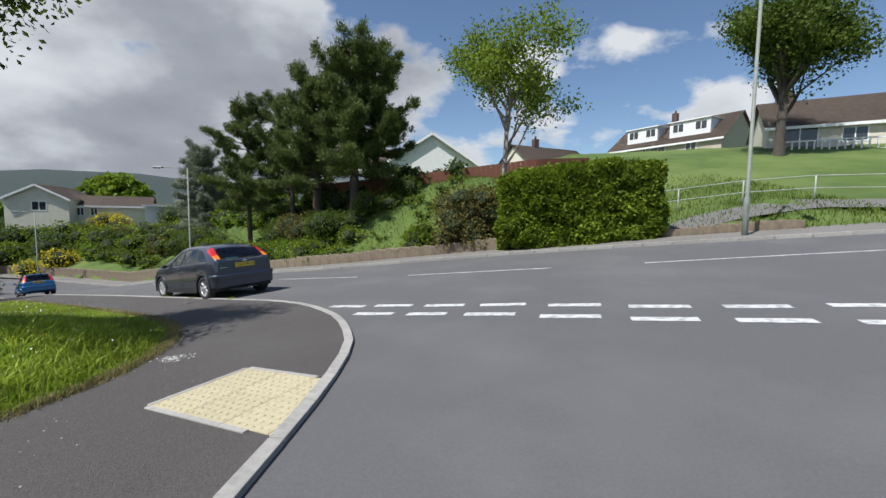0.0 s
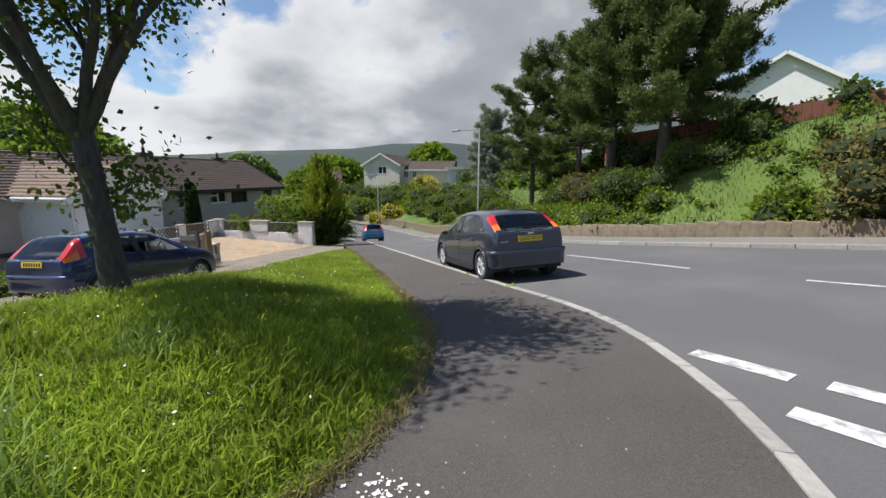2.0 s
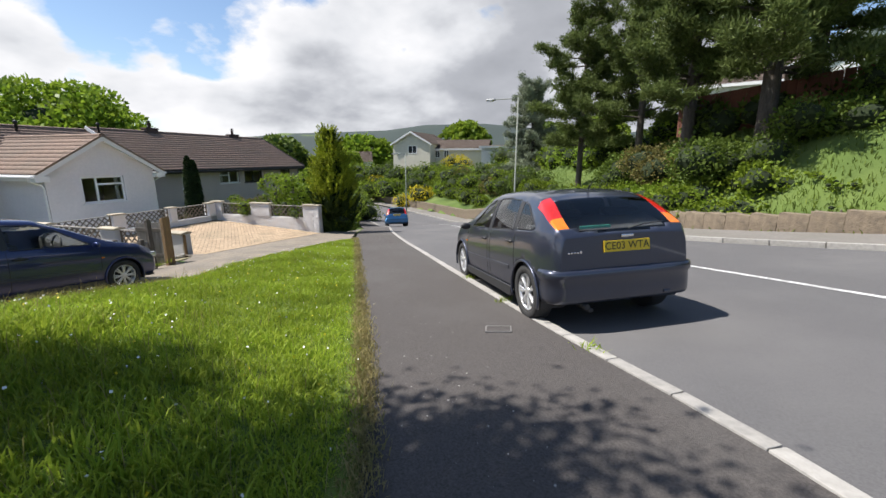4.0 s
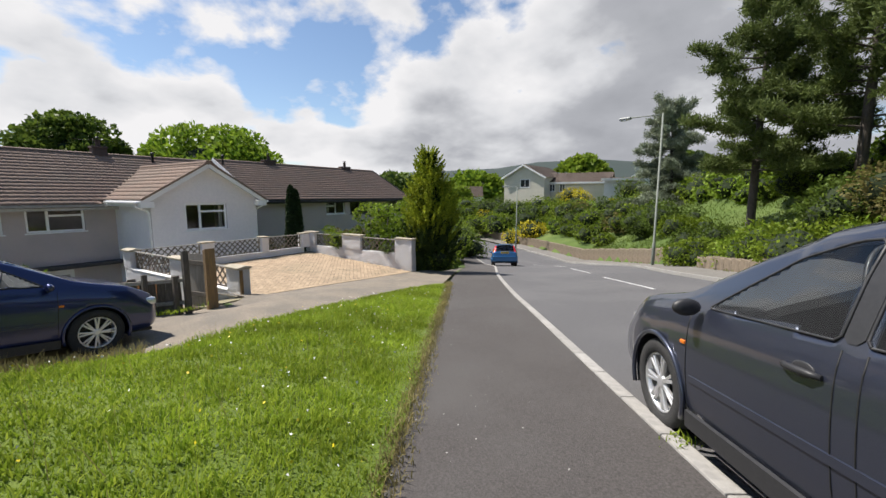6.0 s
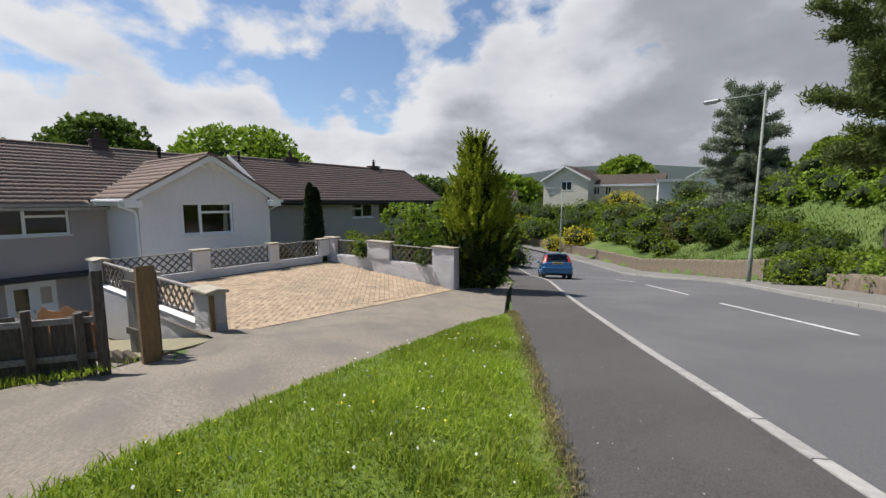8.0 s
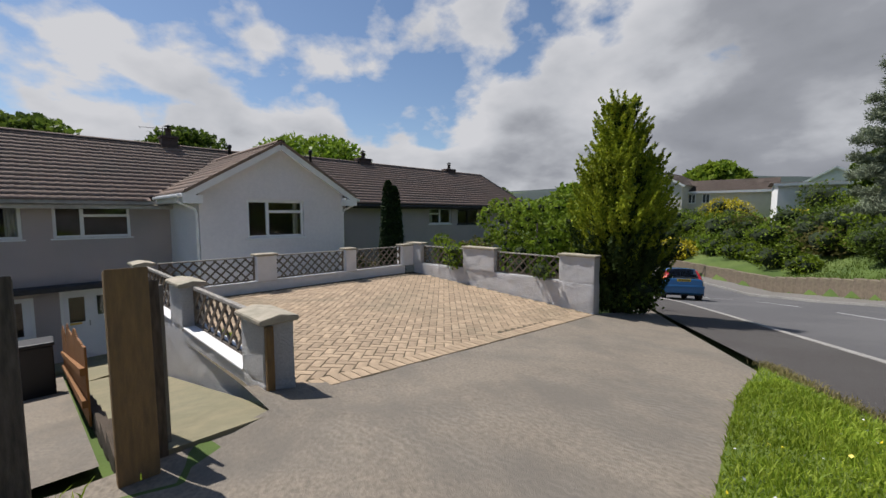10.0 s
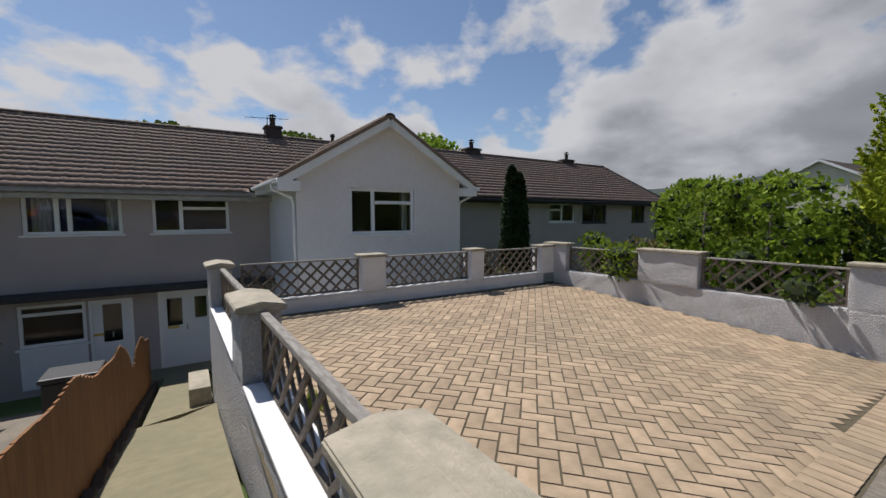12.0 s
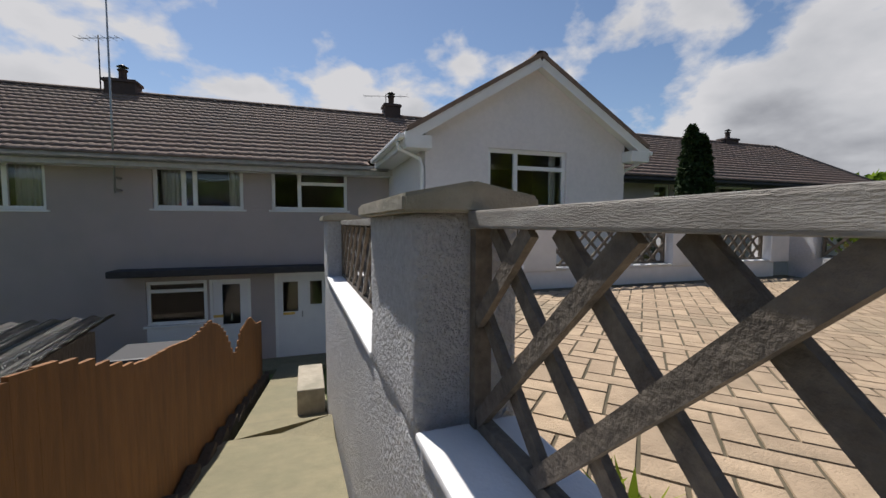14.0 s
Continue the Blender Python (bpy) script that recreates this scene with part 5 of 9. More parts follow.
def scatter_leaves(name, centres, size, mat, parent=None, flat=0.0, long=1.6, outward=None):
    """Many small leaves as folded quads round the given centres."""
    c = np.asarray(centres, float)
    n = len(c)
    d = rng.normal(size=(n, 3))
    if outward is not None:
        d = d * 0.8 + outward * 1.2
    d[:, 2] *= 1 - flat
    d /= np.linalg.norm(d, axis=1, keepdims=True) + 1e-9
    o = rng.normal(size=(n, 3))
    s = np.cross(d, o)
    s /= np.linalg.norm(s, axis=1, keepdims=True) + 1e-9
    k = (size * rng.uniform(0.6, 1.3, n))[:, None]
    nn = np.cross(d, s)
    p0, p1 = c - d * k * long / 2, c + d * k * long / 2
    l, r = c + s * k * 0.5 + nn * k * 0.12, c - s * k * 0.5 + nn * k * 0.12
    v = np.stack([p0, l, p1, r], 1).reshape(-1, 3)
    f = np.arange(4 * n).reshape(-1, 4)
    return raw(name, v, f, mat, parent)


def in_ball(n, shell=0.55):
    d = rng.normal(size=(n, 3))
    d /= np.linalg.norm(d, axis=1, keepdims=True)
    return d * (shell + (1 - shell) * rng.random((n, 1)) ** 0.6)


def lump(name, blobs, mat, parent, shrink=0.8, seed=0):
    """A lumpy inner body for a bush, its dark colour standing for shade."""
    bm = bmesh.new()
    for x, y, z, rx, ry, rz in blobs:
        r = bmesh.ops.create_icosphere(bm, subdivisions=2, radius=1.0)
        for v in r["verts"]:
            k = shrink * (1 + 0.25 * noise.noise(v.co * 2.1 + Vector((x + seed, y, z))))
            v.co = Vector((x + v.co.x * rx * k, y + v.co.y * ry * k, z + v.co.z * rz * k))
    return tagged(part(name, bm, mat, parent), kind="stuff")


def bush(label, x, y, z, blobs, leaf, size, density, category="bush", name="bush", core=SHADE_CORE, group="", core_share=0.62):
    """A shrub from overlapping leafy lumps; blobs are relative to its foot."""
    ob = thing(name, label, category, pose(x, y, z), group=group)
    pts, out = [], []
    for bx, by, bz, rx, ry, rz in blobs:
        n = int(density * (rx * ry + ry * rz + rx * rz) * 4 / size / size * 0.62)
        p = in_ball(n, 0.68)
        bumpy = 1 + 0.34 * np.array([noise.noise(Vector(q) * 3.1 + Vector((bx * 3, by * 3, bz * 5))) for q in p])[:, None]
        q = p * bumpy
        pts.append(q * (rx, ry, rz) + (bx, by, bz))
        out.append(p)
    pts, out = np.concatenate(pts), np.concatenate(out)
    keep = pts[:, 2] > 0.0
    scatter_leaves("leaves", pts[keep], size, leaf, ob, outward=out[keep])
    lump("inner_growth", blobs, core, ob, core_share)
    bm = bmesh.new()
    tube(bm, [(0, 0, -0.35), (0.02, 0.02, max(b[2] for b in blobs) * 0.8)], [0.05, 0.02], 6)
    part("stem", bm, BARK, ob)
    return ob


def rand_blobs(n, w, d, h, r, seed):
    g = random.Random(seed)
    out = []
    for _ in range(n):
        k = r * g.uniform(0.75, 1.25)
        out.append((g.uniform(-w, w), g.uniform(-d, d), g.uniform(0.25, 1.0) * (h - k * 0.9) + k * 0.15, k, k, k * g.uniform(0.75, 1.0)))
    return out


def grow(bm, p, d, length, r, depth, tips, g, spread=0.6, lift=0.12, kids=(2, 3), shrink=0.72, n=7):
    """A limb that bends, tapers and forks."""
    pts, rad = [Vector(p)], [r]
    steps = 4
    cur = Vector(d).normalized()
    for i in range(steps):
        cur = (cur + Vector((g.uniform(-1, 1), g.uniform(-1, 1), g.uniform(-0.6, 1) + lift)) * 0.16).normalized()
        pts.append(pts[-1] + cur * (length / steps))
        rad.append(r * (1 - 0.4 * (i + 1) / steps))
    tube(bm, pts, rad, n, cap=False)
    if depth <= 2:
        tips.extend(pts[1:])
    if depth == 0:
        return
    for _ in range(g.randint(*kids)):
        side = Vector((g.uniform(-1, 1), g.uniform(-1, 1), g.uniform(-0.35, 0.7))).normalized()
        nd = (cur + side * spread).normalized()
        at = pts[-1] if g.random() < 0.6 else pts[-2]
        grow(bm, at, nd, length * shrink * g.uniform(0.8, 1.15), rad[-1] * 0.75, depth - 1, tips, g, spread, lift, kids, shrink, max(4, n - 1))


def broad_tree(label, x, y, z, height, trunk_r, leaf, leaf_size, per_tip, bark=BARK, seed=1, trunk=0.35, depth=4, spread=0.65, limb=0.3, tip_r=0.45, kids=(2, 3), limbs=4, lean=(0, 0), name="tree", lift=0.12, flat=0.0, steep=1.0, low=(), drop=0.12):
    g = random.Random(seed)
    ob = thing(name, label, "tree", pose(x, y, z))
    bm = bmesh.new()
    th = height * trunk
    base = [Vector((0, 0, -0.5)), Vector((0, 0, 0)), Vector((lean[0] * 0.3, lean[1] * 0.3, th * 0.35)), Vector((lean[0], lean[1], th))]
    tube(bm, base, [trunk_r * 1.5, trunk_r * 1.25, trunk_r, trunk_r * 0.85], 10)
    tips = []
    for i in range(limbs):
        a = 2 * math.pi * i / limbs + g.uniform(-0.4, 0.4)
        up = g.uniform(0.9, 1.7) * steep
        grow(bm, base[-1] - Vector((0, 0, g.uniform(0, drop) * th)), (math.cos(a), math.sin(a), up), height * limb, trunk_r * 0.55, depth - 1, tips, g, spread, lift, kids)
    for at_, d_, l_ in low:
        grow(bm, base[1].lerp(base[-1], at_), d_, l_, trunk_r * 0.2, 1, tips, g, 0.8, lift, (3, 4), 0.7, 5)
    tr = part("trunk", bm, bark, ob)
    t = np.array([tuple(v) for v in tips])
    c = np.repeat(t, per_tip, 0) + rng.normal(size=(len(t) * per_tip, 3)) * tip_r * (1, 1, 0.75)
    scatter_leaves("crown", c, leaf_size, leaf, ob, flat)
    return ob


def needle_tufts(name, centres, ups, length, width, per, mat, parent):
    """Bottle-brush tufts: thin needles fanning out from each centre round its own direction."""
    c, u = np.repeat(centres, per, 0), np.repeat(ups, per, 0)
    d = u * 0.75 + rng.normal(size=c.shape) * 0.62
    d /= np.linalg.norm(d, axis=1, keepdims=True) + 1e-9
    side = np.cross(d, rng.normal(size=c.shape))
    side /= np.linalg.norm(side, axis=1, keepdims=True) + 1e-9
    k = (length * rng.uniform(0.6, 1.25, len(c)))[:, None]
    root = c + rng.normal(size=c.shape) * length * 0.4
    mid = root + d * k * 0.45
    v = np.stack([root, mid + side * width, root + d * k, mid - side * width], 1).reshape(-1, 3)
    return raw(name, v, np.arange(len(v)).reshape(-1, 4), mat, parent)


def pine(label, x, y, z, height, r, seed, crown_from=0.35, reach=0.3, leaf=None, tuft=0.2, per=26, whorls=13, droop=0.0, level=0.35):
    """A pine: a straight trunk, uneven tiers of limbs that turn up at the ends, side twigs, and tufts of needles on them."""
    g = random.Random(seed)
    ob = thing("pine_tree", label, "tree", pose(x, y, z))
    bm = bmesh.new()
    lean = g.uniform(-0.4, 0.4)
    tube(bm, [(0, 0, -0.8), (0, 0, 0), (lean * 0.3, 0, height * 0.4), (lean, 0, height * 0.8), (lean, 0, height)], [r * 1.2, r, r * 0.8, r * 0.4, 0.03], 9)
    cs, us = [], []
    for w in range(whorls):
        f = crown_from + (1 - crown_from) * (w + g.uniform(-0.35, 0.35)) / whorls
        turn = g.uniform(0, 6.28)
        n = g.randint(3, 5)
        for k in range(n):
            a = turn + 6.283 * k / n + g.uniform(-0.4, 0.4)
            span = reach * height * max(0.1, 1.05 - f) ** 0.45 * g.uniform(0.3, 1.25)
            rise = g.uniform(-0.08, level) + 0.5 * f ** 4 - droop
            p = Vector((lean * f, 0, f * height))
            mid = p + Vector((math.cos(a), math.sin(a), rise * 0.5)) * span * 0.55
            q = p + Vector((math.cos(a + g.uniform(-0.2, 0.2)), math.sin(a + g.uniform(-0.2, 0.2)), rise * 1.25)) * span
            tube(bm, [p, mid, q], [r * 0.24, r * 0.14, 0.015], 5, cap=False)
            m = max(4, int(span * 4.2))
            for i in range(m):
                t = 0.3 + 0.7 * (i + g.random()) / m
                at = p.lerp(mid, t / 0.55) if t < 0.55 else mid.lerp(q, (t - 0.55) / 0.45)
                side = (1 if i % 2 else -1) * g.uniform(0.5, 1.3)
                d = Vector((math.cos(a + side), math.sin(a + side), g.uniform(0.05, 0.5) - droop))
                twig = g.uniform(0.25, 0.6) * (0.45 + span * 0.3 * (1.25 - t))
                for h in (0.2, 0.55, 0.85, 1.1):
                    e = at + d * twig * h + Vector((g.gauss(0, 0.09), g.gauss(0, 0.09), g.gauss(0, 0.05)))
                    cs.append(tuple(e))
                    us.append((d.x * 0.5, d.y * 0.5, 0.75 - droop))
            for i in range(5):
                cs.append(tuple(q + Vector((g.gauss(0, 0.16), g.gauss(0, 0.16), g.gauss(0.05, 0.12)))))
                us.append((math.cos(a) * 0.4, math.sin(a) * 0.4, 0.9 - droop))
    part("trunk", bm, BARK, ob)
    needle_tufts("needles", np.array(cs), np.array(us), tuft, tuft * 0.1, per, leaf or NEEDLE, ob)
    return ob


def far_kerb_y(x):
    xs, ys = [p[0] for p in FAR_KERB[::-1]], [p[1] for p in FAR_KERB[::-1]]
    return float(np.interp(x, xs, ys))


def gz(x, y):
    return float(land(x, y))


# the street tree on the verge
broad_tree("slender street tree with dark bark and small grey green leaves", -7.85, 4.72, float(verge_height(-7.85, 4.72)) + 0.02, 7.2, 0.13, LEAF_DARK, 0.06, 30, seed=5, trunk=0.28, depth=4, spread=0.42, limb=0.21,
           tip_r=0.29, kids=(2, 3), limbs=9, lean=(-0.1, -0.1), name="street_tree", lift=0.3, steep=1.5,
           low=((0.5, (-0.3, 0.9, 0.6), 0.55), (0.7, (-0.8, -0.5, 0.4), 0.85)))

# pines on the bank
pine("tall dark pine on the grass bank", -5.6, 25.0, gz(-5.6, 25.0), 9.9, 0.3, 3, 0.24, 0.36, tuft=0.25, per=30, whorls=15)
pine("dark pine with a leaning crown on the bank", -8.3, 26.5, gz(-8.3, 26.5), 9.4, 0.27, 4, 0.26, 0.36, tuft=0.25, per=30, whorls=14)
pine("spreading dark pine beside the fence", -4.6, 26.6, gz(-4.6, 26.6), 9.2, 0.26, 9, 0.28, 0.38, tuft=0.25, per=30, whorls=13)
pine("slim pine with bare lower trunk above the road", -15.4, 31.9, gz(-15.4, 31.9), 11.4, 0.2, 11, 0.3, 0.33, tuft=0.26, per=30, whorls=14)
pine("small pine behind the others on the bank", -11.5, 30.5, gz(-11.5, 30.5), 9.2, 0.2, 12, 0.26, 0.36, tuft=0.26, per=28, whorls=12)
pine("grey green conifer beyond the lamp post", -27.3, 46.4, gz(-27.3, 46.4) - 0.2, 9.8, 0.2, 21, 0.06, 0.36, NEEDLE_BLUE, 0.3, 24, 22, 0.1, 0.25)
broad_tree("young birch with pale bark and light leaves behind the hedge", 2.55, 18.9, gz(2.55, 18.9), 9.9, 0.11, LEAF_MID, 0.095, 12, BARK_PALE, 8, 0.66, 4, 0.75, 0.18, 0.33, limbs=11, lean=(0.2, 0), drop=0.55, lift=0.2)
# golden cypress at the end of the wall
cyp = thing("cypress_tree", "bushy golden green cypress at the end of the white wall", "tree", HOUSE @ pose(5.75, 8.15, -2.5))
g_ = random.Random(3)
gold, gold_out, dark_, dark_out, inner = [], [], [], [], []
for (cx, cy, hh, rr_, n_pl) in ((0, 0, 5.05, 0.98, 520), (0.42, 0.4, 3.95, 0.62, 170), (-0.3, 0.25, 3.3, 0.7, 150), (0.1, -0.35, 3.2, 0.7, 150), (-0.25, -0.45, 3.75, 0.4, 80)):
    for i in range(n_pl):
        f_ = g_.random() ** 0.85
        h_ = 0.1 + f_ * (hh - 0.45)
        rad_ = rr_ * float(np.interp(h_ / hh, (0, 0.2, 0.42, 0.6, 0.8, 1.0), (0.5, 0.72, 1.0, 0.76, 0.32, 0.02))) * g_.uniform(0.78, 1.08)
        a_ = g_.uniform(0, 2 * math.pi)
        q = np.array([cx + math.cos(a_) * rad_, cy + math.sin(a_) * rad_, h_])
        o_ = np.array([math.cos(a_) * 0.62, math.sin(a_) * 0.62, 0.85])
        n_ = 84
        reach_ = g_.uniform(0.3, 0.66)
        along = rng.random((n_, 1))
        spr = q - o_ * 0.14 + o_ * along * reach_ + rng.normal(size=(n_, 3)) * 0.062 * (1.1 - along)
        # sunlit top and shaded foot are painted: leaf colour is picked by height
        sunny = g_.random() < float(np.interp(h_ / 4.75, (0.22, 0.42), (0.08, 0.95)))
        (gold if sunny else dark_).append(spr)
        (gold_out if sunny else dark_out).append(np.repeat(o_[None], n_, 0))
        inner.append(q * (0.6, 0.6, 0.97) + rng.normal(size=(10, 3)) * 0.08)
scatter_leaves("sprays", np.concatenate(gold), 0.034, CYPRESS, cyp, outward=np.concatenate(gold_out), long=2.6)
scatter_leaves("shaded_lower_sprays", np.concatenate(dark_), 0.036, CYPRESS_LOW_SHADE, cyp, outward=np.concatenate(dark_out), long=2.6)
scatter_leaves("shaded_inner_sprays", np.concatenate(inner), 0.08, CYPRESS_IN_SHADE, cyp)
bm = bmesh.new()
tube(bm, [(0, 0, -0.4), (0, 0, 3.8)], [0.12, 0.03], 8)
part("trunk", bm, BARK, cyp)
# slim dark thuja against the far house front
thu = thing("thuja_tree", "slim dark upright thuja beside the house wall", "tree", HOUSE @ pose(-2.9, 8.1, -4.1))
pts = []
for (cx, cy, hh) in ((0, 0, 5.15), (0.05, 0.25, 4.95)):
    for i in range(5200):
        h_ = 0.1 + g_.random() * (hh - 0.1)
        rad_ = 0.46 * (max(0.0, 1 - h_ / hh)) ** 0.4 * g_.uniform(0.75, 1.08)
        a_ = g_.uniform(0, 2 * math.pi)
        pts.append((cx + math.cos(a_) * rad_, cy + math.sin(a_) * rad_, h_))
scatter_leaves("sprays", pts, 0.07, leaf_material("dark thuja", (0.014, 0.03, 0.01), (0.03, 0.05, 0.015), 0.7, 0.1), thu, long=2.2)
lump("inner_growth", [(0, 0.1, 2.4, 0.42, 0.5, 2.5)], SHADE_CORE, thu, 0.8)


def row_of(label, pts_, h, w, leaf, size, dens, name="bush", seed=1, spread=0.5, group="", category="bush"):
    for i, (x, y) in enumerate(pts_):
        k = 1 + 0.25 * math.sin(seed * 3.1 + i * 2.3)
        bush(label, x, y, gz(x, y) - 0.1, rand_blobs(6, w * spread, w * spread, h * k, w * 0.62 * k, seed * 31 + i), leaf, size, dens, category, name, group=group)


def hw(a, b):
    v = HOUSE @ Vector((a, b, 0))
    return (v.x, v.y)


# shrubs behind the right wall, spilling through the lattice
for i, (a_, b_, h_, w_, lf, sd) in enumerate(((0.9, 7.75, 1.15, 0.62, LEAF_MID, 3), (2.6, 8.1, 2.3, 0.85, LEAF_MID, 4), (3.7, 7.95, 2.3, 0.85, LEAF_BRIGHT, 5), (4.6, 8.5, 2.2, 0.85, LEAF_MID, 6), (0.6, 8.9, 1.2, 0.8, LEAF_RUST, 7),
                                             (2.0, 9.6, 2.3, 1.0, LEAF_MID, 8), (3.6, 10.0, 2.6, 1.0, LEAF_MID, 9))):
    x, y = hw(a_, b_)
    bush("leafy green shrub growing over the white wall", x, y, -2.35, rand_blobs(34, w_ * 0.95, w_ * 0.75, h_ * 1.12, w_ * 0.27, sd), lf, 0.07, 0.7, core_share=0.3)
x, y = hw(4.05, 7.1)
bush("ivy and bramble filling the lattice", x, y, -1.75, [(-0.4, 0.0, 0.25, 0.5, 0.16, 0.28), (0.45, 0.02, 0.22, 0.42, 0.15, 0.25), (-0.55, 0.08, 0.55, 0.35, 0.2, 0.2)], LEAF_DARK, 0.06, 0.8, name="climber")
x, y = hw(1.2, 7.12)
bush("ivy filling the lattice opening", x, y, -1.78, [(-0.45, 0.0, 0.25, 0.5, 0.17, 0.3), (0.35, 0.0, 0.25, 0.52, 0.17, 0.32), (-0.35, 0.05, 0.56, 0.55, 0.26, 0.2), (0.35, 0.05, 0.55, 0.5, 0.26, 0.18), (-0.75, 0.1, 0.75, 0.4, 0.3, 0.2)], LEAF_MID, 0.06, 0.8, name="climber")
x, y = hw(5.9, 8.4)
bush("dark low shrub under the cypress", x, y, -2.55, rand_blobs(6, 0.55, 0.55, 1.0, 0.5, 61), LEAF_DARK, 0.07, 0.7)
x, y = hw(-0.9, 5.9)
bush("straggly shrub behind the back wall", x, y, -3.2, rand_blobs(5, 0.5, 0.5, 1.75, 0.45, 71), LEAF_RUST, 0.06, 0.6)
# gardens left of the gate
row_of("low clipped hedge beside the lane", [(-15.2 + 0.42 * k_, 3.9 - 0.48 * k_) for k_ in range(4)], 1.15, 0.75, LEAF_PRIVET, 0.06, 0.7, "hedge_bush", 5, 0.4)
x, y = hw(3.4, -3.9)
bush("bright green shrub in the front garden", x, y, -2.3, rand_blobs(7, 0.8, 0.8, 1.35, 0.55, 15), LEAF_BRIGHT, 0.07, 0.7)

# big hedge opposite the junction
hedge = thing("hedge", "big clipped privet hedge above the far pavement", "hedge", pose(5.2, 16.6, 0.2, 0, 0, -13))
hp, ho = [], []
for axis in range(3):
    n_ = 20000 if axis != 2 else 12000
    u_, v_ = rng.uniform(-1, 1, n_), rng.uniform(-1, 1, n_)
    for sgn in ((-1, 1) if axis != 2 else (1,)):
        e = np.zeros((n_, 3))
        e[:, axis] = sgn
        e[:, (axis + 1) % 3] = u_
        e[:, (axis + 2) % 3] = v_
        e = e / (np.abs(e) ** 7).sum(1, keepdims=True) ** (1 / 7)
        hp.append(e * (2.95, 1.15, 1.6))
        ho.append(e)
hp, ho = np.concatenate(hp), np.concatenate(ho)
wob = np.array([noise.noise(Vector(p) * 0.9) * 0.2 + noise.noise(Vector(p) * 2.6) * 0.22 for p in hp])[:, None]
hp = hp + ho * wob + rng.normal(size=hp.shape) * 0.06 + (0, 0, 1.65)
hp[:, 2] += 0.06 * hp[:, 0]
scatter_leaves("leaves", hp, 0.085, LEAF_PRIVET, hedge, outward=ho)
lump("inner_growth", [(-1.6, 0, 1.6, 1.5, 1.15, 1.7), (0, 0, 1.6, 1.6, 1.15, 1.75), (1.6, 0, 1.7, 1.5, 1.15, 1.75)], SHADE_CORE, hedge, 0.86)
bush("bronze green shrub beside the hedge", 0.8, 18.9, gz(0.8, 18.9) - 0.3, rand_blobs(24, 1.5, 1.0, 3.4, 0.8, 33), LEAF_RUST, 0.09, 0.8)
bush("small round green bush on the bank", -1.15, 19.6, gz(-1.15, 19.6) - 0.2, rand_blobs(6, 0.35, 0.35, 1.7, 0.7, 34), LEAF_MID, 0.1, 0.9)
# undergrowth along the bank below the pines
spots = [(-6.6, 20.7, 1.0, LEAF_PRIVET), (-7.6, 21.7, 1.3, LEAF_MID), (-9.3, 22.9, 1.4, LEAF_BRIGHT), (-10.6, 24.2, 1.5, LEAF_PRIVET), (-12.2, 25.2, 1.5, LEAF_MID), (-13.6, 26.8, 1.4, LEAF_BRIGHT),
         (-15.2, 27.9, 1.4, LEAF_MID), (-16.6, 29.2, 1.5, LEAF_PRIVET), (-17.6, 30.6, 1.3, LEAF_BRIGHT), (-11.6, 27.0, 1.8, LEAF_DARK), (-9.4, 25.2, 1.7, LEAF_RUST), (-6.6, 23.3, 1.5, LEAF_DARK), (-4.4, 23.6, 1.2, LEAF_DARK), (-3.0, 24.6, 1.1, LEAF_DARK), (-5.6, 21.9, 0.9, LEAF_PRIVET), 
         (-18.9, 33.6, 1.3, LEAF_DARK), (-20.6, 35.2, 1.5, LEAF_PRIVET), (-22.4, 37.2, 1.6, LEAF_DARK), (-14.6, 34.8, 1.4, LEAF_PRIVET),
         
         (-25.2, 38.6, 1.5, LEAF_DARK), (-27.0, 40.6, 1.6, LEAF_MID)]
for i, (x, y, k_, lf) in enumerate(spots):
    x, y = x + 0.35, y + 0.75
    bush("dense green undergrowth bush on the bank", x, y, gz(x, y) - 0.3, rand_blobs(7, k_ * 0.8, k_ * 0.8, k_ * 1.15, k_ * 0.6, 100 + i), lf, 0.085, 0.85, group="bank bushes")
g_b = random.Random(77)
for i in range(20):
    x, y = g_b.uniform(-4.6, 1.6), g_b.uniform(20.2, 24.6)
    k_ = g_b.uniform(0.3, 0.55)
    bush("low bracken clump on the grassy slope", x, y, gz(x, y) - 0.15, rand_blobs(6, k_, k_, k_ * 1.3, k_ * 0.5, 700 + i), (LEAF_MID, LEAF_PRIVET, LEAF_DARK)[i % 3], 0.075, 0.6, group="bracken clumps", core_share=0.4)
# clipped hedge line at the top of the bank
row_of("clipped hedge along the top of the bank", [(-22.0 + 1.9 * i, 41.0 - 1.25 * i) for i in range(9)], 1.5, 1.25, LEAF_BRIGHT, 0.14, 0.6, "hedge_bush", 8, 0.5)
row_of("dark hedge below the brown fence", [(-10.5 + 1.6 * i, 27.6 - 0.22 * i) for i in range(8)], 1.3, 1.1, LEAF_DARK, 0.14, 0.6, "hedge_bush", 9, 0.5)
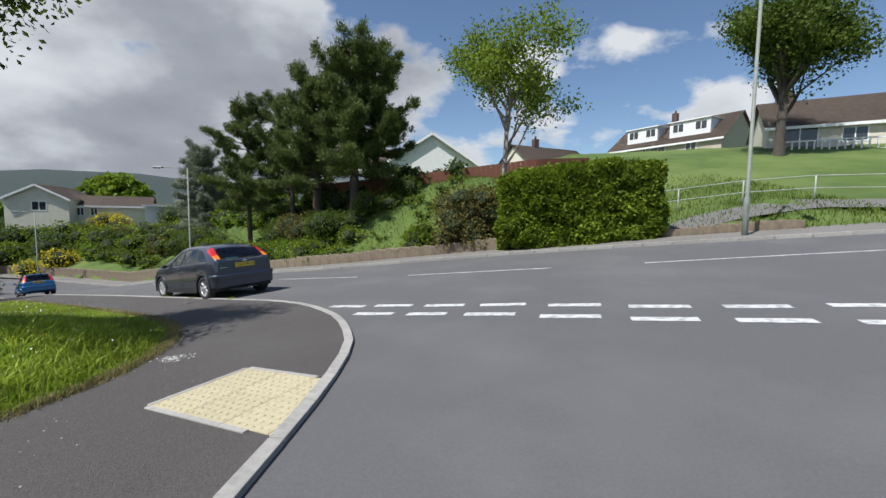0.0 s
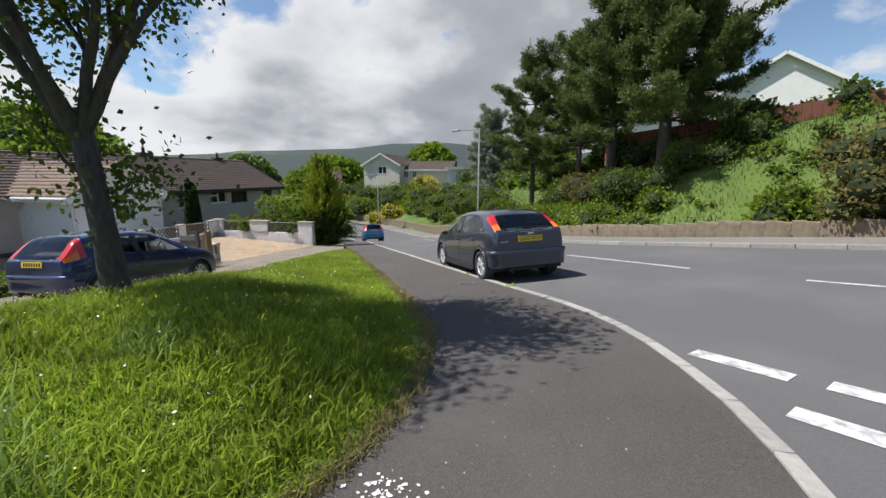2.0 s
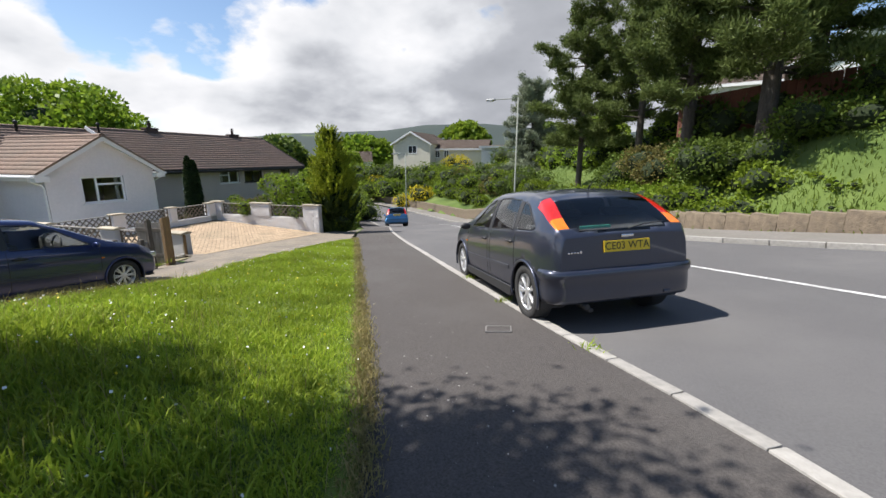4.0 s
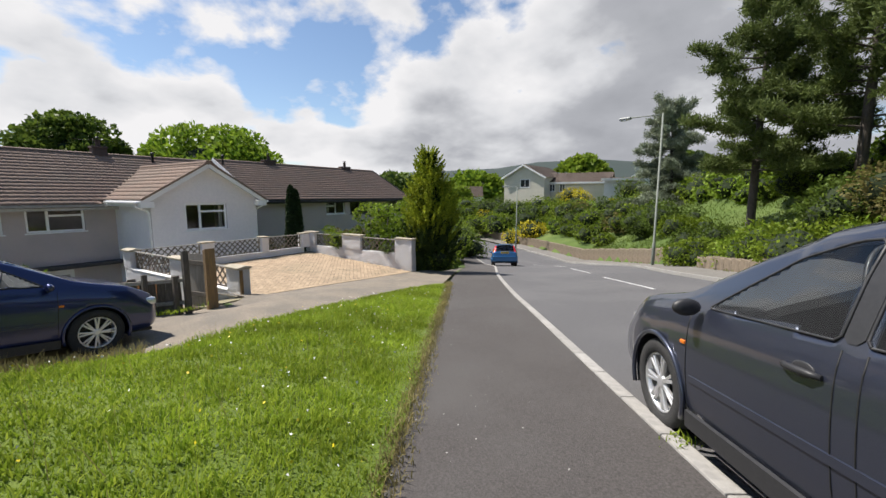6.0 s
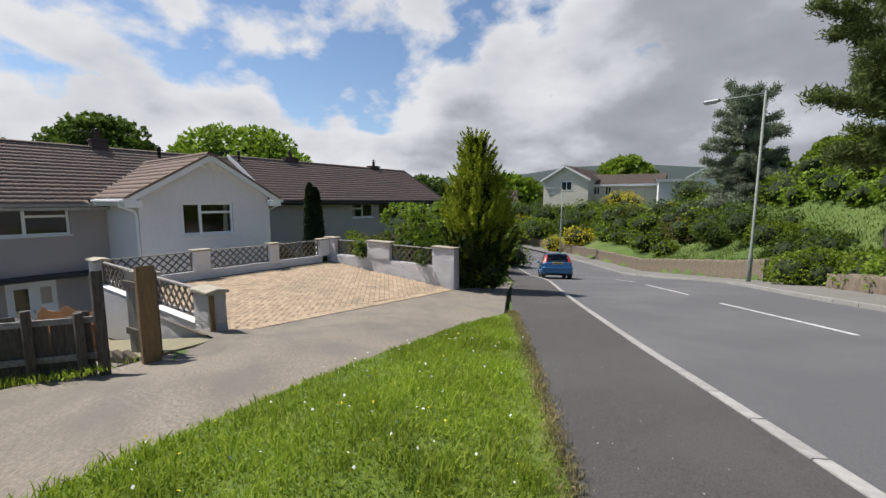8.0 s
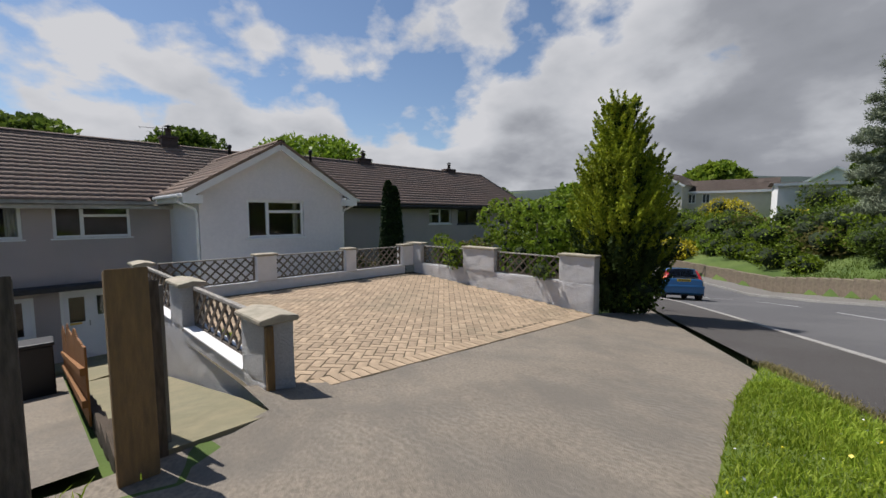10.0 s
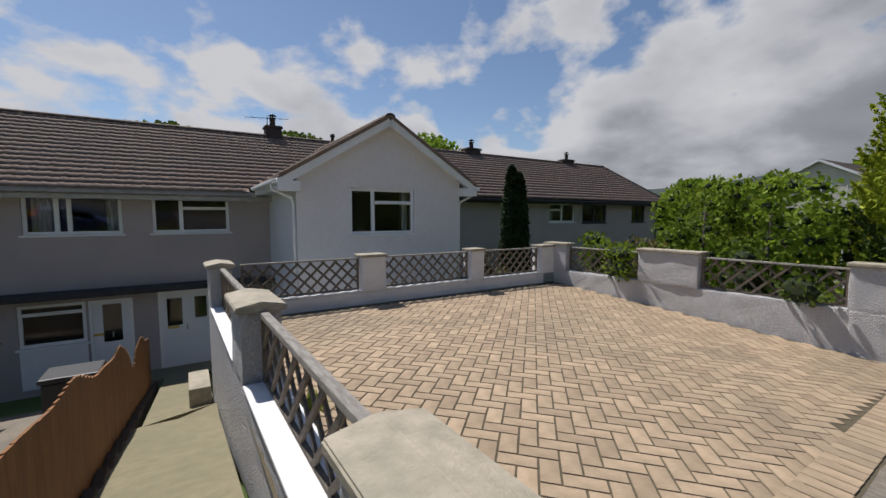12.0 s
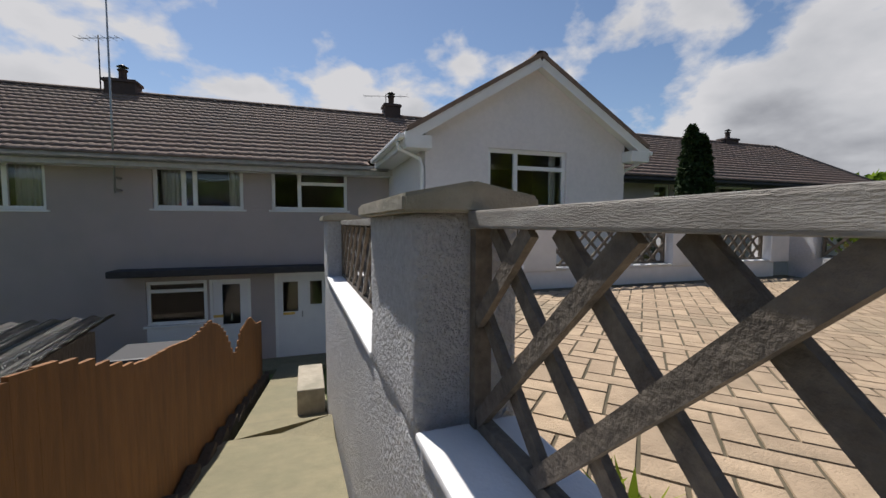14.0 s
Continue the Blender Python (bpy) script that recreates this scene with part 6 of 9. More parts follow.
# gardens down the road
row_of("long clipped hedge above the stone wall", [(-29.5 - 1.8 * i, 40.0 + 0.85 * i) for i in range(8)], 1.5, 1.2, LEAF_PRIVET, 0.13, 0.65, "hedge_bush", 10, 0.5)
for i, (x, y, k_, lf) in enumerate(((-40.5, 42.5, 1.4, LEAF_YELLOW), (-43.5, 42.0, 1.3, LEAF_YELLOW), (-36.5, 46.0, 2.2, LEAF_DARK), (-40.0, 47.0, 2.2, LEAF_PRIVET), (-33.5, 44.2, 1.8, LEAF_MID), (-30.5, 44.6, 1.9, LEAF_RUST), (-28.5, 42.3, 1.5, LEAF_RUST),
                                    (-45.5, 46.0, 2.3, LEAF_DARK), (-33.8, 48.5, 1.9, LEAF_YELLOW), (-31.0, 47.5, 1.8, LEAF_BRIGHT), (-48.5, 43.5, 2.2, LEAF_MID), (-52.0, 41.0, 2.6, LEAF_PRIVET), (-38.0, 44.0, 1.3, LEAF_BRIGHT), (-56.0, 40.0, 2.8, LEAF_DARK))):
    bush("rounded garden shrub on the hillside", x, y, gz(x, y) - 0.3, rand_blobs(7, k_ * 0.7, k_ * 0.7, k_ * 1.35, k_ * 0.7, 300 + i), lf, 0.16, 0.55, group="garden shrubs")
for i, (a_, b_, k_, lf) in enumerate(((1.5, 12.0, 1.5, LEAF_MID), (2.6, 12.8, 1.3, LEAF_PRIVET), (-1.0, 13.0, 1.3, LEAF_MID), (0.2, 15.5, 1.6, LEAF_DARK), (-1.2, 17.5, 1.6, LEAF_MID), (-1.5, 20.5, 1.9, LEAF_PRIVET), (-3.5, 25.0, 2.2, LEAF_DARK), (-8.0, 30.0, 2.6, LEAF_MID))):
    x, y = hw(a_, b_)
    bush("green garden shrub beyond the drive", x, y, gz(x, y) - 0.2, rand_blobs(7, k_ * 0.7, k_ * 0.7, k_ * 1.3, k_ * 0.66, 400 + i), lf, 0.11, 0.6, group="garden shrubs")

# trees behind the terrace and across the valley


def dome_tree(label, x, y, z, r, h, leaf, size, seed, dens=1.0):
    g = random.Random(seed)
    ob = thing("tree", label, "tree", pose(x, y, z))
    bm = bmesh.new()
    tube(bm, [(0, 0, -1), (0, 0, h * 0.35), (0.2, 0, h * 0.75)], [0.6, 0.45, 0.1], 8)
    part("trunk", bm, BARK, ob)
    pts, out = [], []
    for i in range(60 if dens < 2 else 110):
        d = Vector((g.gauss(0, 1), g.gauss(0, 1), abs(g.gauss(0, 0.9)) if dens < 2 else g.gauss(0.15, 0.8))).normalized() * (1 if dens < 2 else g.uniform(0.55, 1.0))
        c = np.array([d.x * r * 0.8, d.y * r * 0.8, h * 0.42 + d.z * h * 0.5])
        k = r * g.uniform(0.2, 0.34)
        q = in_ball(int(260 * dens), 0.6)
        pts.append(c + q * (k, k, k * 0.85))
        out.append(q)
    scatter_leaves("crown", np.concatenate(pts), size, leaf, ob, outward=np.concatenate(out))
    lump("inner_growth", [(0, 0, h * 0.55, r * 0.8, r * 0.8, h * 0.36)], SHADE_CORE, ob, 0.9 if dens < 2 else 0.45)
    return ob


broad_tree("large dark green broadleaf tree on the lawn", 24.5, 30.5, gz(24.5, 30.5), 11.5, 0.3, LEAF_DARK, 0.15, 21, seed=17, trunk=0.52, depth=4, spread=0.75, limb=0.22, tip_r=0.55, limbs=12, lift=0.1, drop=0.62)
dome_tree("broad domed bright green tree behind the terrace", -66.0, 12.0, -4.5, 9.2, 13.0, LEAF_BRIGHT, 0.42, 1)
dome_tree("dark green tree behind the roofs", -68.0, -1.5, -4.0, 6.0, 13.6, LEAF_DARK, 0.36, 2)
dome_tree("dark green tree behind the roofs", -52.0, -9.0, -6.0, 6.0, 13.0, LEAF_DARK, 0.32, 3)
for i in range(26):
    yaw_ = 38 + i * 2.6 + (i % 3)
    rr_ = 95 + 37 * ((i * 7) % 5)
    x, y = -10 - rr_ * math.sin(radians(yaw_)), 10 + rr_ * math.cos(radians(yaw_))
    dome_tree("round far tree in the valley", x, y, gz(x, y) - 1, 6 + (i % 4), 9 + (i * 5) % 5, (LEAF_MID, LEAF_DARK, LEAF_BRIGHT)[i % 3], 0.9, 20 + i, 0.22)

# shrubs and small trees crowding the slope round the hillside house
for i, (x, y, k_, lf) in enumerate(((-56.0, 48.3, 1.3, LEAF_YELLOW), (-59.0, 50.0, 2.2, LEAF_DARK), (-56.5, 53.5, 2.3, LEAF_DARK), (-52.0, 48.0, 2.2, LEAF_DARK), (-49.0, 49.0, 2.0, LEAF_PRIVET), (-46.5, 50.0, 2.0, LEAF_MID),
                                    (-43.5, 52.5, 2.3, LEAF_YELLOW), (-42.0, 48.0, 1.8, LEAF_PRIVET), (-38.0, 47.5, 1.9, LEAF_RUST), (-40.5, 51.0, 1.7, LEAF_BRIGHT), (-36.0, 49.5, 1.8, LEAF_MID), (-33.0, 47.5, 2.0, LEAF_DARK),
                                    (-30.2, 44.6, 2.0, LEAF_DARK), (-28.0, 42.3, 1.7, LEAF_PRIVET), (-25.0, 40.2, 1.7, LEAF_DARK), (-24.0, 44.5, 1.8, LEAF_MID), (-22.0, 46.5, 1.9, LEAF_PRIVET), (-61.0, 45.5, 2.4, LEAF_PRIVET), (-64.0, 50.0, 2.8, LEAF_MID),
                                    (-30.5, 50.0, 2.2, LEAF_MID), (-33.5, 53.0, 2.4, LEAF_PRIVET))):
    bush("dense rounded garden shrub on the slope below the house", x, y, gz(x, y) - 0.3, rand_blobs(8, k_ * 0.75, k_ * 0.75, k_ * 1.5, k_ * 0.62, 500 + i), lf, 0.15, 0.5, group="garden shrubs")
row_of("clipped hedge across the upper bank", [(-21.0 + 2.0 * i, 47.5 - 0.9 * i) for i in range(9)], 1.7, 1.3, LEAF_PRIVET, 0.15, 0.55, "hedge_bush", 12, 0.5)
for i, (x, y, k_) in enumerate(((-76.0, 54.0, 5.0), (-36.0, 66.0, 3.6), (-27.0, 64.0, 3.4), (-84.0, 70.0, 5.5))):
    dome_tree("round green garden tree behind the houses", x, y, gz(x, y) - 1, k_, k_ * 1.5, (LEAF_MID, LEAF_DARK, LEAF_PRIVET)[i % 3], 0.34, 70 + i, 0.6)

# ---------------------------------------------------------------- cars


def car_paint(name, base, second):
    return material(name, base, second, 300, 0.32, metal=0.55, coat=1.0, third=tuple(v * 0.85 for v in base), third_scale=0.7, third_amount=0.3)


TYRE = material("tyre rubber", (0.022, 0.022, 0.023), (0.035, 0.034, 0.033), 30, 0.85, 0.3, 90)
ALLOY = material("alloy wheel", (0.74, 0.74, 0.75), (0.64, 0.64, 0.64), 20, 0.35, metal=0.7)
TRIM_BLACK = material("black car trim", (0.02, 0.02, 0.022), (0.03, 0.03, 0.032), 40, 0.5)
SEAT = material("dark seat cloth", (0.04, 0.042, 0.048), (0.03, 0.03, 0.035), 30, 0.9)
CAR_GLASS = glass_material("tinted car glass", (0.48, 0.54, 0.53))
RED_LENS = material("red lamp lens", (0.55, 0.02, 0.012), (0.42, 0.015, 0.01), 30, 0.12, coat=1.0)
AMBER_LENS = material("amber lamp lens", (0.85, 0.22, 0.01), (0.7, 0.16, 0.01), 30, 0.12, coat=1.0)
CLEAR_LENS = material("clear lamp lens", (0.7, 0.7, 0.72), (0.5, 0.5, 0.52), 30, 0.08, metal=0.4, coat=1.0)
PLATE_Y = material("yellow number plate", (0.72, 0.50, 0.02), (0.66, 0.45, 0.02), 6, 0.4)
INK = material("black ink", (0.01, 0.01, 0.01), rough=0.6)
STICKER = material("green sticker", (0.1, 0.45, 0.36), (0.08, 0.38, 0.3), 9, 0.5)
BADGE = material("chrome badge", (0.75, 0.75, 0.76), rough=0.15, metal=1.0)


def letters(text, size, mat, parent, m, depth=0.001, label=""):
    cu = bpy.data.curves.new("lettering", "FONT")
    cu.body, cu.size, cu.align_x, cu.align_y, cu.extrude = text, size, "CENTER", "CENTER", depth
    tmp = bpy.data.objects.new("lettering", cu)
    me = bpy.data.meshes.new_from_object(tmp)
    bpy.data.objects.remove(tmp)
    me.materials.clear()
    me.materials.append(mat)
    ob = new("lettering", me)
    ob.parent, ob.matrix_basis = parent, m
    return tagged(ob, label)


def wheel(parent, x, y, r, side, spokes, w=0.2):
    """A tyre and its rim; side is +1 where the outer face looks to +y."""
    ob = part("wheel", boxes((-0.05, 0.05, -0.05, 0.05, -0.05, 0.05)), METAL_DARK, parent)
    ob.matrix_basis = pose(x, y, r, 90 if side < 0 else -90, 0, 0)
    rim = r * 0.67
    bm = bmesh.new()
    prof = [(rim, -w / 2), (r * 0.93, -w / 2), (r * 0.985, -w / 2 + 0.02), (r, -w / 2 + 0.045), (r, w / 2 - 0.045), (r * 0.985, w / 2 - 0.02), (r * 0.93, w / 2), (rim * 1.04, w / 2), (rim, w / 2 - 0.02), (rim, -w / 2)]
    n = 36
    rings = [[bm.verts.new((q * math.cos(2 * math.pi * k_ / n), q * math.sin(2 * math.pi * k_ / n), z)) for k_ in range(n)] for q, z in prof]
    for a_, b_ in zip(rings, rings[1:]):
        for k_ in range(n):
            f_ = bm.faces.new((a_[k_], a_[(k_ + 1) % n], b_[(k_ + 1) % n], b_[k_]))
            f_.smooth = True
    part("tyre", bm, TYRE, ob)
    bm = bmesh.new()
    prof = [(rim, -w / 2 + 0.02), (rim, w / 2 - 0.012), (rim * 0.93, w / 2 - 0.02), (rim * 0.9, w / 2 - 0.05), (rim * 0.9, -w / 2 + 0.03)]
    rings = [[bm.verts.new((q * math.cos(2 * math.pi * k_ / n), q * math.sin(2 * math.pi * k_ / n), z)) for k_ in range(n)] for q, z in prof]
    for a_, b_ in zip(rings, rings[1:]):
        for k_ in range(n):
            f_ = bm.faces.new((a_[k_], a_[(k_ + 1) % n], b_[(k_ + 1) % n], b_[k_]))
            f_.smooth = True
    for s in range(spokes):
        a_ = 2 * math.pi * s / spokes
        for da in (-0.11, 0.11):
            p = Vector((math.cos(a_ + da * 0.6) * rim * 0.16, math.sin(a_ + da * 0.6) * rim * 0.16, w / 2 - 0.035))
            q = Vector((math.cos(a_ + da) * rim * 0.93, math.sin(a_ + da) * rim * 0.93, w / 2 - 0.03))
            bar(bm, p, q, 0.022, 0.026, (0, 0, 1), 0.005)
    lathe(bm, [(rim * 0.28, w / 2 - 0.06), (rim * 0.27, w / 2 - 0.025), (rim * 0.12, w / 2 - 0.018)], 16)
    part("rim", bm, ALLOY, ob)
    bm = bmesh.new()
    lathe(bm, [(rim * 0.88, -0.03), (rim * 0.88, 0.0)], 24)
    part("brake_disc", bm, METAL_DARK, ob)
    return ob


def car(label, m, L, Wd, H, wb, rear_over, paint, top, belt, glass_x, spokes=6, wheel_r=0.31, lamps="pillar", plate="", name="car", detail=True, panes=(), lamp=None, posts=()):
    """A hatchback. panes and posts: outlines of side glass and black window posts as (x, z); lamp: from and to along the rear edge. top and belt: (x, z) outlines; x from the middle of the wheelbase, forwards positive. glass_x: side window spans."""
    ob = thing(name, label, "car", m)
    x_rear, x_front = -wb / 2 - rear_over, -wb / 2 - rear_over + L
    ra, fa = -wb / 2, wb / 2
    xs = list(np.arange(x_rear, x_front + 0.001, 0.02 if panes else 0.04))
    if xs[-1] < x_front - 0.005:
        xs.append(x_front)
    xs = np.array(xs)
    tx, tz = zip(*top)
    bx, bz = zip(*belt)
    zt, zb = np.interp(xs, tx, tz), np.interp(xs, bx, bz)
    for _ in range(8 if panes else 2):
        zt[1:-1] = (zt[:-2] + 2 * zt[1:-1] + zt[2:]) / 4
    zb = np.minimum(zb, zt - 0.03)
    u = (xs - x_rear) / L
    hw_ = Wd / 2 * (1 - 0.16 * np.clip((u - 0.82) / 0.18, 0, 1) ** 2 - 0.10 * np.clip((0.12 - u) / 0.12, 0, 1) ** 2)
    nose = 1 - 0.2 * np.clip((u - 0.96) / 0.04, 0, 1) ** 2 - 0.05 * np.clip((0.03 - u) / 0.03, 0, 1) ** 2
    hw_ = hw_ * nose
    cabin = np.clip((zt - zb) / 0.45, 0, 1)
    zs = np.interp(u, [0, 0.05, 0.15, 0.85, 0.96, 1], [0.33, 0.25, 0.19, 0.19, 0.22, 0.28])
    rows_ = []
    for i, x in enumerate(xs):
        w, t, b, c, s = hw_[i], zt[i], zb[i], cabin[i], zs[i]
        wr = w * (0.93 - 0.21 * c)
        pts_ = [(0, s), (w * 0.88, s), (w * 0.975, s + 0.05), (w, s + (b - s) * 0.4), (w * 1.0, s + (b - s) * 0.62), (w * 0.985, s + (b - s) * 0.86), (w * 0.95, b),
                (w * 0.95 + (wr - w * 0.95) * 0.5, b + (t - b) * 0.52), (wr, b + (t - b) * 0.9), (wr * 0.86, b + (t - b) * 0.98), (wr * 0.45, t + 0.012), (0, t + 0.016)]
        if panes:
            dense = []
            for k_, (p_, q_) in enumerate(zip(pts_, pts_[1:])):
                m_ = 9 if k_ in (6, 7) else 3
                dense += [(p_[0] + (q_[0] - p_[0]) * j_ / m_, p_[1] + (q_[1] - p_[1]) * j_ / m_) for j_ in range(m_)]
            sect = np.array(dense + [pts_[-1]])
            for _ in range(2):
                sect[1:-1] = (sect[:-2] + 2 * sect[1:-1] + sect[2:]) / 4
            pts_ = [tuple(p_) for p_ in sect]
        rows_.append(pts_)
    band_of = [k_ for k_ in range(11) for _ in range(9 if k_ in (6, 7) else 3)] if panes else list(range(11))
    nr = len(rows_[0])

    def skin(x, z):
        """Half width of the body at a place on its side."""
        i = min(max(np.searchsorted(xs, x) - 1, 0), len(xs) - 2)
        t_ = min(max((x - xs[i]) / (xs[i + 1] - xs[i]), 0), 1)
        out_ = 0
        for j, w_ in ((i, 1 - t_), (i + 1, t_)):
            r_ = [p_ for p_, k_ in zip(rows_[j], band_of) if k_ <= 8]
            out_ += w_ * float(np.interp(z, [p_[1] for p_ in r_], [p_[0] for p_ in r_]))
        return out_

    def within(poly, x, z, keep=1.0):
        mx, mz = sum(p_[0] for p_ in poly) / len(poly), sum(p_[1] for p_ in poly) / len(poly)
        x, z = mx + (x - mx) / keep, mz + (z - mz) / keep
        hit_, j = False, len(poly) - 1
        for i in range(len(poly)):
            (xi, zi), (xj, zj) = poly[i], poly[j]
            if (zi > z) != (zj > z) and x < (xj - xi) * (z - zi) / (zj - zi) + xi:
                hit_ = not hit_
            j = i
        return hit_

    def round_off(poly):
        out_ = []
        for i, p_ in enumerate(poly):
            for q_ in (poly[i - 1], poly[(i + 1) % len(poly)]):
                t_ = min(0.3, 0.022 / math.hypot(q_[0] - p_[0], q_[1] - p_[1]))
                out_.append((p_[0] + (q_[0] - p_[0]) * t_, p_[1] + (q_[1] - p_[1]) * t_))
        return out_

    def side_panel(nm, poly, side, proud, mat, label_="", rim=None):
        """A panel that follows the body's side inside an outline, with an optional rubber rim."""
        poly = round_off(poly)
        bm = bmesh.new()
        bm.faces.new([bm.verts.new((x, 0, z)) for x, z in poly])
        for axis in (0, 2):
            v_ = min(p_[axis // 2] for p_ in poly) + 0.05
            while v_ < max(p_[axis // 2] for p_ in poly):
                co, no = Vector((0, 0, 0)), Vector((0, 0, 0))
                co[axis], no[axis] = v_, 1
                bmesh.ops.bisect_plane(bm, geom=bm.verts[:] + bm.edges[:] + bm.faces[:], plane_co=co, plane_no=no)
                v_ += 0.05
        for v_ in bm.verts:
            v_.co.y = side * (skin(v_.co.x, v_.co.z) + proud)
        for f_ in bm.faces:
            f_.smooth = True
            f_.normal_update()
            if f_.normal.y * side < 0:
                f_.normal_flip()
        pn = part(nm, bm, mat, ob, label_)
        if rim:
            bm = bmesh.new()
            loop = []
            for p_, q_ in zip(poly, poly[1:] + poly[:1]):
                n_ = max(1, int(math.hypot(q_[0] - p_[0], q_[1] - p_[1]) / 0.06))
                loop += [(p_[0] + (q_[0] - p_[0]) * k_ / n_, p_[1] + (q_[1] - p_[1]) * k_ / n_) for k_ in range(n_)]
            tube(bm, [(x, side * (skin(x, z) + proud), z) for x, z in loop + loop[:2]], [rim] * (len(loop) + 2), 6)
            part("window_seal", bm, TRIM_BLACK, pn)
        return pn
    groups = {"body": [], "windscreen": [], "rear_window": [], "tail_l": [], "tail_r": [], "amber_l": [], "amber_r": [], "pillar": []}
    for gi in range(len(glass_x)):
        groups[f"win{gi}l"], groups[f"win{gi}r"] = [], []
    bm_v = []
    for i, x in enumerate(xs):
        half = rows_[i]
        ring = [(x, -y, z) for y, z in half] + [(x, y, z) for y, z in half[-2:0:-1]]
        bm_v.append(ring)
    nring = len(bm_v[0])
    slope = np.gradient(zt, xs)
    arch_r = wheel_r + 0.045

    def kind_of(i, k_):
        at_ = k_ if k_ < nr - 1 else nring - 1 - k_
        kk = band_of[at_]
        side_ = "r" if k_ < nr - 1 else "l"
        xm = (xs[i] + xs[i + 1]) / 2
        ym, zm = (rows_[i][at_][0] + rows_[i][at_ + 1][0]) / 2, (rows_[i][at_][1] + rows_[i][at_ + 1][1]) / 2
        for ax in (ra, fa):
            if 1 <= kk <= 5 and math.hypot(xm - ax, zm - wheel_r) < arch_r:
                return None
        if panes:
            if 5 <= kk <= 8 and any(within(p_, xm, zm, 0.95) for p_ in panes):
                return None
        elif kk in (6, 7):
            for gi, (g0, g1) in enumerate(glass_x):
                if g0 <= xm <= g1 and zt[i] - zb[i] > 0.16:
                    return f"win{gi}{side_}"
        if kk >= 8 and slope[i] < -0.3 and zt[i] > zb[i] + 0.02 and 0 < xm < x_front - 0.55:
            return "windscreen"
        if kk >= 9 and slope[i] > 0.5 and xm < 0 and zm > zb[i] + 0.05:
            return "rear_window"
        if lamp and x_rear + lamp[0] < xm < x_rear + lamp[1] and kk in (7, 8):
            share_ = (xm - x_rear - lamp[0]) / (lamp[1] - lamp[0])
            if kk == 8 or at_ - band_of.index(7) >= 4:
                return ("amber_" if share_ < 0.3 else "tail_") + side_
        if lamps == "pillar" and not lamp and kk in (6, 7, 8) and xm < x_rear + 0.42 and zt[i] > zb[i] + 0.06:
            return ("amber_" if kk == 6 and xm < x_rear + 0.3 else "tail_") + side_
        if not panes and kk in (6, 7) and glass_x[0][0] - 0.05 < xm < glass_x[-1][1] + 0.03 and zt[i] - zb[i] > 0.16:
            return "pillar"
        return "body"

    for i in range(len(xs) - 1):
        for k_ in range(nring):
            g_k = kind_of(i, k_)
            if g_k:
                j = (k_ + 1) % nring
                groups[g_k].append((i * nring + k_, i * nring + j, (i + 1) * nring + j, (i + 1) * nring + k_))
    verts = np.array([p for r_ in bm_v for p in r_])

    def patch(nm, faces, mat, parent, label_="", smooth=True):
        if not faces:
            return None
        bm = bmesh.new()
        ids = sorted({v_ for f_ in faces for v_ in f_})
        mp = {v_: bm.verts.new(verts[v_]) for v_ in ids}
        for f_ in faces:
            try:
                q_ = bm.faces.new([mp[v_] for v_ in f_])
                q_.smooth = smooth
            except ValueError:
                pass
        if nm == "body":
            for lo in (0, len(xs) - 1):
                q_ = [mp[lo * nring + k_] for k_ in range(nring) if lo * nring + k_ in mp]
                bm.faces.new(q_ if lo else q_[::-1])
            for e in bm.edges:
                if e.is_boundary:
                    for v_ in e.verts:
                        for ax in (ra, fa):
                            dx, dz = v_.co.x - ax, v_.co.z - wheel_r
                            dd = math.hypot(dx, dz)
                            if abs(dd - arch_r) < 0.09 and v_.co.z < 0.85:
                                v_.co.x, v_.co.z = ax + dx / dd * arch_r, max(wheel_r + dz / dd * arch_r, 0.16)
        bmesh.ops.remove_doubles(bm, verts=bm.verts[:], dist=0.0008)
        bmesh.ops.recalc_face_normals(bm, faces=bm.faces[:])
        return part(nm, bm, mat, parent, label_)

    body = patch("body", groups["body"], paint, ob)
    mod = body.modifiers.new("thickness", "SOLIDIFY")
    mod.thickness, mod.offset = 0.012, -1
    for key, nm in (("windscreen", "windscreen"), ("rear_window", "rear_window")):
        gl = patch(nm, groups[key], CAR_GLASS, ob)
        if gl:
            gl.visible_shadow = False
    for gi in range(len(glass_x)):
        for s_ in "lr":
            gl = patch("side_window", groups[f"win{gi}{s_}"], CAR_GLASS, ob)
            if gl:
                gl.visible_shadow = False
    if lamps == "pillar" or lamp:
        for s_ in "lr":
            patch("tail_lamp", groups["tail_" + s_], RED_LENS, ob, "red tail lamp in the rear pillar")
            patch("indicator_lamp", groups["amber_" + s_], AMBER_LENS, ob, "amber rear indicator")
    for s_ in (-1, 1):
        for p_ in panes:
            side_panel("side_window", p_, s_, 0.003, CAR_GLASS, rim=0.0065).visible_shadow = False
        for p_ in posts:
            side_panel("window_pillar", p_, s_, 0.0045, TRIM_BLACK)
    if not panes:
        for k_ in range(nring):
            strip = [f_ for f_ in groups["pillar"] if f_[0] % nring == k_]
            while strip:
                run = [strip.pop(0)]
                while strip and strip[0][0] == run[-1][0] + nring:
                    run.append(strip.pop(0))
                patch("window_pillar", run, TRIM_BLACK, ob)
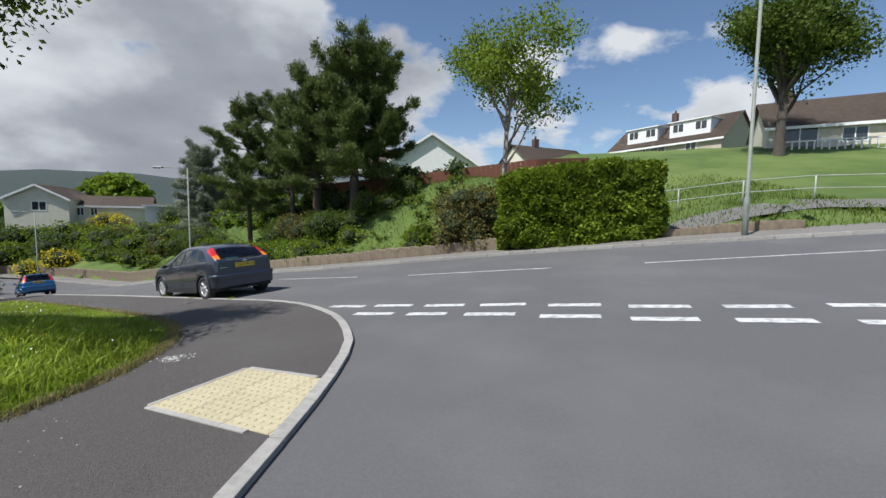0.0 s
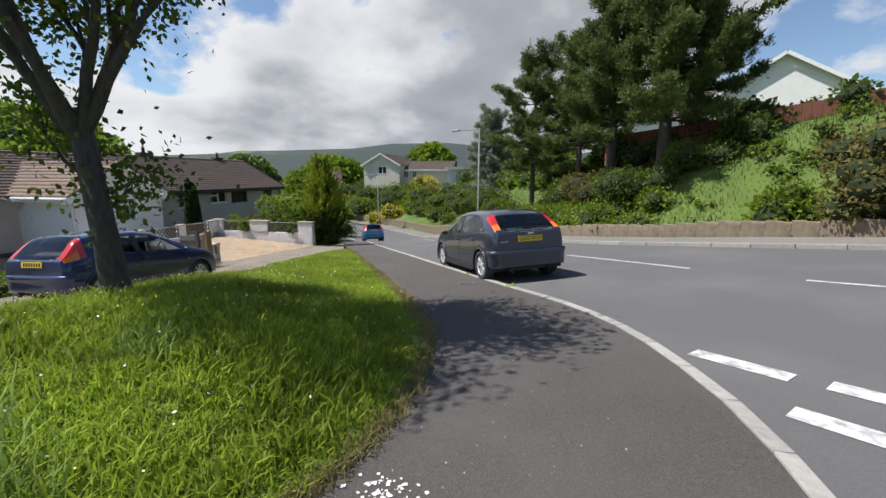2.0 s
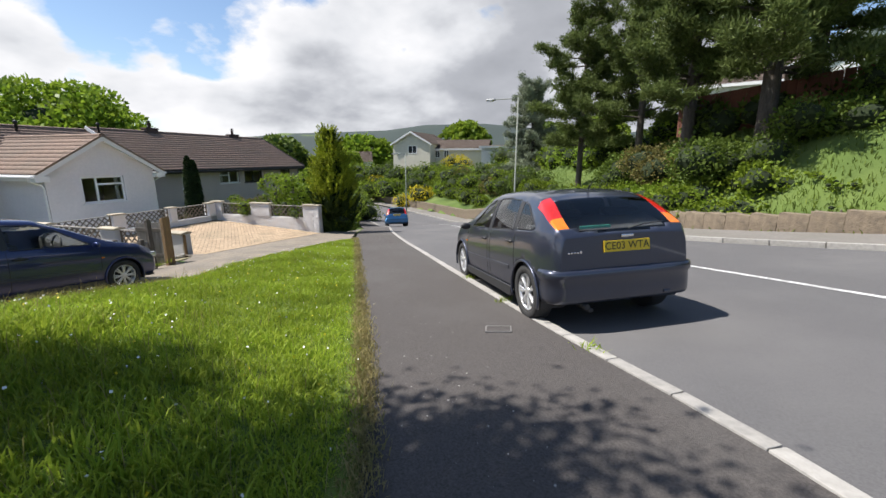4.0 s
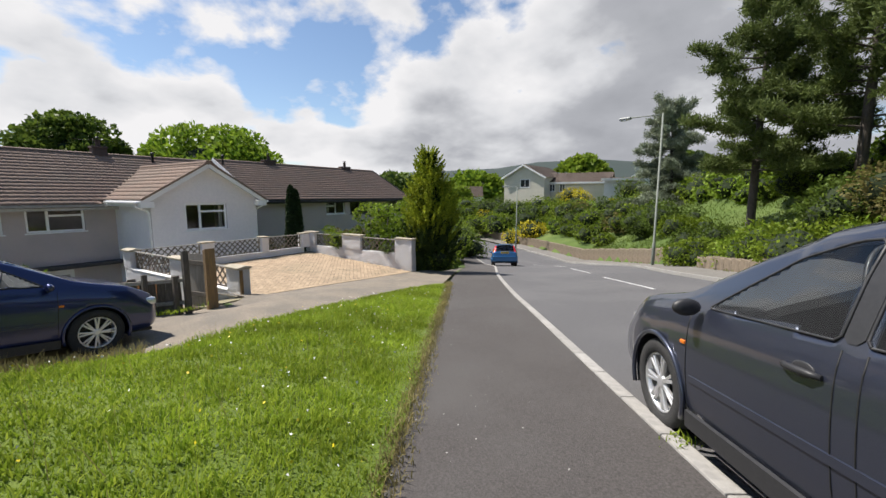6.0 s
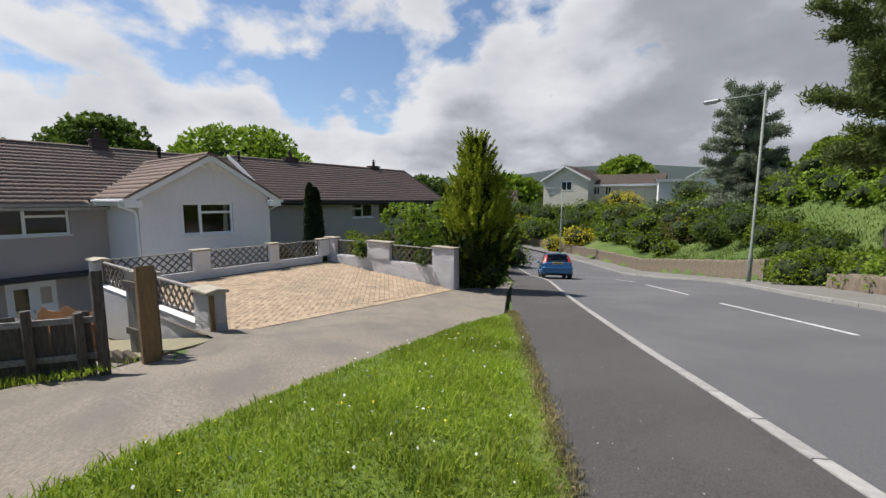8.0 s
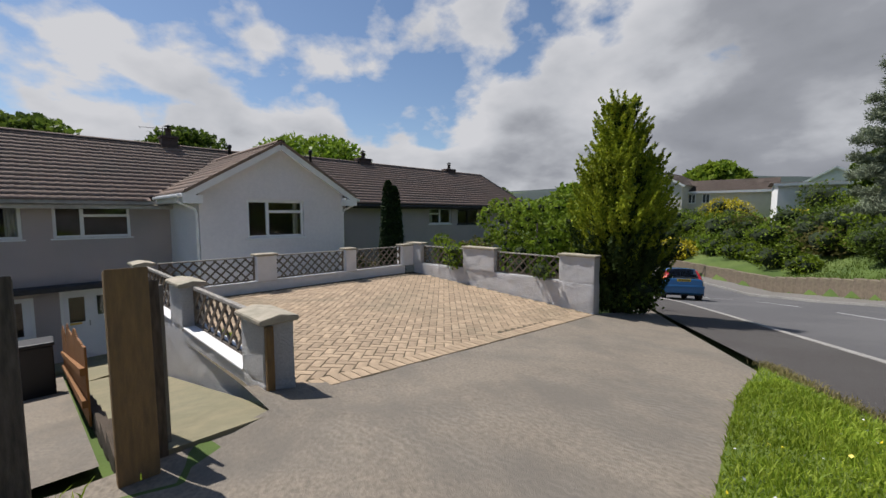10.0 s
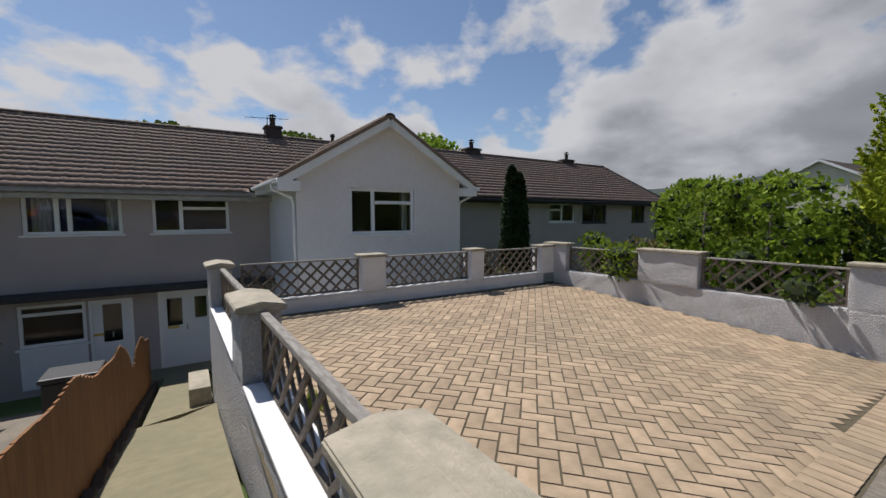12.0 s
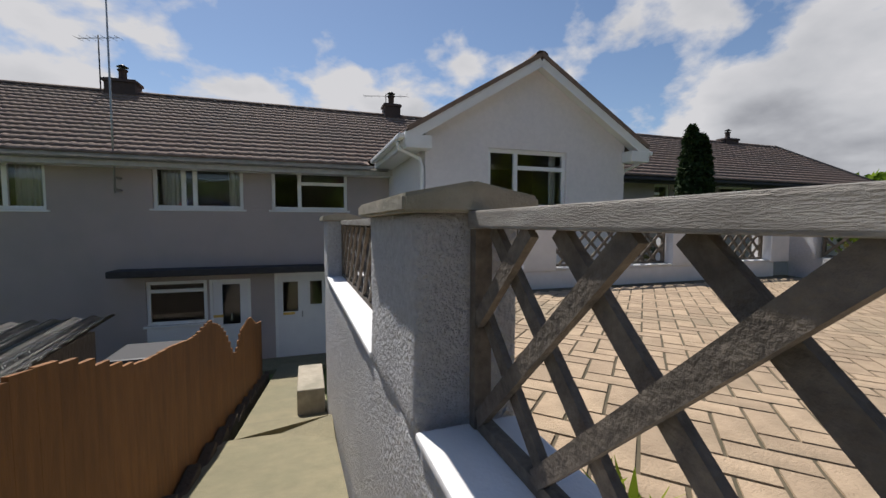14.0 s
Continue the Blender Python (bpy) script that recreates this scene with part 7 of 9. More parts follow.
    # arch lips, wheel wells and wheels
    for ax in (ra, fa):
        iw = int(np.argmin(np.abs(xs - ax)))
        w = float(hw_[iw])
        for s_ in (-1, 1):
            bm = bmesh.new()
            a0 = math.asin(max(-1, (0.2 - wheel_r) / arch_r))
            arc = [a0 + (math.pi - 2 * a0) * k_ / 24 for k_ in range(25)]
            tube(bm, [(ax + math.cos(a_) * arch_r, s_ * (w * 1.0 - 0.002), wheel_r + math.sin(a_) * arch_r) for a_ in arc], [0.018] * 25, 6)
            part("arch_lip", bm, paint, ob)
            bm = bmesh.new()
            n_ = 20
            rr_ = [[bm.verts.new((ax + math.cos(a_) * (arch_r + 0.012), s_ * y_, wheel_r + math.sin(a_) * (arch_r + 0.012))) for a_ in [a0 + (math.pi - 2 * a0) * k_ / n_ for k_ in range(n_ + 1)]] for y_ in (w - 0.03, w - 0.3)]
            for k_ in range(n_):
                bm.faces.new((rr_[0][k_], rr_[0][k_ + 1], rr_[1][k_ + 1], rr_[1][k_]))
            bm.faces.new(rr_[1])
            part("wheel_well", bm, TRIM_BLACK, ob)
            wheel(ob, ax, s_ * (w - 0.115), wheel_r, s_, spokes)
    # inside
    zmid = float(np.interp(0, xs, zb))
    part("interior_floor", boxes((ra + 0.1, fa - 0.15, -Wd * 0.4, Wd * 0.4, 0.24, 0.34)), SEAT, ob)
    part("dashboard", boxes((fa - 0.75, fa - 0.35, -Wd * 0.4, Wd * 0.4, 0.5, zmid - 0.02), bevel=0.06), SEAT, ob)
    for x0 in (0.05, ra + 0.45):
        for y0 in (-0.36, 0.36):
            bm = boxes((x0 - 0.25, x0 + 0.3, y0 - 0.24, y0 + 0.24, 0.3, 0.52), bevel=0.05)
            box(bm, x0 - 0.38, x0 - 0.22, y0 - 0.23, y0 + 0.23, 0.45, 1.0, 0.05)
            box(bm, x0 - 0.37, x0 - 0.27, y0 - 0.13, y0 + 0.13, 1.02, 1.2, 0.04)
            part("car_seat", bm, SEAT, ob)
    bm = bmesh.new()
    sw = [(fa - 0.85 + 0.05 * math.sin(a_), -0.36 + 0.18 * math.cos(a_), 0.9 + 0.17 * math.sin(a_)) for a_ in [2 * math.pi * k_ / 20 for k_ in range(21)]]
    tube(bm, sw, [0.014] * 21, 6)
    part("steering_wheel", bm, TRIM_BLACK, ob)
    part("parcel_shelf", boxes((x_rear + 0.35, ra + 0.15, -Wd * 0.38, Wd * 0.38, zmid - 0.06, zmid - 0.02)), SEAT, ob)
    # bumpers, mouldings, mirrors and handles
    w_r, w_f = float(hw_[0]), float(hw_[-1])

    def band(nm, x0, x1, f0, f1, proud, mat, label_=""):
        """A strip along the body side between two heights given as shares of sill to belt."""
        for s_ in (-1, 1):
            bm = bmesh.new()
            ids = [i for i in range(len(xs)) if x0 <= xs[i] <= x1]
            prev = None
            for i in ids:
                lo, hi = zs[i] + (zb[i] - zs[i]) * f0, zs[i] + (zb[i] - zs[i]) * f1
                q_ = [bm.verts.new((xs[i], s_ * (hw_[i] + p_), z_)) for p_, z_ in ((-0.01, lo), (proud, lo + 0.006), (proud, hi - 0.006), (-0.01, hi))]
                if prev:
                    for k_ in range(3):
                        bm.faces.new((prev[k_], prev[k_ + 1], q_[k_ + 1], q_[k_]))
                prev = q_
            bmesh.ops.recalc_face_normals(bm, faces=bm.faces[:])
            part(nm, bm, mat, ob, label_)

    band("side_moulding", ra + arch_r + 0.08, fa - arch_r - 0.06, 0.40, 0.47, 0.007, paint)
    band("sill_trim", ra + arch_r + 0.02, fa - arch_r - 0.02, -0.02, 0.14, 0.008, TRIM_BLACK)
    # the rear bumper wraps round from arch to arch
    xc_ = ra - arch_r - 0.02
    A_, B_ = xc_ - (x_rear - 0.035), Wd / 2 - 0.014
    prof = [(-0.06, 0.29), (-0.012, 0.3), (0.0, 0.34), (0.004, 0.43), (0.004, 0.53), (0.024, 0.552), (0.026, 0.605), (0.012, 0.632), (-0.06, 0.642)]
    plan = []
    for k_ in range(33):
        th = math.pi * (k_ / 32 - 0.5)
        plan.append(Vector((xc_ - A_ * abs(math.cos(th)) ** 0.42, math.copysign(B_ * abs(math.sin(th)) ** 0.42, math.sin(th)), 0)))
    bm = bmesh.new()
    rr_ = []
    for k_, v_ in enumerate(plan):
        tan = (plan[min(k_ + 1, 32)] - plan[max(k_ - 1, 0)]).normalized()
        out_ = Vector((-tan.y, tan.x, 0))
        rr_.append([bm.verts.new(v_ + out_ * o_ + Vector((0, 0, z_))) for o_, z_ in prof])
    for p_, q_ in zip(rr_, rr_[1:]):
        for k_ in range(len(prof) - 1):
            f_ = bm.faces.new((p_[k_], p_[k_ + 1], q_[k_ + 1], q_[k_]))
            f_.smooth = True
    bmesh.ops.recalc_face_normals(bm, faces=bm.faces[:])
    part("rear_bumper", bm, paint, ob)
    part("tow_cover", boxes((x_rear - 0.046, x_rear - 0.02, -0.5, -0.42, 0.33, 0.36), bevel=0.006), paint, ob)
    part("exhaust_pipe", boxes((x_rear - 0.03, x_rear + 0.2, 0.38, 0.44, 0.2, 0.25), bevel=0.02), METAL_DARK, ob)
    part("under_panel", boxes((x_rear + 0.3, x_front - 0.1, -Wd * 0.4, Wd * 0.4, 0.2, 0.24)), TRIM_BLACK, ob)
    for s_ in (-1, 1):
        xm_ = float(glass_x[-1][1]) - 0.12
        im = int(np.argmin(np.abs(xs - xm_)))
        bm = bmesh.new()
        r_ = bmesh.ops.create_icosphere(bm, subdivisions=2, radius=1.0)
        for v_ in r_["verts"]:
            v_.co = Vector((xm_ + 0.02 + v_.co.x * (0.06 if v_.co.x > 0 else 0.025), s_ * (hw_[im] + 0.045) + v_.co.y * 0.085, float(zb[im]) + 0.05 + v_.co.z * 0.052))
        for f_ in bm.faces:
            f_.smooth = True
        part("door_mirror", bm, TRIM_BLACK if detail else paint, ob, "dark door mirror")
        for gi, (g0, g1) in enumerate(glass_x[1:] if len(glass_x) > 1 else glass_x):
            hx = g0 + 0.14
            ih = int(np.argmin(np.abs(xs - hx)))
            hy, hz = float(hw_[ih]) * 0.985, float(zs[ih] + (zb[ih] - zs[ih]) * 0.84)
            cup = bmesh.new()
            r_ = bmesh.ops.create_uvsphere(cup, u_segments=14, v_segments=8, radius=1.0)
            for v_ in r_["verts"]:
                v_.co = Vector((hx + v_.co.x * 0.062, s_ * (hy - 0.004) + v_.co.y * 0.008, hz + v_.co.z * 0.04))
            for f_ in cup.faces:
                f_.smooth = True
            hd = part("handle_recess", cup, TRIM_BLACK, ob)
            grip = bmesh.new()
            tube(grip, [(hx - 0.095, s_ * (hy + 0.004), hz), (hx - 0.05, s_ * (hy + 0.02), hz + 0.004), (hx + 0.05, s_ * (hy + 0.02), hz + 0.004), (hx + 0.095, s_ * (hy + 0.004), hz)], [0.012, 0.016, 0.016, 0.012], 8)
            part("door_handle", grip, TRIM_BLACK, hd)
        # door gaps
        for gx_ in sorted({round(v_, 2) for g in glass_x[1:] for v_ in g} | ({glass_x[0][0]} if len(glass_x) == 1 else set())):
            ig = int(np.argmin(np.abs(xs - gx_)))
            if any(abs(gx_ - ax) < 0.25 for ax in (ra, fa)):
                continue
            bm = bmesh.new()
            pts_ = [(gx_, s_ * (rows_[ig][k_][0] + 0.001), rows_[ig][k_][1]) for k_ in (range(6, 20, 2) if panes else range(2, 7))]
            tube(bm, pts_, [0.0035] * len(pts_), 4)
            part("door_gap", bm, INK, ob)
        # head lamps
        part("head_lamp", boxes((x_front - 0.32, x_front - 0.06, s_ * Wd * 0.38 - 0.1, s_ * Wd * 0.38 + 0.045, 0.57, 0.68), bevel=0.04), CLEAR_LENS, ob)
        part("side_indicator", boxes((fa + 0.04 - 0.42, fa + 0.09 - 0.42, s_ * Wd * 0.497 - 0.01, s_ * Wd * 0.497 + 0.01, 0.68, 0.705), bevel=0.008), AMBER_LENS, ob)
    # window surround
    if plate is not None:
        pl = part("number_plate", boxes((-0.006, 0.006, -0.26, 0.26, -0.056, 0.056), bevel=0.003), PLATE_Y, ob, "yellow rear number plate")
        zp = 0.85
        pl.matrix_basis = pose(x_rear - 0.012, 0, zp, 0, 4, 0)
        if plate:
            letters(plate, 0.105, INK, pl, Matrix.Translation((-0.007, 0, 0)) @ Matrix(((0, 0, -1, 0), (-1, 0, 0, 0), (0, 1, 0, 0), (0, 0, 0, 1))))
        else:
            part("characters", boxes(*[(-0.0085, -0.0055, -0.22 + k_ * 0.065, -0.18 + k_ * 0.065, -0.035, 0.035) for k_ in range(7)]), INK, pl)
    bm = bmesh.new()
    tube(bm, [(x_rear + 0.2, 0.45, 0.27), (x_rear - 0.03, 0.45, 0.26)], [0.028, 0.028], 10)
    part("exhaust", bm, METAL_DARK, ob)
    return ob


def car_pose(x, y, heading, wb):
    d = Vector((math.cos(radians(heading)), math.sin(radians(heading)), 0))
    zf, zr = float(base_height(x + d.x * wb / 2, y + d.y * wb / 2)), float(base_height(x - d.x * wb / 2, y - d.y * wb / 2))
    s = Vector((-d.y, d.x, 0))
    zl, z_r = float(base_height(x + s.x * 0.7, y + s.y * 0.7)), float(base_height(x - s.x * 0.7, y - s.y * 0.7))
    ex = Vector((d.x * wb, d.y * wb, zf - zr)).normalized()
    ey = Vector((s.x * 1.4, s.y * 1.4, zl - z_r)).normalized()
    ez = ex.cross(ey).normalized()
    ey = ez.cross(ex)
    m = Matrix((ex, ey, ez)).transposed().to_4x4()
    return Matrix.Translation((x, y, (zf + zr) / 2 + 0.004)) @ m


GUNMETAL = car_paint("gunmetal blue car paint", (0.036, 0.042, 0.066), (0.05, 0.057, 0.085))
NAVY = car_paint("dark blue car paint", (0.012, 0.022, 0.09), (0.016, 0.028, 0.11))
BLUE = car_paint("bright blue car paint", (0.02, 0.13, 0.32), (0.03, 0.16, 0.36))
dF = Vector((math.cos(radians(145)), math.sin(radians(145))))
sF = Vector((-dF.y, dF.x))
fc = Vector((-6.65, 11.42))
focus = car("gunmetal blue five door hatchback parked at the kerb", car_pose(fc.x, fc.y, 145.2, 2.615) @ Matrix.Scale(0.965, 4), 4.07, 1.68, 1.43, 2.615, 0.62, GUNMETAL,
            [(-1.93, 0.95), (-1.9, 1.0), (-1.84, 1.05), (-1.5, 1.30), (-1.32, 1.375), (-1.05, 1.42), (-0.5, 1.44), (0.0, 1.43), (0.25, 1.39), (0.55, 1.26), (1.0, 1.03), (1.12, 0.985), (1.5, 0.92), (1.85, 0.83), (2.02, 0.74), (2.13, 0.6)],
            [(-1.93, 0.92), (-1.85, 0.99), (-1.4, 1.0), (0, 0.92), (1.0, 0.87), (1.6, 0.8), (2.13, 0.55)],
            [(-1.46, -1.12), (-1.02, -0.16), (-0.06, 0.92)], spokes=7, wheel_r=0.31, plate="CE03 WTA",
            panes=([(0.78, 0.93), (0.3, 1.24), (0.05, 1.325), (-0.06, 1.335), (-0.04, 0.95)], [(-0.14, 0.955), (-0.16, 1.345), (-0.5, 1.35), (-0.88, 1.325), (-0.94, 0.99)], [(-1.03, 1.0), (-0.99, 1.31), (-1.14, 1.27), (-1.5, 1.045), (-1.47, 1.02)]),
            posts=([(-0.05, 0.95), (-0.07, 1.335), (-0.15, 1.34), (-0.13, 0.955)], [(-0.945, 0.99), (-0.89, 1.32), (-0.98, 1.31), (-1.02, 1.0)]),
            lamp=(0.07, 0.56))
XR = -1.93
part("sticker", boxes((-1.835, -1.828, 0.12, 0.46, 1.02, 1.055)), STICKER, focus, "pale green sticker in the rear window")
part("badge", boxes((XR - 0.02, XR - 0.002, -0.07, 0.07, 0.935, 0.965), bevel=0.008), BADGE, focus, "chrome oval badge")
part("badge", boxes(*[(XR - 0.012, XR - 0.002, 0.5 + k_ * 0.032, 0.524 + k_ * 0.032, 0.80, 0.818 + 0.01 * (k_ == 0)) for k_ in range(5)], bevel=0.003), BADGE, focus, "small chrome model badge")
bm = bmesh.new()
tube(bm, [(-1.88, -0.05, 1.01), (-1.85, -0.25, 1.045), (-1.83, -0.5, 1.06)], [0.012, 0.01, 0.006], 5)
part("rear_wiper", bm, TRIM_BLACK, focus)
bm = bmesh.new()
tube(bm, [(-1.25, 0, 1.43), (-1.33, 0, 1.5)], [0.012, 0.004], 5)
part("aerial_stub", bm, TRIM_BLACK, focus)

d2 = Vector((math.cos(radians(115)), math.sin(radians(115))))
s2 = Vector((-d2.y, d2.x))
c2 = Vector((-13.38, 7.72)) - d2 * 1.245 + s2 * 0.78
fiesta = car("dark navy three door hatchback parked in the lane", car_pose(c2.x, c2.y, 115, 2.49), 3.92, 1.68, 1.42, 2.49, 0.66, NAVY,
             [(-1.9, 0.9), (-1.84, 0.98), (-1.6, 1.28), (-1.45, 1.37), (-1.0, 1.43), (-0.3, 1.44), (0.1, 1.41), (0.5, 1.25), (1.02, 1.0), (1.2, 0.95), (1.6, 0.87), (1.9, 0.74), (2.02, 0.58)],
             [(-1.9, 0.88), (-1.4, 0.98), (0, 0.93), (1.0, 0.87), (1.6, 0.8), (2.0, 0.55)],
             [(-1.3, -0.5), (-0.4, 0.86)], spokes=8, wheel_r=0.3, plate="", detail=False,
             panes=([(0.76, 0.94), (0.28, 1.24), (0.02, 1.325), (-0.36, 1.345), (-0.36, 0.97)], [(-0.46, 0.975), (-0.47, 1.345), (-0.95, 1.325), (-1.2, 1.22), (-1.32, 1.03)]),
             posts=([(-0.365, 0.97), (-0.365, 1.34), (-0.465, 1.34), (-0.455, 0.975)],))
blue_c = Vector((-26.0, 25.6)) + Vector((math.cos(radians(142)), math.sin(radians(142)))) * 1.75
blue_car = car("small bright blue hatchback parked further down the road", car_pose(blue_c.x, blue_c.y, 142, 2.44), 3.73, 1.62, 1.42, 2.44, 0.6, BLUE,
               [(-1.82, 0.86), (-1.74, 0.96), (-1.5, 1.28), (-1.35, 1.37), (-0.9, 1.42), (-0.2, 1.42), (0.15, 1.38), (0.5, 1.22), (0.98, 1.0), (1.2, 0.94), (1.6, 0.84), (1.85, 0.7), (1.92, 0.56)],
               [(-1.82, 0.84), (-1.3, 0.95), (0, 0.9), (1.0, 0.85), (1.6, 0.78), (1.92, 0.52)],
               [(-1.25, -0.5), (-0.4, 0.84)], spokes=5, wheel_r=0.28, plate="", detail=False)

# ---------------------------------------------------------------- street furniture


def lamp_post(label, x, y, z, h, arm, arm_dir, r=0.09):
    ob = thing("street_lamp", label, "street lamp", pose(x, y, z))
    bm = bmesh.new()
    tube(bm, [(0, 0, -0.5), (0, 0, 1.2), (0, 0, 1.25), (0, 0, h)], [r, r, r * 0.68, r * 0.5], 12)
    part("column", bm, METAL_GREEN, ob)
    part("door_panel", boxes((-r * 0.5, r * 0.5, -r - 0.006, -r + 0.02, 0.5, 1.0), bevel=0.004), METAL_GREEN, ob)
    d = Vector((*arm_dir, 0)).normalized()
    bm = bmesh.new()
    tube(bm, [Vector((0, 0, h - 0.06)), d * (arm * 0.5) + Vector((0, 0, h - 0.03)), d * arm + Vector((0, 0, h))], [0.03] * 3, 8)
    part("arm", bm, METAL_GREEN, ob)
    yaw = math.degrees(math.atan2(d.y, d.x))
    bm = boxes((-0.05, 0.62, -0.13, 0.13, -0.07, 0.06), bevel=0.05)
    head = part("lamp_head", bm, METAL_GALV, ob, "pale grey lamp head")
    head.matrix_basis = pose(d.x * arm, d.y * arm, h, 0, 0, yaw)
    lens = part("lens", boxes((0.1, 0.58, -0.1, 0.1, -0.11, -0.071), bevel=0.012), CLEAR_LENS, head)
    return ob


lamp_post("tall grey green street lamp by the far pavement", -19.22, 30.37, float(base_height(-19.22, 30.37)) + 0.08, 8.1, 1.75, (-1.0, -0.12))
lamp_post("tall grey green street lamp beside the footpath", 9.72, 13.3, float(base_height(9.72, 13.3)) + 0.08, 8.6, 1.6, (-0.4, -1))
lamp_post("distant street lamp on the bend", -38.6, 38.0, float(base_height(-38.6, 38.0)) + 0.05, 6.6, 1.0, (-0.9, -0.4), 0.08)
stump = solid("bollard_post", boxes((-0.07, 0.07, -0.07, 0.07, -0.3, 1.0), bevel=0.01), WOOD_OLD, "short dark wooden post beside the lamp", "post", pose(-18.75, 30.75, float(base_height(-18.75, 30.75)) + 0.06))

# stone retaining wall down the far side: courses of separate stones on the near stretch
ret = thing("wall_far", "weathered stone retaining wall along the far pavement", "wall", kind="structure")
line = resample(offset([p for p in FAR if p[0] < -18.2], 2.2), 0.75)
for i, (p, q) in enumerate(zip(line, line[1:])):
    if p[0] < -52:
        break
    zz = float(base_height(*p))
    d = math.degrees(math.atan2(q[1] - p[1], q[0] - p[0]))
    w = math.hypot(q[0] - p[0], q[1] - p[1])
    bm = rough_box(0.001, w + 0.02, -0.2 + random.uniform(-0.008, 0.008), 0.2, -0.3, 0.96 + random.uniform(-0.025, 0.025), 0.2, 0.014, i)
    me = bpy.data.meshes.new("stone_panel")
    bm.to_mesh(me)
    bm.free()
    me.materials.append(STONE_WALL)
    share("stone_panel", me, ret, pose(p[0], p[1], zz, 0, 0, d))
low_wall = thing("wall_low", "low crumbling stone edging wall at the foot of the bank", "wall", kind="structure")
line = resample(offset([p for p in FAR if -17.6 < p[0] < 11.5], 2.05), 0.6)
for i, (p, q) in enumerate(zip(line, line[1:])):
    zz = float(base_height(*p))
    d = math.degrees(math.atan2(q[1] - p[1], q[0] - p[0]))
    hh = (0.50 if p[0] < 3 else 0.34) + 0.03 * math.sin(i * 0.8)
    bm = rough_box(0.0, 0.606, -0.16 + 0.012 * math.sin(i * 0.9), 0.2, -0.2, hh, 0.12, 0.022, i)
    me = bpy.data.meshes.new("stone")
    bm.to_mesh(me)
    bm.free()
    me.materials.append(STONE_WALL)
    share("stone", me, low_wall, pose(p[0], p[1], zz, 0, 0, d))

# brown fence at the top of the bank
bf = thing("brown_fence", "long red brown close boarded fence on top of the bank", "fence")
fl = [(-9.0, 27.6), (-5.0, 26.4), (0.0, 25.6), (5.4, 24.6), (9.0, 25.5)]
fz = [(-9.0, 3.5), (-5.0, 3.78), (0.0, 4.35), (5.4, 4.95), (9.0, 5.2)]
for i, (p, q) in enumerate(zip(resample(fl, 0.3), resample(fl, 0.3)[1:])):
    top = float(np.interp(p[0], [v[0] for v in fz], [v[1] for v in fz]))
    bm = bmesh.new()
    bar(bm, (p[0], p[1], top - 0.8), (p[0] + (q[0] - p[0]) * 0.97, p[1] + (q[1] - p[1]) * 0.97, top - 0.8 + 0.01), 0.03 if i % 2 else 0.05, 1.6)
    part("board", bm, FENCE_RED, bf)

# footpath and rail on the lawn
foot = [(8.5, 15.6), (10.5, 16.6), (13, 16.4), (16.5, 15.4), (24, 12.5), (40, 8.0)]
fp = solid("footpath", drape(smooth_line(offset(foot, -0.75)) + smooth_line(offset(foot, 0.75))[::-1], 0.06, 0.6, land), material("footpath asphalt", (0.15, 0.145, 0.14), (0.12, 0.115, 0.11), 12, 0.9, 0.3, 60), "grey asphalt footpath crossing the lawn", "footpath", kind="structure")
RAIL_PAINT = material("dull zinc rail", (0.4, 0.41, 0.4), (0.3, 0.31, 0.3), 6, 0.6)
rail = thing("guard_rail", "thin galvanised tubular guard rail along the footpath", "railing")
rp = resample([(8.0, 18.9), (11.3, 18.2), (13.5, 17.3), (16.0, 16.4), (19.0, 15.3), (26.0, 12.6)], 2.45)
for p in rp:
    bm = bmesh.new()
    tube(bm, [(p[0], p[1], gz(*p) - 0.2), (p[0], p[1], gz(*p) + 1.02)], [0.028] * 2, 8)
    part("post", bm, RAIL_PAINT, rail)
for h in (1.0, 0.5):
    bm = bmesh.new()
    tube(bm, [(p[0], p[1], gz(*p) + h) for p in rp], [0.018] * len(rp), 8)
    part("top_rail", bm, RAIL_PAINT, rail)

# ---------------------------------------------------------------- houses further off


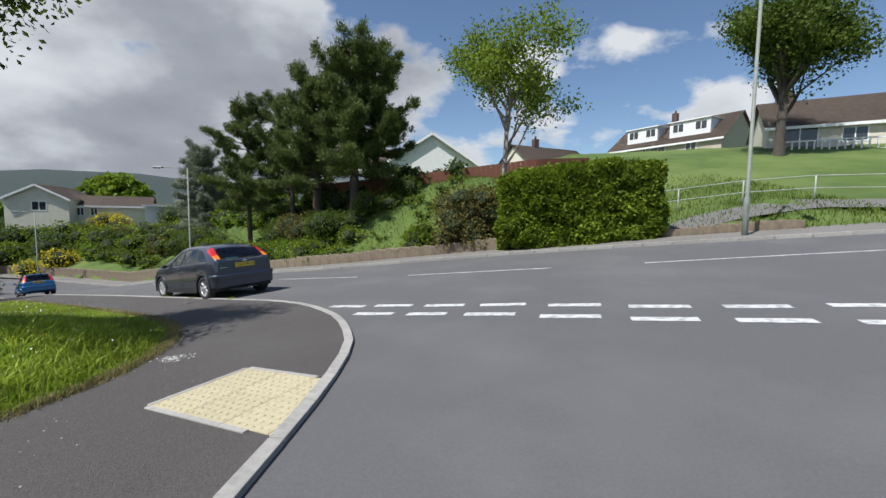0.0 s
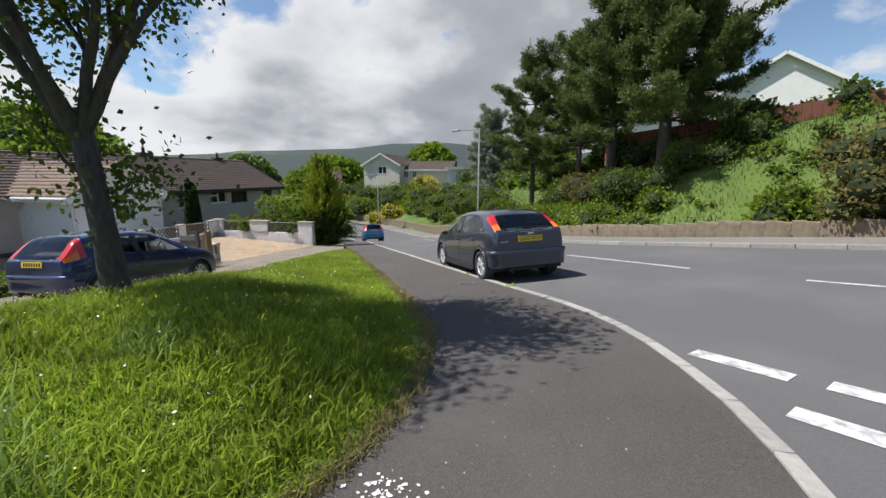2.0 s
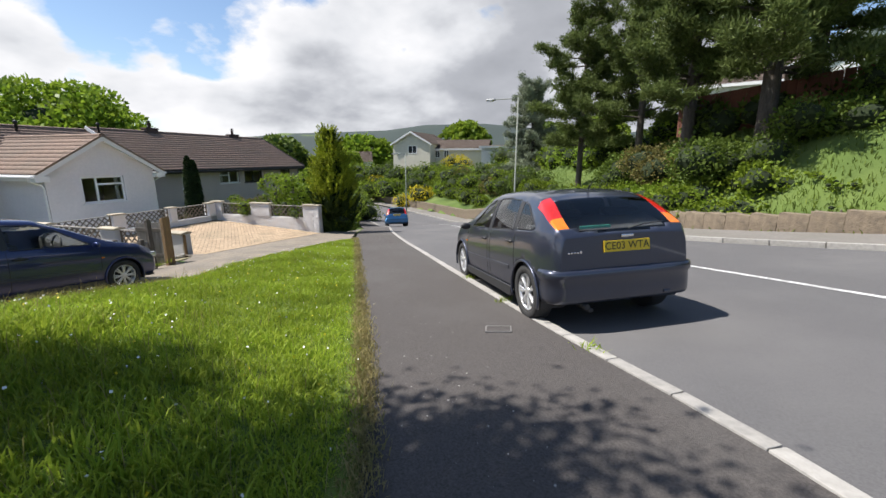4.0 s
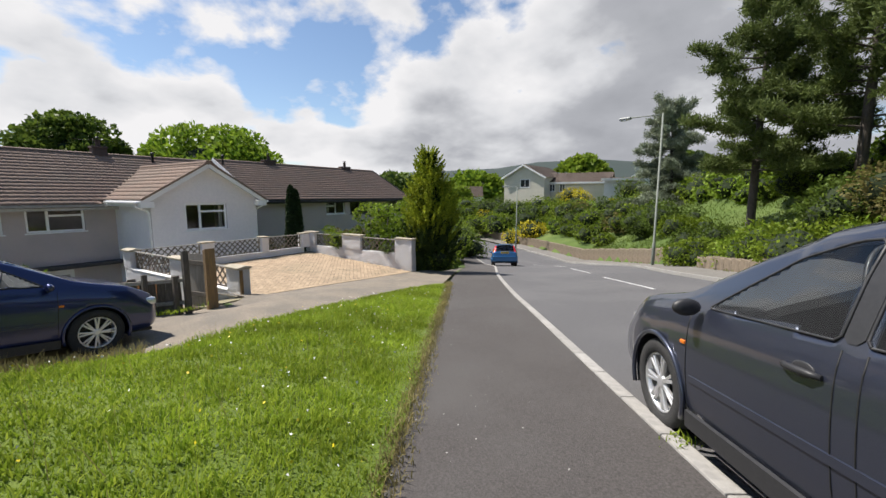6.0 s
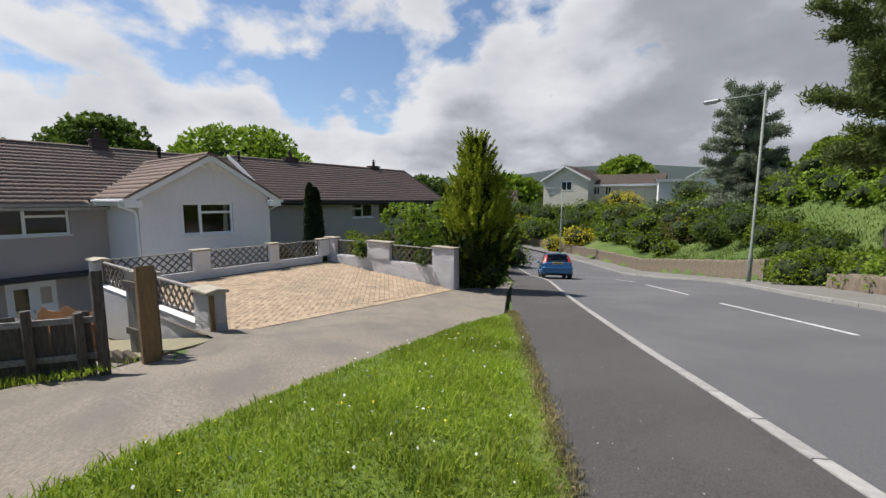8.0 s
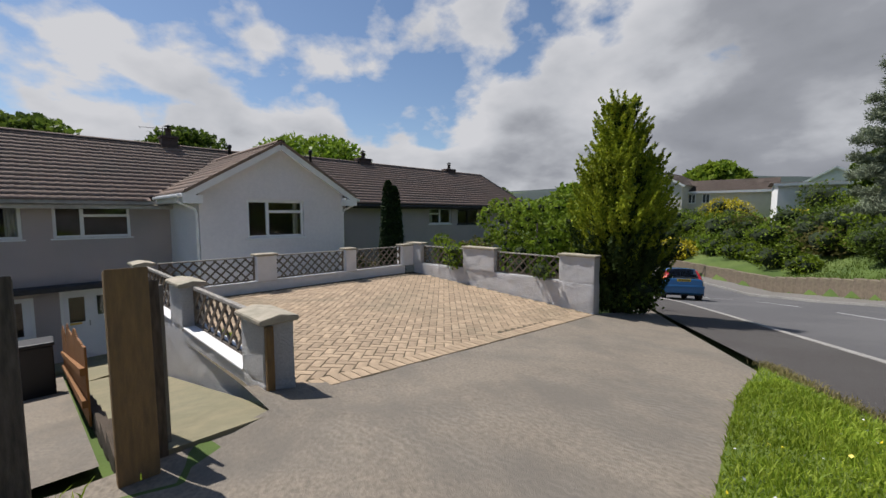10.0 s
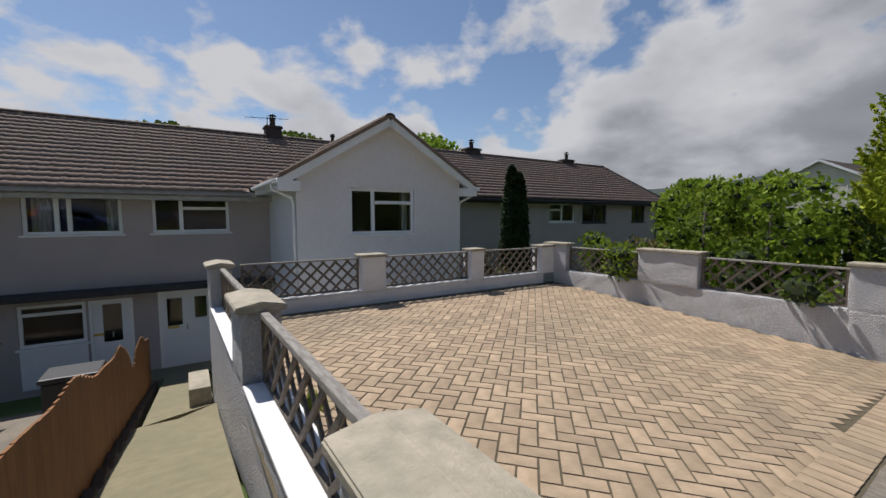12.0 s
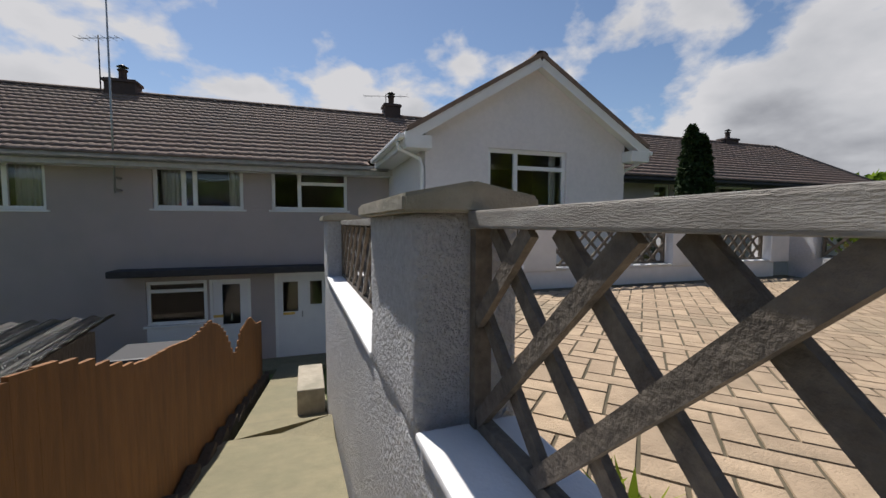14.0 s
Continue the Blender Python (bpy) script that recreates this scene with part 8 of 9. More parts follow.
def simple_house(name, label, m, w, d, eave, ridge_h, wall_mat, gable_front=True, wins=(), base=-3.0, roof=ROOF_FAR, chim=None, verge=UPVC):
    """A pitched house; its gable or its eaves look along -y. wins: (x, z, width, height) on the -y face."""
    ob = thing(name, label, "house", m)
    bm = boxes((-w / 2, w / 2, 0, d, base, eave))
    part("wall", bm, wall_mat, ob)
    bm = bmesh.new()
    o = 0.35
    if gable_front:
        pf = [(-w / 2, 0.0, eave), (w / 2, 0.0, eave), (0, 0.0, ridge_h - 0.1)]
        for y in (0.002, d - 0.002):
            bm = bmesh.new()
            bm.faces.new([bm.verts.new((p[0], y, p[2])) for p in (pf if y < 1 else pf[::-1])])
            part("gable", bm, wall_mat, ob)
        for s_ in (-1, 1):
            k_ = (ridge_h - eave) / (w / 2)
            bm = bmesh.new()
            vs_ = [bm.verts.new(p) for p in ((0, -o, ridge_h), (s_ * (w / 2 + o), -o, eave - k_ * o), (s_ * (w / 2 + o), d + o, eave - k_ * o), (0, d + o, ridge_h))]
            bm.faces.new(vs_ if s_ < 0 else vs_[::-1])
            bmesh.ops.solidify(bm, geom=bm.faces[:], thickness=0.12)
            part("roof", bm, roof, ob)
            bm = bmesh.new()
            bar(bm, (0, -o - 0.02, ridge_h - 0.12), (s_ * (w / 2 + o), -o - 0.02, eave - k_ * o - 0.12), 0.03, 0.22)
            part("bargeboard", bm, verge, ob)
    else:
        for y in (-w / 2 + 0.002, w / 2 - 0.002):
            bm = bmesh.new()
            bm.faces.new([bm.verts.new((y, p, z)) for p, z in ((0, eave), (d, eave), (d / 2, ridge_h - 0.1))])
            part("gable", bm, wall_mat, ob)
        k_ = (ridge_h - eave) / (d / 2)
        for s_ in (-1, 1):
            yy = -o if s_ < 0 else d + o
            bm = bmesh.new()
            vs_ = [bm.verts.new(p) for p in ((-w / 2 - o, d / 2, ridge_h), (w / 2 + o, d / 2, ridge_h), (w / 2 + o, yy, eave - k_ * o), (-w / 2 - o, yy, eave - k_ * o))]
            bm.faces.new(vs_ if s_ > 0 else vs_[::-1])
            bmesh.ops.solidify(bm, geom=bm.faces[:], thickness=0.12)
            part("roof", bm, roof, ob)
        part("fascia", boxes((-w / 2 - o, w / 2 + o, -o - 0.03, -o, eave - k_ * o - 0.22, eave - k_ * o + 0.02)), verge, ob)
    for x, z, ww, hh in wins:
        wf = part("window", boxes((x - ww / 2, x + ww / 2, -0.03, 0.01, z, z + 0.09), (x - ww / 2, x + ww / 2, -0.03, 0.01, z + hh - 0.09, z + hh), (x - ww / 2, x - ww / 2 + 0.09, -0.03, 0.01, z + 0.09, z + hh - 0.09),
                                  (x + ww / 2 - 0.09, x + ww / 2, -0.03, 0.01, z + 0.09, z + hh - 0.09), (x - 0.04, x + 0.04, -0.03, 0.01, z + 0.09, z + hh - 0.09)), UPVC, ob)
        part("pane", boxes((x - ww / 2 + 0.09, x + ww / 2 - 0.09, -0.012, -0.004, z + 0.09, z + hh - 0.09)), FAR_PANE, wf)
    if chim:
        bm = boxes((chim[0] - 0.35, chim[0] + 0.35, chim[1] - 0.3, chim[1] + 0.3, ridge_h - 1.0, ridge_h + 0.9), bevel=0.02)
        c_ = part("chimney_stack", bm, BRICK_DARK, ob)
        bm = bmesh.new()
        lathe(bm, [(0.14, ridge_h + 0.9), (0.11, ridge_h + 1.3)], 10, Matrix.Translation((chim[0], chim[1], 0)))
        part("pot", bm, BRICK_DARK, c_)
    return ob


FAR_PANE = material("dark far window pane", (0.03, 0.035, 0.04), (0.05, 0.055, 0.06), 1.5, 0.06, gloss=0.8)
CREAM = material("cream render", (0.66, 0.62, 0.52), (0.6, 0.56, 0.47), 2, 0.9, 0.2, 30, third=(0.5, 0.47, 0.4), third_scale=0.4)
WHITE_FAR = material("white render", (0.76, 0.76, 0.76), (0.7, 0.7, 0.7), 2, 0.9, 0.2, 30)
STONE_PALE = material("pale stone cladding", (0.5, 0.45, 0.36), (0.4, 0.36, 0.29), 5, 0.9, 0.4, 20)

# white gabled bungalow above the fence
bung = simple_house("bungalow", "white gabled bungalow behind the brown fence", pose(-1.4, 40.5, 4.0, 0, 0, 4), 9.4, 11, 2.6, 5.65, WHITE_FAR, True)
# long bungalow roof to its right
simple_house("bungalow", "low brown roofed bungalow half hidden by the bank", pose(14.2, 49.0, 5.0, 0, 0, 24), 9.5, 8, 2.6, 5.4, CREAM, False, chim=(-1.5, 4.0))
simple_house("bungalow", "low bungalow with a solar panel behind the pines", pose(-8.5, 47.0, 4.2, 0, 0, 6), 9.0, 9, 2.7, 5.6, WHITE_FAR, False)
# dormer terrace on the hill
ta = simple_house("dormer_house", "cream chalet house with white box dormers on the hill", pose(29.6, 57.5, 9.3, 0, 0, -57), 15.6, 10.0, 2.6, 6.3, STONE_PALE, False,
                  ((-5.0, 0.9, 2.0, 1.3), (-2.4, 0.9, 0.9, 1.3), (-0.2, 0.7, 2.2, 1.5), (4.2, 1.0, 1.4, 1.3)), chim=(0.2, 3.4))
for x0, ww in ((-3.2, 4.6), (3.4, 5.2)):
    dm = part("dormer", boxes((x0 - ww / 2, x0 + ww / 2, 1.0, 4.0, 3.0, 5.3), bevel=0.02), WHITE_FAR, ta, "white boarded box dormer")
    part("dormer_roof", boxes((x0 - ww / 2 - 0.2, x0 + ww / 2 + 0.2, 0.8, 4.2, 5.31, 5.45)), WHITE_FAR, dm)
    for k_ in (-0.28, 0.28):
        xx = x0 + ww * k_
        part("window", boxes((xx - 0.75, xx + 0.75, 0.985, 0.995, 3.9, 5.1)), UPVC, dm)
        part("pane", boxes((xx - 0.66, xx - 0.05, 0.972, 0.98, 4.0, 5.0), (xx + 0.05, xx + 0.66, 0.972, 0.98, 4.0, 5.0)), FAR_PANE, dm)
tb = simple_house("hillside_house", "cream house with patio doors and a balustrade on the hill", pose(33.2, 32.4, 6.9, 0, 0, -28), 13.0, 8.0, 2.6, 5.4, CREAM, False,
                  ((-4.4, 0.3, 2.4, 2.0), (-1.0, 0.9, 1.6, 1.2), (2.6, 0.2, 2.6, 2.1)), chim=(-4.6, 3.8))
bal = part("balustrade", boxes((-6.3, 1.0, -2.4, -2.3, 0.75, 0.85), (-6.3, 1.0, -2.4, -2.3, -0.3, 0.0), *[(-6.3 + 0.45 * k_, -6.2 + 0.45 * k_, -2.39, -2.31, 0.0, 0.75) for k_ in range(17)]), WHITE_FAR, tb, "pale balustrade in front of the terrace")
part("terrace_wall", boxes((-6.5, 6.5, -2.6, -0.005, -2.5, -0.3)), WHITE_FAR, tb)
# house on the hillside down the road
fh = simple_house("far_house", "cream gabled house among garden shrubs down the road", pose(-50.5, 50.1, -0.9, 0, 0, 22), 6.2, 9, 4.1, 5.8, CREAM, True, ((0.2, 2.5, 1.5, 1.2),), base=-4)
simple_house("far_house", "long brown roofed wing of the hillside house", pose(-45.6, 55.0, -0.9, 0, 0, 30), 9, 6, 3.4, 4.7, CREAM, False, ((-3.0, 1.9, 0.8, 1.1), (-1.6, 1.9, 0.8, 1.1)), base=-4)
simple_house("garage", "small pale flat garage beside the shrubs", pose(-35.8, 52.0, -0.9, 0, 0, 36), 4.4, 5, 3.4, 3.6, WHITE_FAR, False, base=-3)
simple_house("far_house", "white gabled house further up the hill", pose(-44.0, 72.0, 0.6, 0, 0, 30), 6, 9, 3.2, 5.0, WHITE_FAR, True, base=-4)
for i, (x, y, t_) in enumerate(((-60, 62, 40), (-78, 58, 55), (-70, 80, 38), (-95, 66, 60), (-100, 90, 45))):
    simple_house("far_house", "distant pale house in the valley", pose(x, y, gz(x, y), 0, 0, t_), 9, 8, 3.2, 5.4, (CREAM, WHITE_FAR)[i % 2], i % 2 == 0, ((-2, 1.0, 1.4, 1.2), (2, 1.0, 1.4, 1.2)), base=-4)

# ---------------------------------------------------------------- small things on the ground
def cover_pose(x, y, dz, turn):
    z0 = float(base_height(x, y))
    ex, ey = Vector((0.3, 0, float(base_height(x + 0.3, y)) - z0)).normalized(), Vector((0, 0.3, float(base_height(x, y + 0.3)) - z0)).normalized()
    ez = ex.cross(ey).normalized()
    return Matrix.Translation((x, y, z0 + dz)) @ Matrix((ex, ez.cross(ex), ez)).transposed().to_4x4() @ pose(0, 0, 0, 0, 0, turn)


cover = thing("access_cover", "small square metal access cover in the pavement", "cover", cover_pose(-6.05, 9.5, 0.042, 35) @ Matrix.Diagonal((0.68, 0.6, 1, 1)))
part("frame", boxes((-0.19, 0.19, -0.15, -0.13, -0.01, 0.006), (-0.19, 0.19, 0.13, 0.15, -0.01, 0.006), (-0.19, -0.17, -0.13, 0.13, -0.01, 0.006), (0.17, 0.19, -0.13, 0.13, -0.01, 0.006)), material("worn cover frame", (0.21, 0.2, 0.19), (0.13, 0.125, 0.12), 30, 0.7, 0.3, 80), cover)
part("lid", boxes((-0.166, 0.166, -0.126, 0.126, -0.01, 0.003)), ASPHALT_PATH, cover)
CHIPS_AT = (-3.18, 4.6)
chip_pts = rng.normal(size=(75, 2)) * (0.085, 0.085) + CHIPS_AT
cz = np.array([float(base_height(*p)) + 0.038 for p in chip_pts])
chip = []
fcs = []
for i, (p, z_) in enumerate(zip(chip_pts, cz)):
    n0 = len(chip)
    s_ = random.uniform(0.005, 0.017)
    a_ = random.uniform(0, 6.28)
    for k_ in range(4):
        chip.append((p[0] + math.cos(a_ + k_ * 1.57) * s_ * random.uniform(0.6, 1.2), p[1] + math.sin(a_ + k_ * 1.57) * s_ * random.uniform(0.6, 1.2), z_ + random.uniform(0.0, 0.006)))
    fcs.append((n0, n0 + 1, n0 + 2, n0 + 3))
tagged(raw("spilt_chips", np.array(chip), np.array(fcs), material("white chips", (0.75, 0.74, 0.72), (0.6, 0.6, 0.58), 30, 0.8)), "patch of spilt white paint chips on the pavement", "debris", kind="stuff")
sp, sf = [], []
for i in range(650):
    t_ = random.random()
    j = random.randrange(2, len(VERGE_EDGE) - 1)
    e0, e1 = VERGE_EDGE[j], VERGE_EDGE[j + 1]
    px_ = e0[0] + (e1[0] - e0[0]) * t_ + random.uniform(0, 1.8) ** 1.2 * 0.8
    py_ = e0[1] + (e1[1] - e0[1]) * t_ + random.uniform(-0.2, 0.3)
    s_ = 0.0015 + 0.006 * random.random() ** 3
    z_ = float(base_height(px_, py_)) + 0.037
    n0 = len(sp)
    sp += [(px_ - s_, py_ - s_ * 0.6, z_), (px_ + s_, py_ - s_, z_), (px_ + s_ * 0.5, py_ + s_, z_ + 0.003), (px_ - s_ * 0.8, py_ + s_ * 0.8, z_ + 0.002)]
    sf.append((n0, n0 + 1, n0 + 2, n0 + 3))
tagged(raw("grit", np.array(sp), np.array(sf), KERB_STONE), "pale grit scattered over the pavement", "grit", kind="stuff")


# ---------------------------------------------------------------- grass on the verge
def inside(poly, x, y):
    c = np.zeros(len(x), bool)
    j = len(poly) - 1
    for i in range(len(poly)):
        (xi, yi), (xj, yj) = poly[i], poly[j]
        c ^= ((yi > y) != (yj > y)) & (x < (xj - xi) * (y - yi) / (yj - yi + 1e-12) + xi)
        j = i
    return c


def blades(name, x, y, z, h, w, mat, label, lean=0.5):
    """Grass blades: two bent triangles each."""
    n = len(x)
    a = rng.uniform(0, 2 * np.pi, n)
    d = np.stack([np.cos(a), np.sin(a)], -1)
    t = rng.uniform(0, 2 * np.pi, n)
    l = np.stack([np.cos(t), np.sin(t)], -1) * (h * lean * rng.random(n))[:, None]
    b = np.stack([x, y, z - 0.02], -1)
    p0, p1 = b.copy(), b.copy()
    p0[:, :2] -= d * w[:, None] / 2
    p1[:, :2] += d * w[:, None] / 2
    m0, m1 = p0.copy(), p1.copy()
    for q, s in ((m0, 1), (m1, 1)):
        q[:, :2] += l * 0.35
        q[:, 2] += h * 0.6
    tip = b.copy()
    tip[:, :2] += l
    tip[:, 2] += h * (1 - 0.25 * rng.random(n))
    v = np.stack([p0, p1, m1, m0, tip], 1).reshape(-1, 3)
    k = np.arange(n)[:, None] * 5
    f = np.concatenate([k + [0, 1, 2], k + [0, 2, 3], k + [3, 2, 4]])
    return tagged(raw(name, v, f, mat), label, "grass", kind="stuff")


VP = VERGE_EDGE + LANE_EDGE[1:]
N = 420000
bx_, by_ = rng.uniform(-16.6, -3.3, N), rng.uniform(-1.5, 15.3, N)
ok = inside(VP, bx_, by_)
bx_, by_ = bx_[ok], by_[ok]
wild = step(8.5, 5.0, by_)
patchy = 0.75 + 0.5 * np.array([noise.noise((px * 0.9, py * 0.9, 0)) + 0.8 * noise.noise((px * 3.3, py * 3.3, 4)) for px, py in zip(bx_, by_)])
edge_d = np.abs(side_of(bx_, by_, VERGE_EDGE))
lane_d = np.abs(side_of(bx_, by_, LANE_EDGE))
hgt = (0.07 + 0.10 * wild + 0.06 * step(1.2, 0.1, lane_d) * step(12, 8, by_)) * np.clip(patchy, 0.3, 1.9) * rng.uniform(0.5, 1.45, len(bx_)) * (0.45 + 0.55 * step(0.0, 0.35, edge_d))
blades("verge_grass", bx_, by_, verge_height(bx_, by_) + 0.045, hgt, rng.uniform(0.005, 0.011, len(bx_)) * (1 + 0.6 * wild), BLADE, "bright green uncut grass blades on the verge", 1.05)
N = 520000
bx_, by_ = rng.uniform(-16.0, -3.4, N), rng.uniform(3.0, 14.8, N)
ok = inside(VP, bx_, by_)
bx_, by_ = bx_[ok], by_[ok]
edge_d = np.abs(side_of(bx_, by_, VERGE_EDGE))
ok = edge_d < 0.4 + 3.4 * rng.random(len(bx_))
bx_, by_, edge_d = bx_[ok], by_[ok], edge_d[ok]
tuft = np.array([noise.noise((px * 3.5, py * 3.5, 2.0)) for px, py in zip(bx_, by_)])
blades("verge_turf", bx_, by_, verge_height(bx_, by_) + 0.045, (0.075 + 0.06 * tuft) * rng.uniform(0.6, 1.3, len(bx_)) * (0.5 + 0.5 * step(0.0, 0.3, edge_d)), rng.uniform(0.005, 0.010, len(bx_)), BLADE, "dense green turf along the pavement side of the verge", 0.9)
N = 26000
k_ = rng.integers(0, len(VERGE_EDGE) - 1, N)
ve = np.array(VERGE_EDGE)
tt = rng.random(N)[:, None]
ep = ve[k_] * (1 - tt) + ve[k_ + 1] * tt + rng.normal(size=(N, 2)) * 0.05
blades("dry_grass", ep[:, 0], ep[:, 1], base_height(ep[:, 0], ep[:, 1]) + 0.05, rng.uniform(0.02, 0.09, N), rng.uniform(0.004, 0.008, N), STRAW, "straw coloured dry grass along the pavement edge", 1.1)
# pale coarse tussocks by the pavement and seeding stalks through the grass
tus = np.concatenate([np.array(c_) + rng.normal(size=(n_, 2)) * w_ for c_, n_, w_ in (((-4.55, 2.75), 620, 0.2), ((-4.9, 3.2), 380, 0.17), ((-4.35, 3.4), 260, 0.14), ((-5.6, 3.0), 260, 0.22), ((-5.3, 4.3), 180, 0.16), ((-5.9, 2.2), 260, 0.22))])
blades("pale_tussocks", tus[:, 0], tus[:, 1], verge_height(tus[:, 0], tus[:, 1]) + 0.045, rng.uniform(0.14, 0.36, len(tus)), rng.uniform(0.006, 0.012, len(tus)), BLADE_PALE, "pale coarse grass tussocks in the verge", 1.1)
sx_, sy_ = rng.uniform(-13, -3.6, 9000), rng.uniform(0.5, 12, 9000)
ok = inside(VP, sx_, sy_) & (rng.random(9000) < 0.2 + 0.8 * step(9.0, 5.0, sy_))
sx_, sy_ = sx_[ok], sy_[ok]
blades("seed_stalks", sx_, sy_, verge_height(sx_, sy_) + 0.045, rng.uniform(0.14, 0.32, len(sx_)), rng.uniform(0.002, 0.004, len(sx_)), STRAW, "thin straw coloured seeding stalks in the grass", 0.7)
# tall seeding grass beside the lane
N = 9000
k_ = rng.integers(8, len(LANE_EDGE) - 3, N)
ve = np.array(LANE_EDGE)
tt = rng.random(N)[:, None]
ep = ve[k_] * (1 - tt) + ve[k_ + 1] * tt + rng.normal(size=(N, 2)) * 0.12
ep = ep[ep[:, 1] < 8.3]
blades("tall_grass", ep[:, 0], ep[:, 1], base_height(ep[:, 0], ep[:, 1]) + 0.05, rng.uniform(0.1, 0.28, len(ep)), rng.uniform(0.003, 0.005, len(ep)), STRAW, "tall seeding grass along the lane edge", 0.6)
# flowers
fl_n = 1000
fx, fy = rng.uniform(-15, -4, fl_n * 3), rng.uniform(2, 14, fl_n * 3)
ok = inside(VP, fx, fy)
fx, fy = fx[ok][:fl_n], fy[ok][:fl_n]
fzv = verge_height(fx, fy) + 0.045 + 0.1 + 0.08 * step(8.5, 5, fy)
half = len(fx) // 3
scatter_leaves("daisies", np.stack([fx[half:], fy[half:], fzv[half:]], -1), 0.02, material("daisy petals", (0.8, 0.8, 0.76), (0.7, 0.7, 0.66), 20, 0.8), None, 0.0, 1.0)
scatter_leaves("buttercups", np.stack([fx[:half], fy[:half], fzv[:half]], -1), 0.02, material("buttercup petals", (0.75, 0.6, 0.02), (0.65, 0.5, 0.02), 20, 0.5), None, 0.0, 1.0)
tagged(bpy.data.objects["daisies"], "tiny white daisies in the grass", "flowers", kind="stuff")
tagged(bpy.data.objects["buttercups"], "tiny yellow buttercups in the grass", "flowers", kind="stuff")
# rough grass on the bank and lawn
N = 160000
bx_, by_ = rng.uniform(-30, 16, N), rng.uniform(12, 45, N)
fd = side_of(bx_, by_, FAR_KERB)
ok = (fd > 1.75) & (fd < 9 + 5 * rng.random(N))
bx_, by_ = bx_[ok], by_[ok]
blades("bank_grass", bx_, by_, land(bx_, by_), rng.uniform(0.08, 0.26, len(bx_)), rng.uniform(0.012, 0.03, len(bx_)), BANK_BLADE, "rough green grass on the bank", 0.8)
# weeds at the kerb and by the gate
wx = np.concatenate([np.full(60, -5.15), np.full(50, -6.6), np.full(40, -7.9)]) + rng.normal(size=150) * 0.05
wy = np.concatenate([np.full(60, 9.55), np.full(50, 10.42), np.full(40, 11.3)]) + rng.normal(size=150) * 0.05
blades("kerb_weeds", wx, wy, base_height(wx, wy) + 0.04, rng.uniform(0.03, 0.1, 150), rng.uniform(0.006, 0.012, 150), BLADE, "small weeds growing at the kerb", 1.2)
wa, wb_ = rng.uniform(5.9, 7.1, 500), 0
wb_ = -1.75 - (6.9 - wa) * 1.1 + rng.normal(size=500) * 0.12
wxy = np.array([hw(p, q) for p, q in zip(wa, wb_)])
blades("gate_weeds", wxy[:, 0], wxy[:, 1], base_height(wxy[:, 0], wxy[:, 1]) + 0.02, rng.uniform(0.03, 0.12, 500), rng.uniform(0.005, 0.012, 500), BLADE, "bright weeds at the foot of the old fence", 1.0)

dw = np.array([hw(3.55 + p, 0.33 + q) for p, q in rng.normal(size=(70, 2)) * 0.045])
blades("drive_weeds", dw[:, 0], dw[:, 1], np.full(70, -1.96), rng.uniform(0.05, 0.2, 70), rng.uniform(0.012, 0.024, 70), BLADE, "yellow green weed growing through the paving by the wall", 1.1)

# ---------------------------------------------------------------- driveway blocks, herringbone at 45 degrees, nearest ones as pieces
BL, BW = 0.252, 0.126


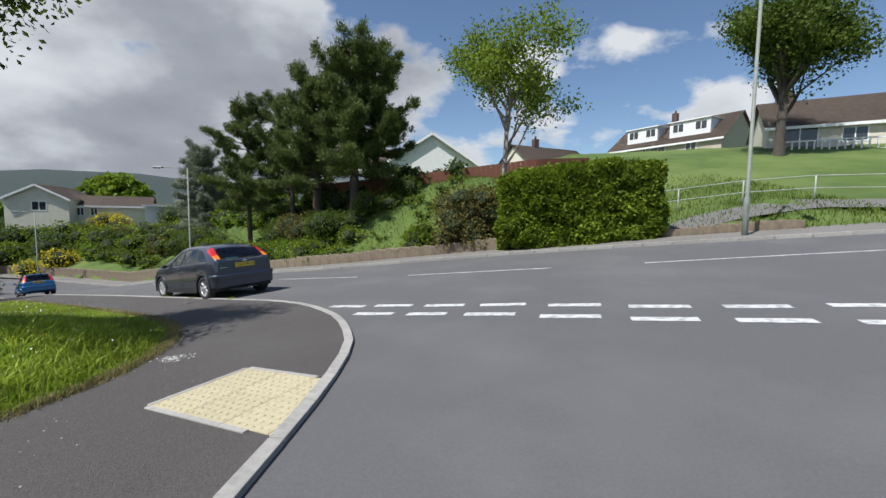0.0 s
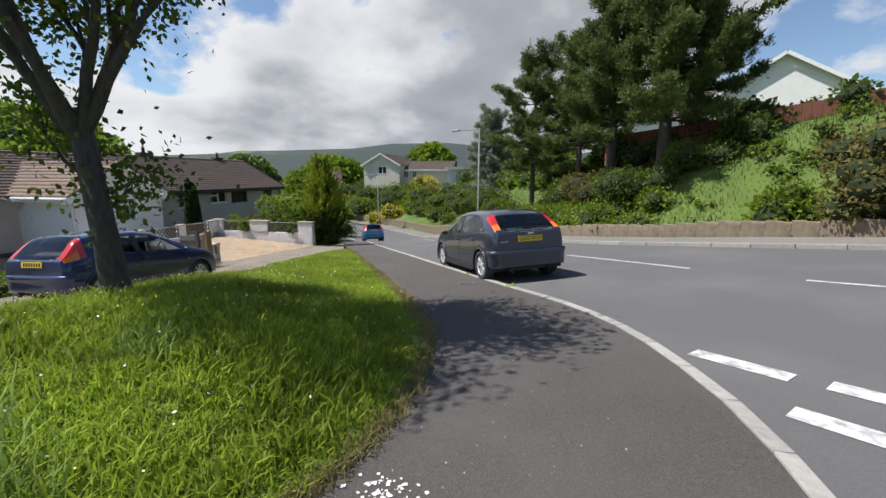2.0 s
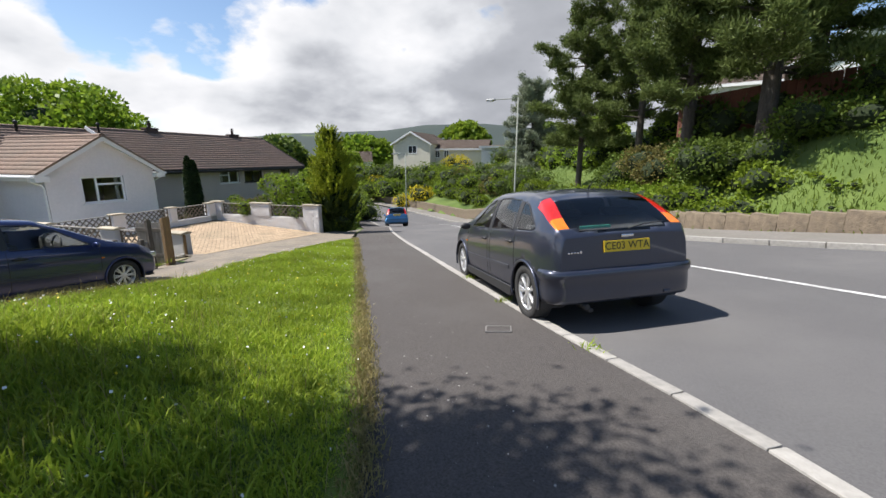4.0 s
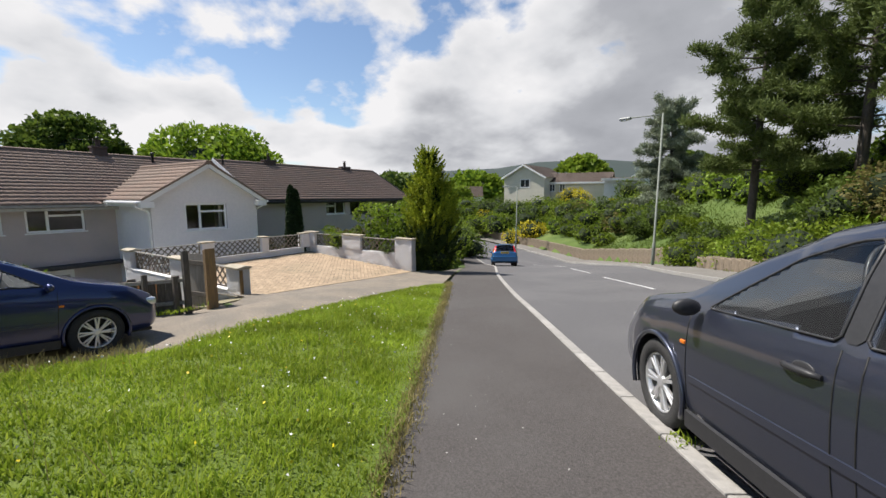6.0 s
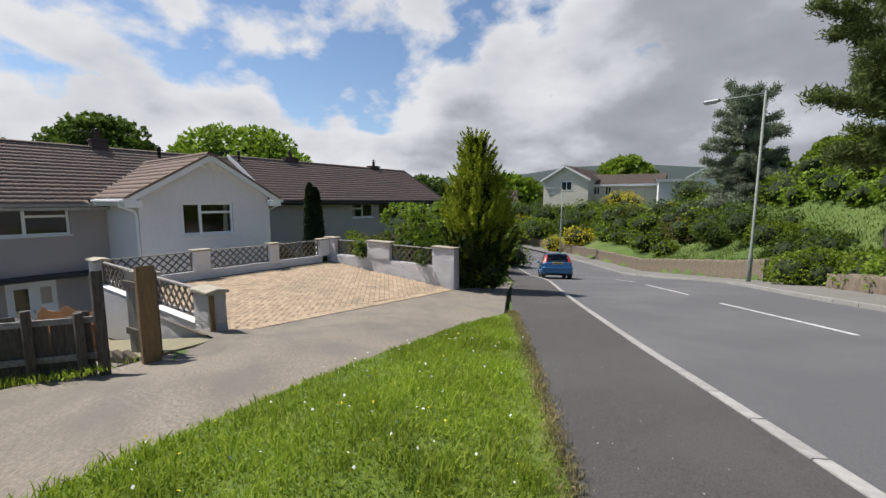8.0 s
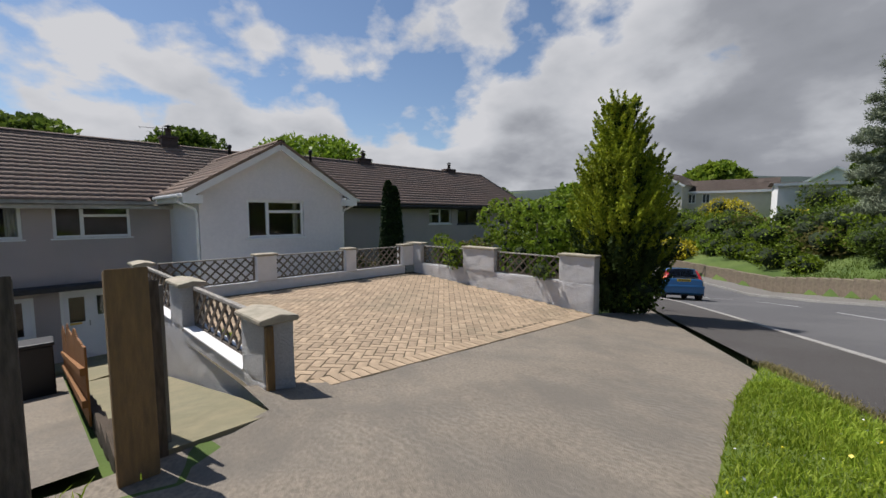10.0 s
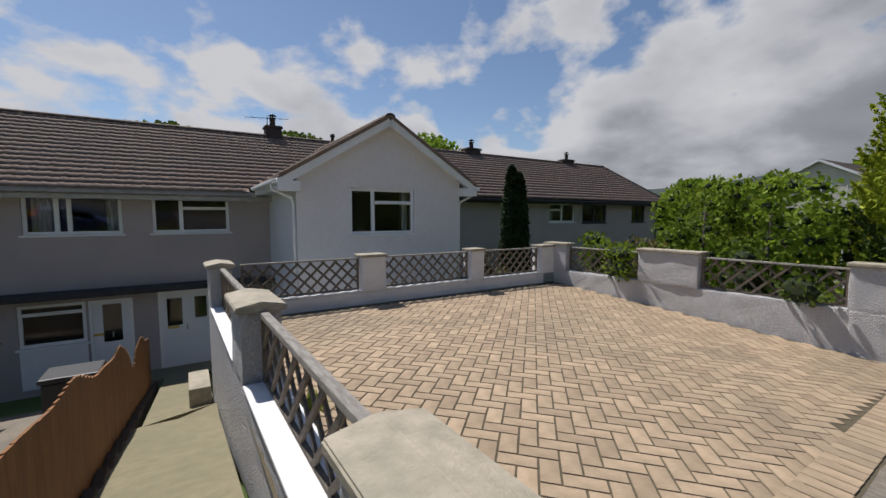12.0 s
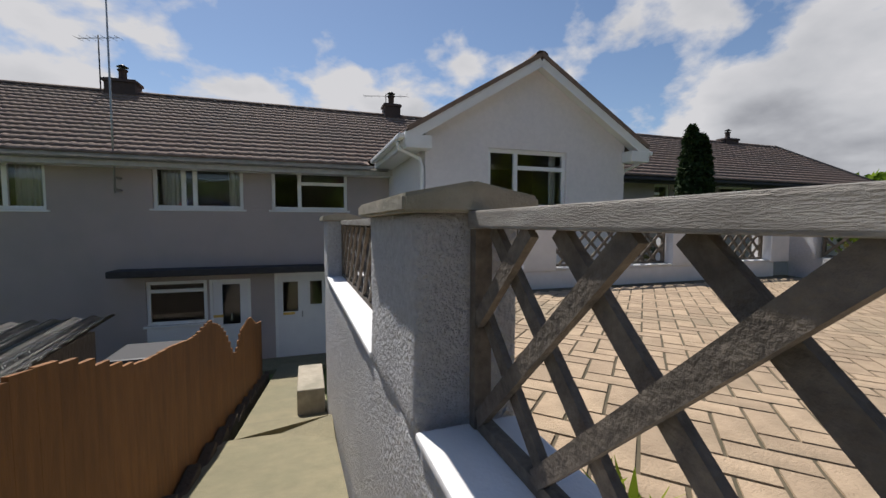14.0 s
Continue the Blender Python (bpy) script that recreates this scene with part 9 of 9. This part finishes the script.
def block_mesh(name, l, w):
    bm = boxes((-l / 2 + 0.005, l / 2 - 0.005, -w / 2 + 0.005, w / 2 - 0.005, -0.03, 0.004))
    for v in bm.verts:
        if v.co.z > 0:
            v.co.x *= 0.975
            v.co.y *= 0.96
    me = bpy.data.meshes.new(name)
    bm.to_mesh(me)
    bm.free()
    me.materials.append(BLOCK)
    return me


block_me = block_mesh("paving_block", BL, BW)
c45 = math.sqrt(0.5)
spots = []
for r_ in range(-70, 70):
    for s_ in range(-30, 30):
        # columns step diagonally by one block width
        p, q = r_ * BW + s_ * 2 * BL, r_ * BW
        spots.append((p + BL / 2, q + BW / 2, 0))
        spots.append((p + BL + BW / 2, q + BW - BL / 2, 90))
placed = []
for p, q, t_ in spots:
    a_, b_ = 3.0 + (p - q) * c45, 3.4 + (p + q) * c45
    if 0.02 < a_ < drive_front(b_) - 0.25 and 0.2 < b_ < 6.85:
        placed.append((a_, b_, 45 + t_))
b_ = 0.22
while b_ < 6.85:
    placed.append((drive_front(b_) - 0.14, b_, 0.001))
    b_ += BW


def block_pose(a_, b_, turn):
    z0, za, zb_ = float(drive_height(a_, b_)), float(drive_height(a_ + 0.2, b_)), float(drive_height(a_, b_ + 0.2))
    ex, ey = Vector((0.2, 0, za - z0)).normalized(), Vector((0, 0.2, zb_ - z0)).normalized()
    ez = ex.cross(ey).normalized()
    ey = ez.cross(ex)
    m = Matrix((ex, ey, ez)).transposed().to_4x4()
    return Matrix.Translation((a_, b_, z0 + (0.003 if turn == 0.001 else 0) + random.uniform(-0.0008, 0.0008))) @ m @ pose(0, 0, 0, 0, 0, turn + random.uniform(-0.8, 0.8))


placed.sort(key=lambda s: (s[0] - 5.0) ** 2 + (s[1] - 0.6) ** 2 * 0.8)
for a_, b_, t_ in placed[:300]:
    share("paving_block", block_me, drive, block_pose(a_, b_, t_))
vs = np.array([tuple(v.co) for v in block_me.vertices])
fs = np.array([tuple(p.vertices) for p in block_me.polygons])
V, F_ = [], []
for i, (a_, b_, t_) in enumerate(placed[300:]):
    m = np.array(block_pose(a_, b_, t_))
    V.append(vs @ m[:3, :3].T + m[:3, 3])
    F_.append(fs + i * len(vs))
tagged(raw("paving_blocks", np.concatenate(V), np.concatenate(F_), BLOCKS, drive, smooth=None), kind="stuff")
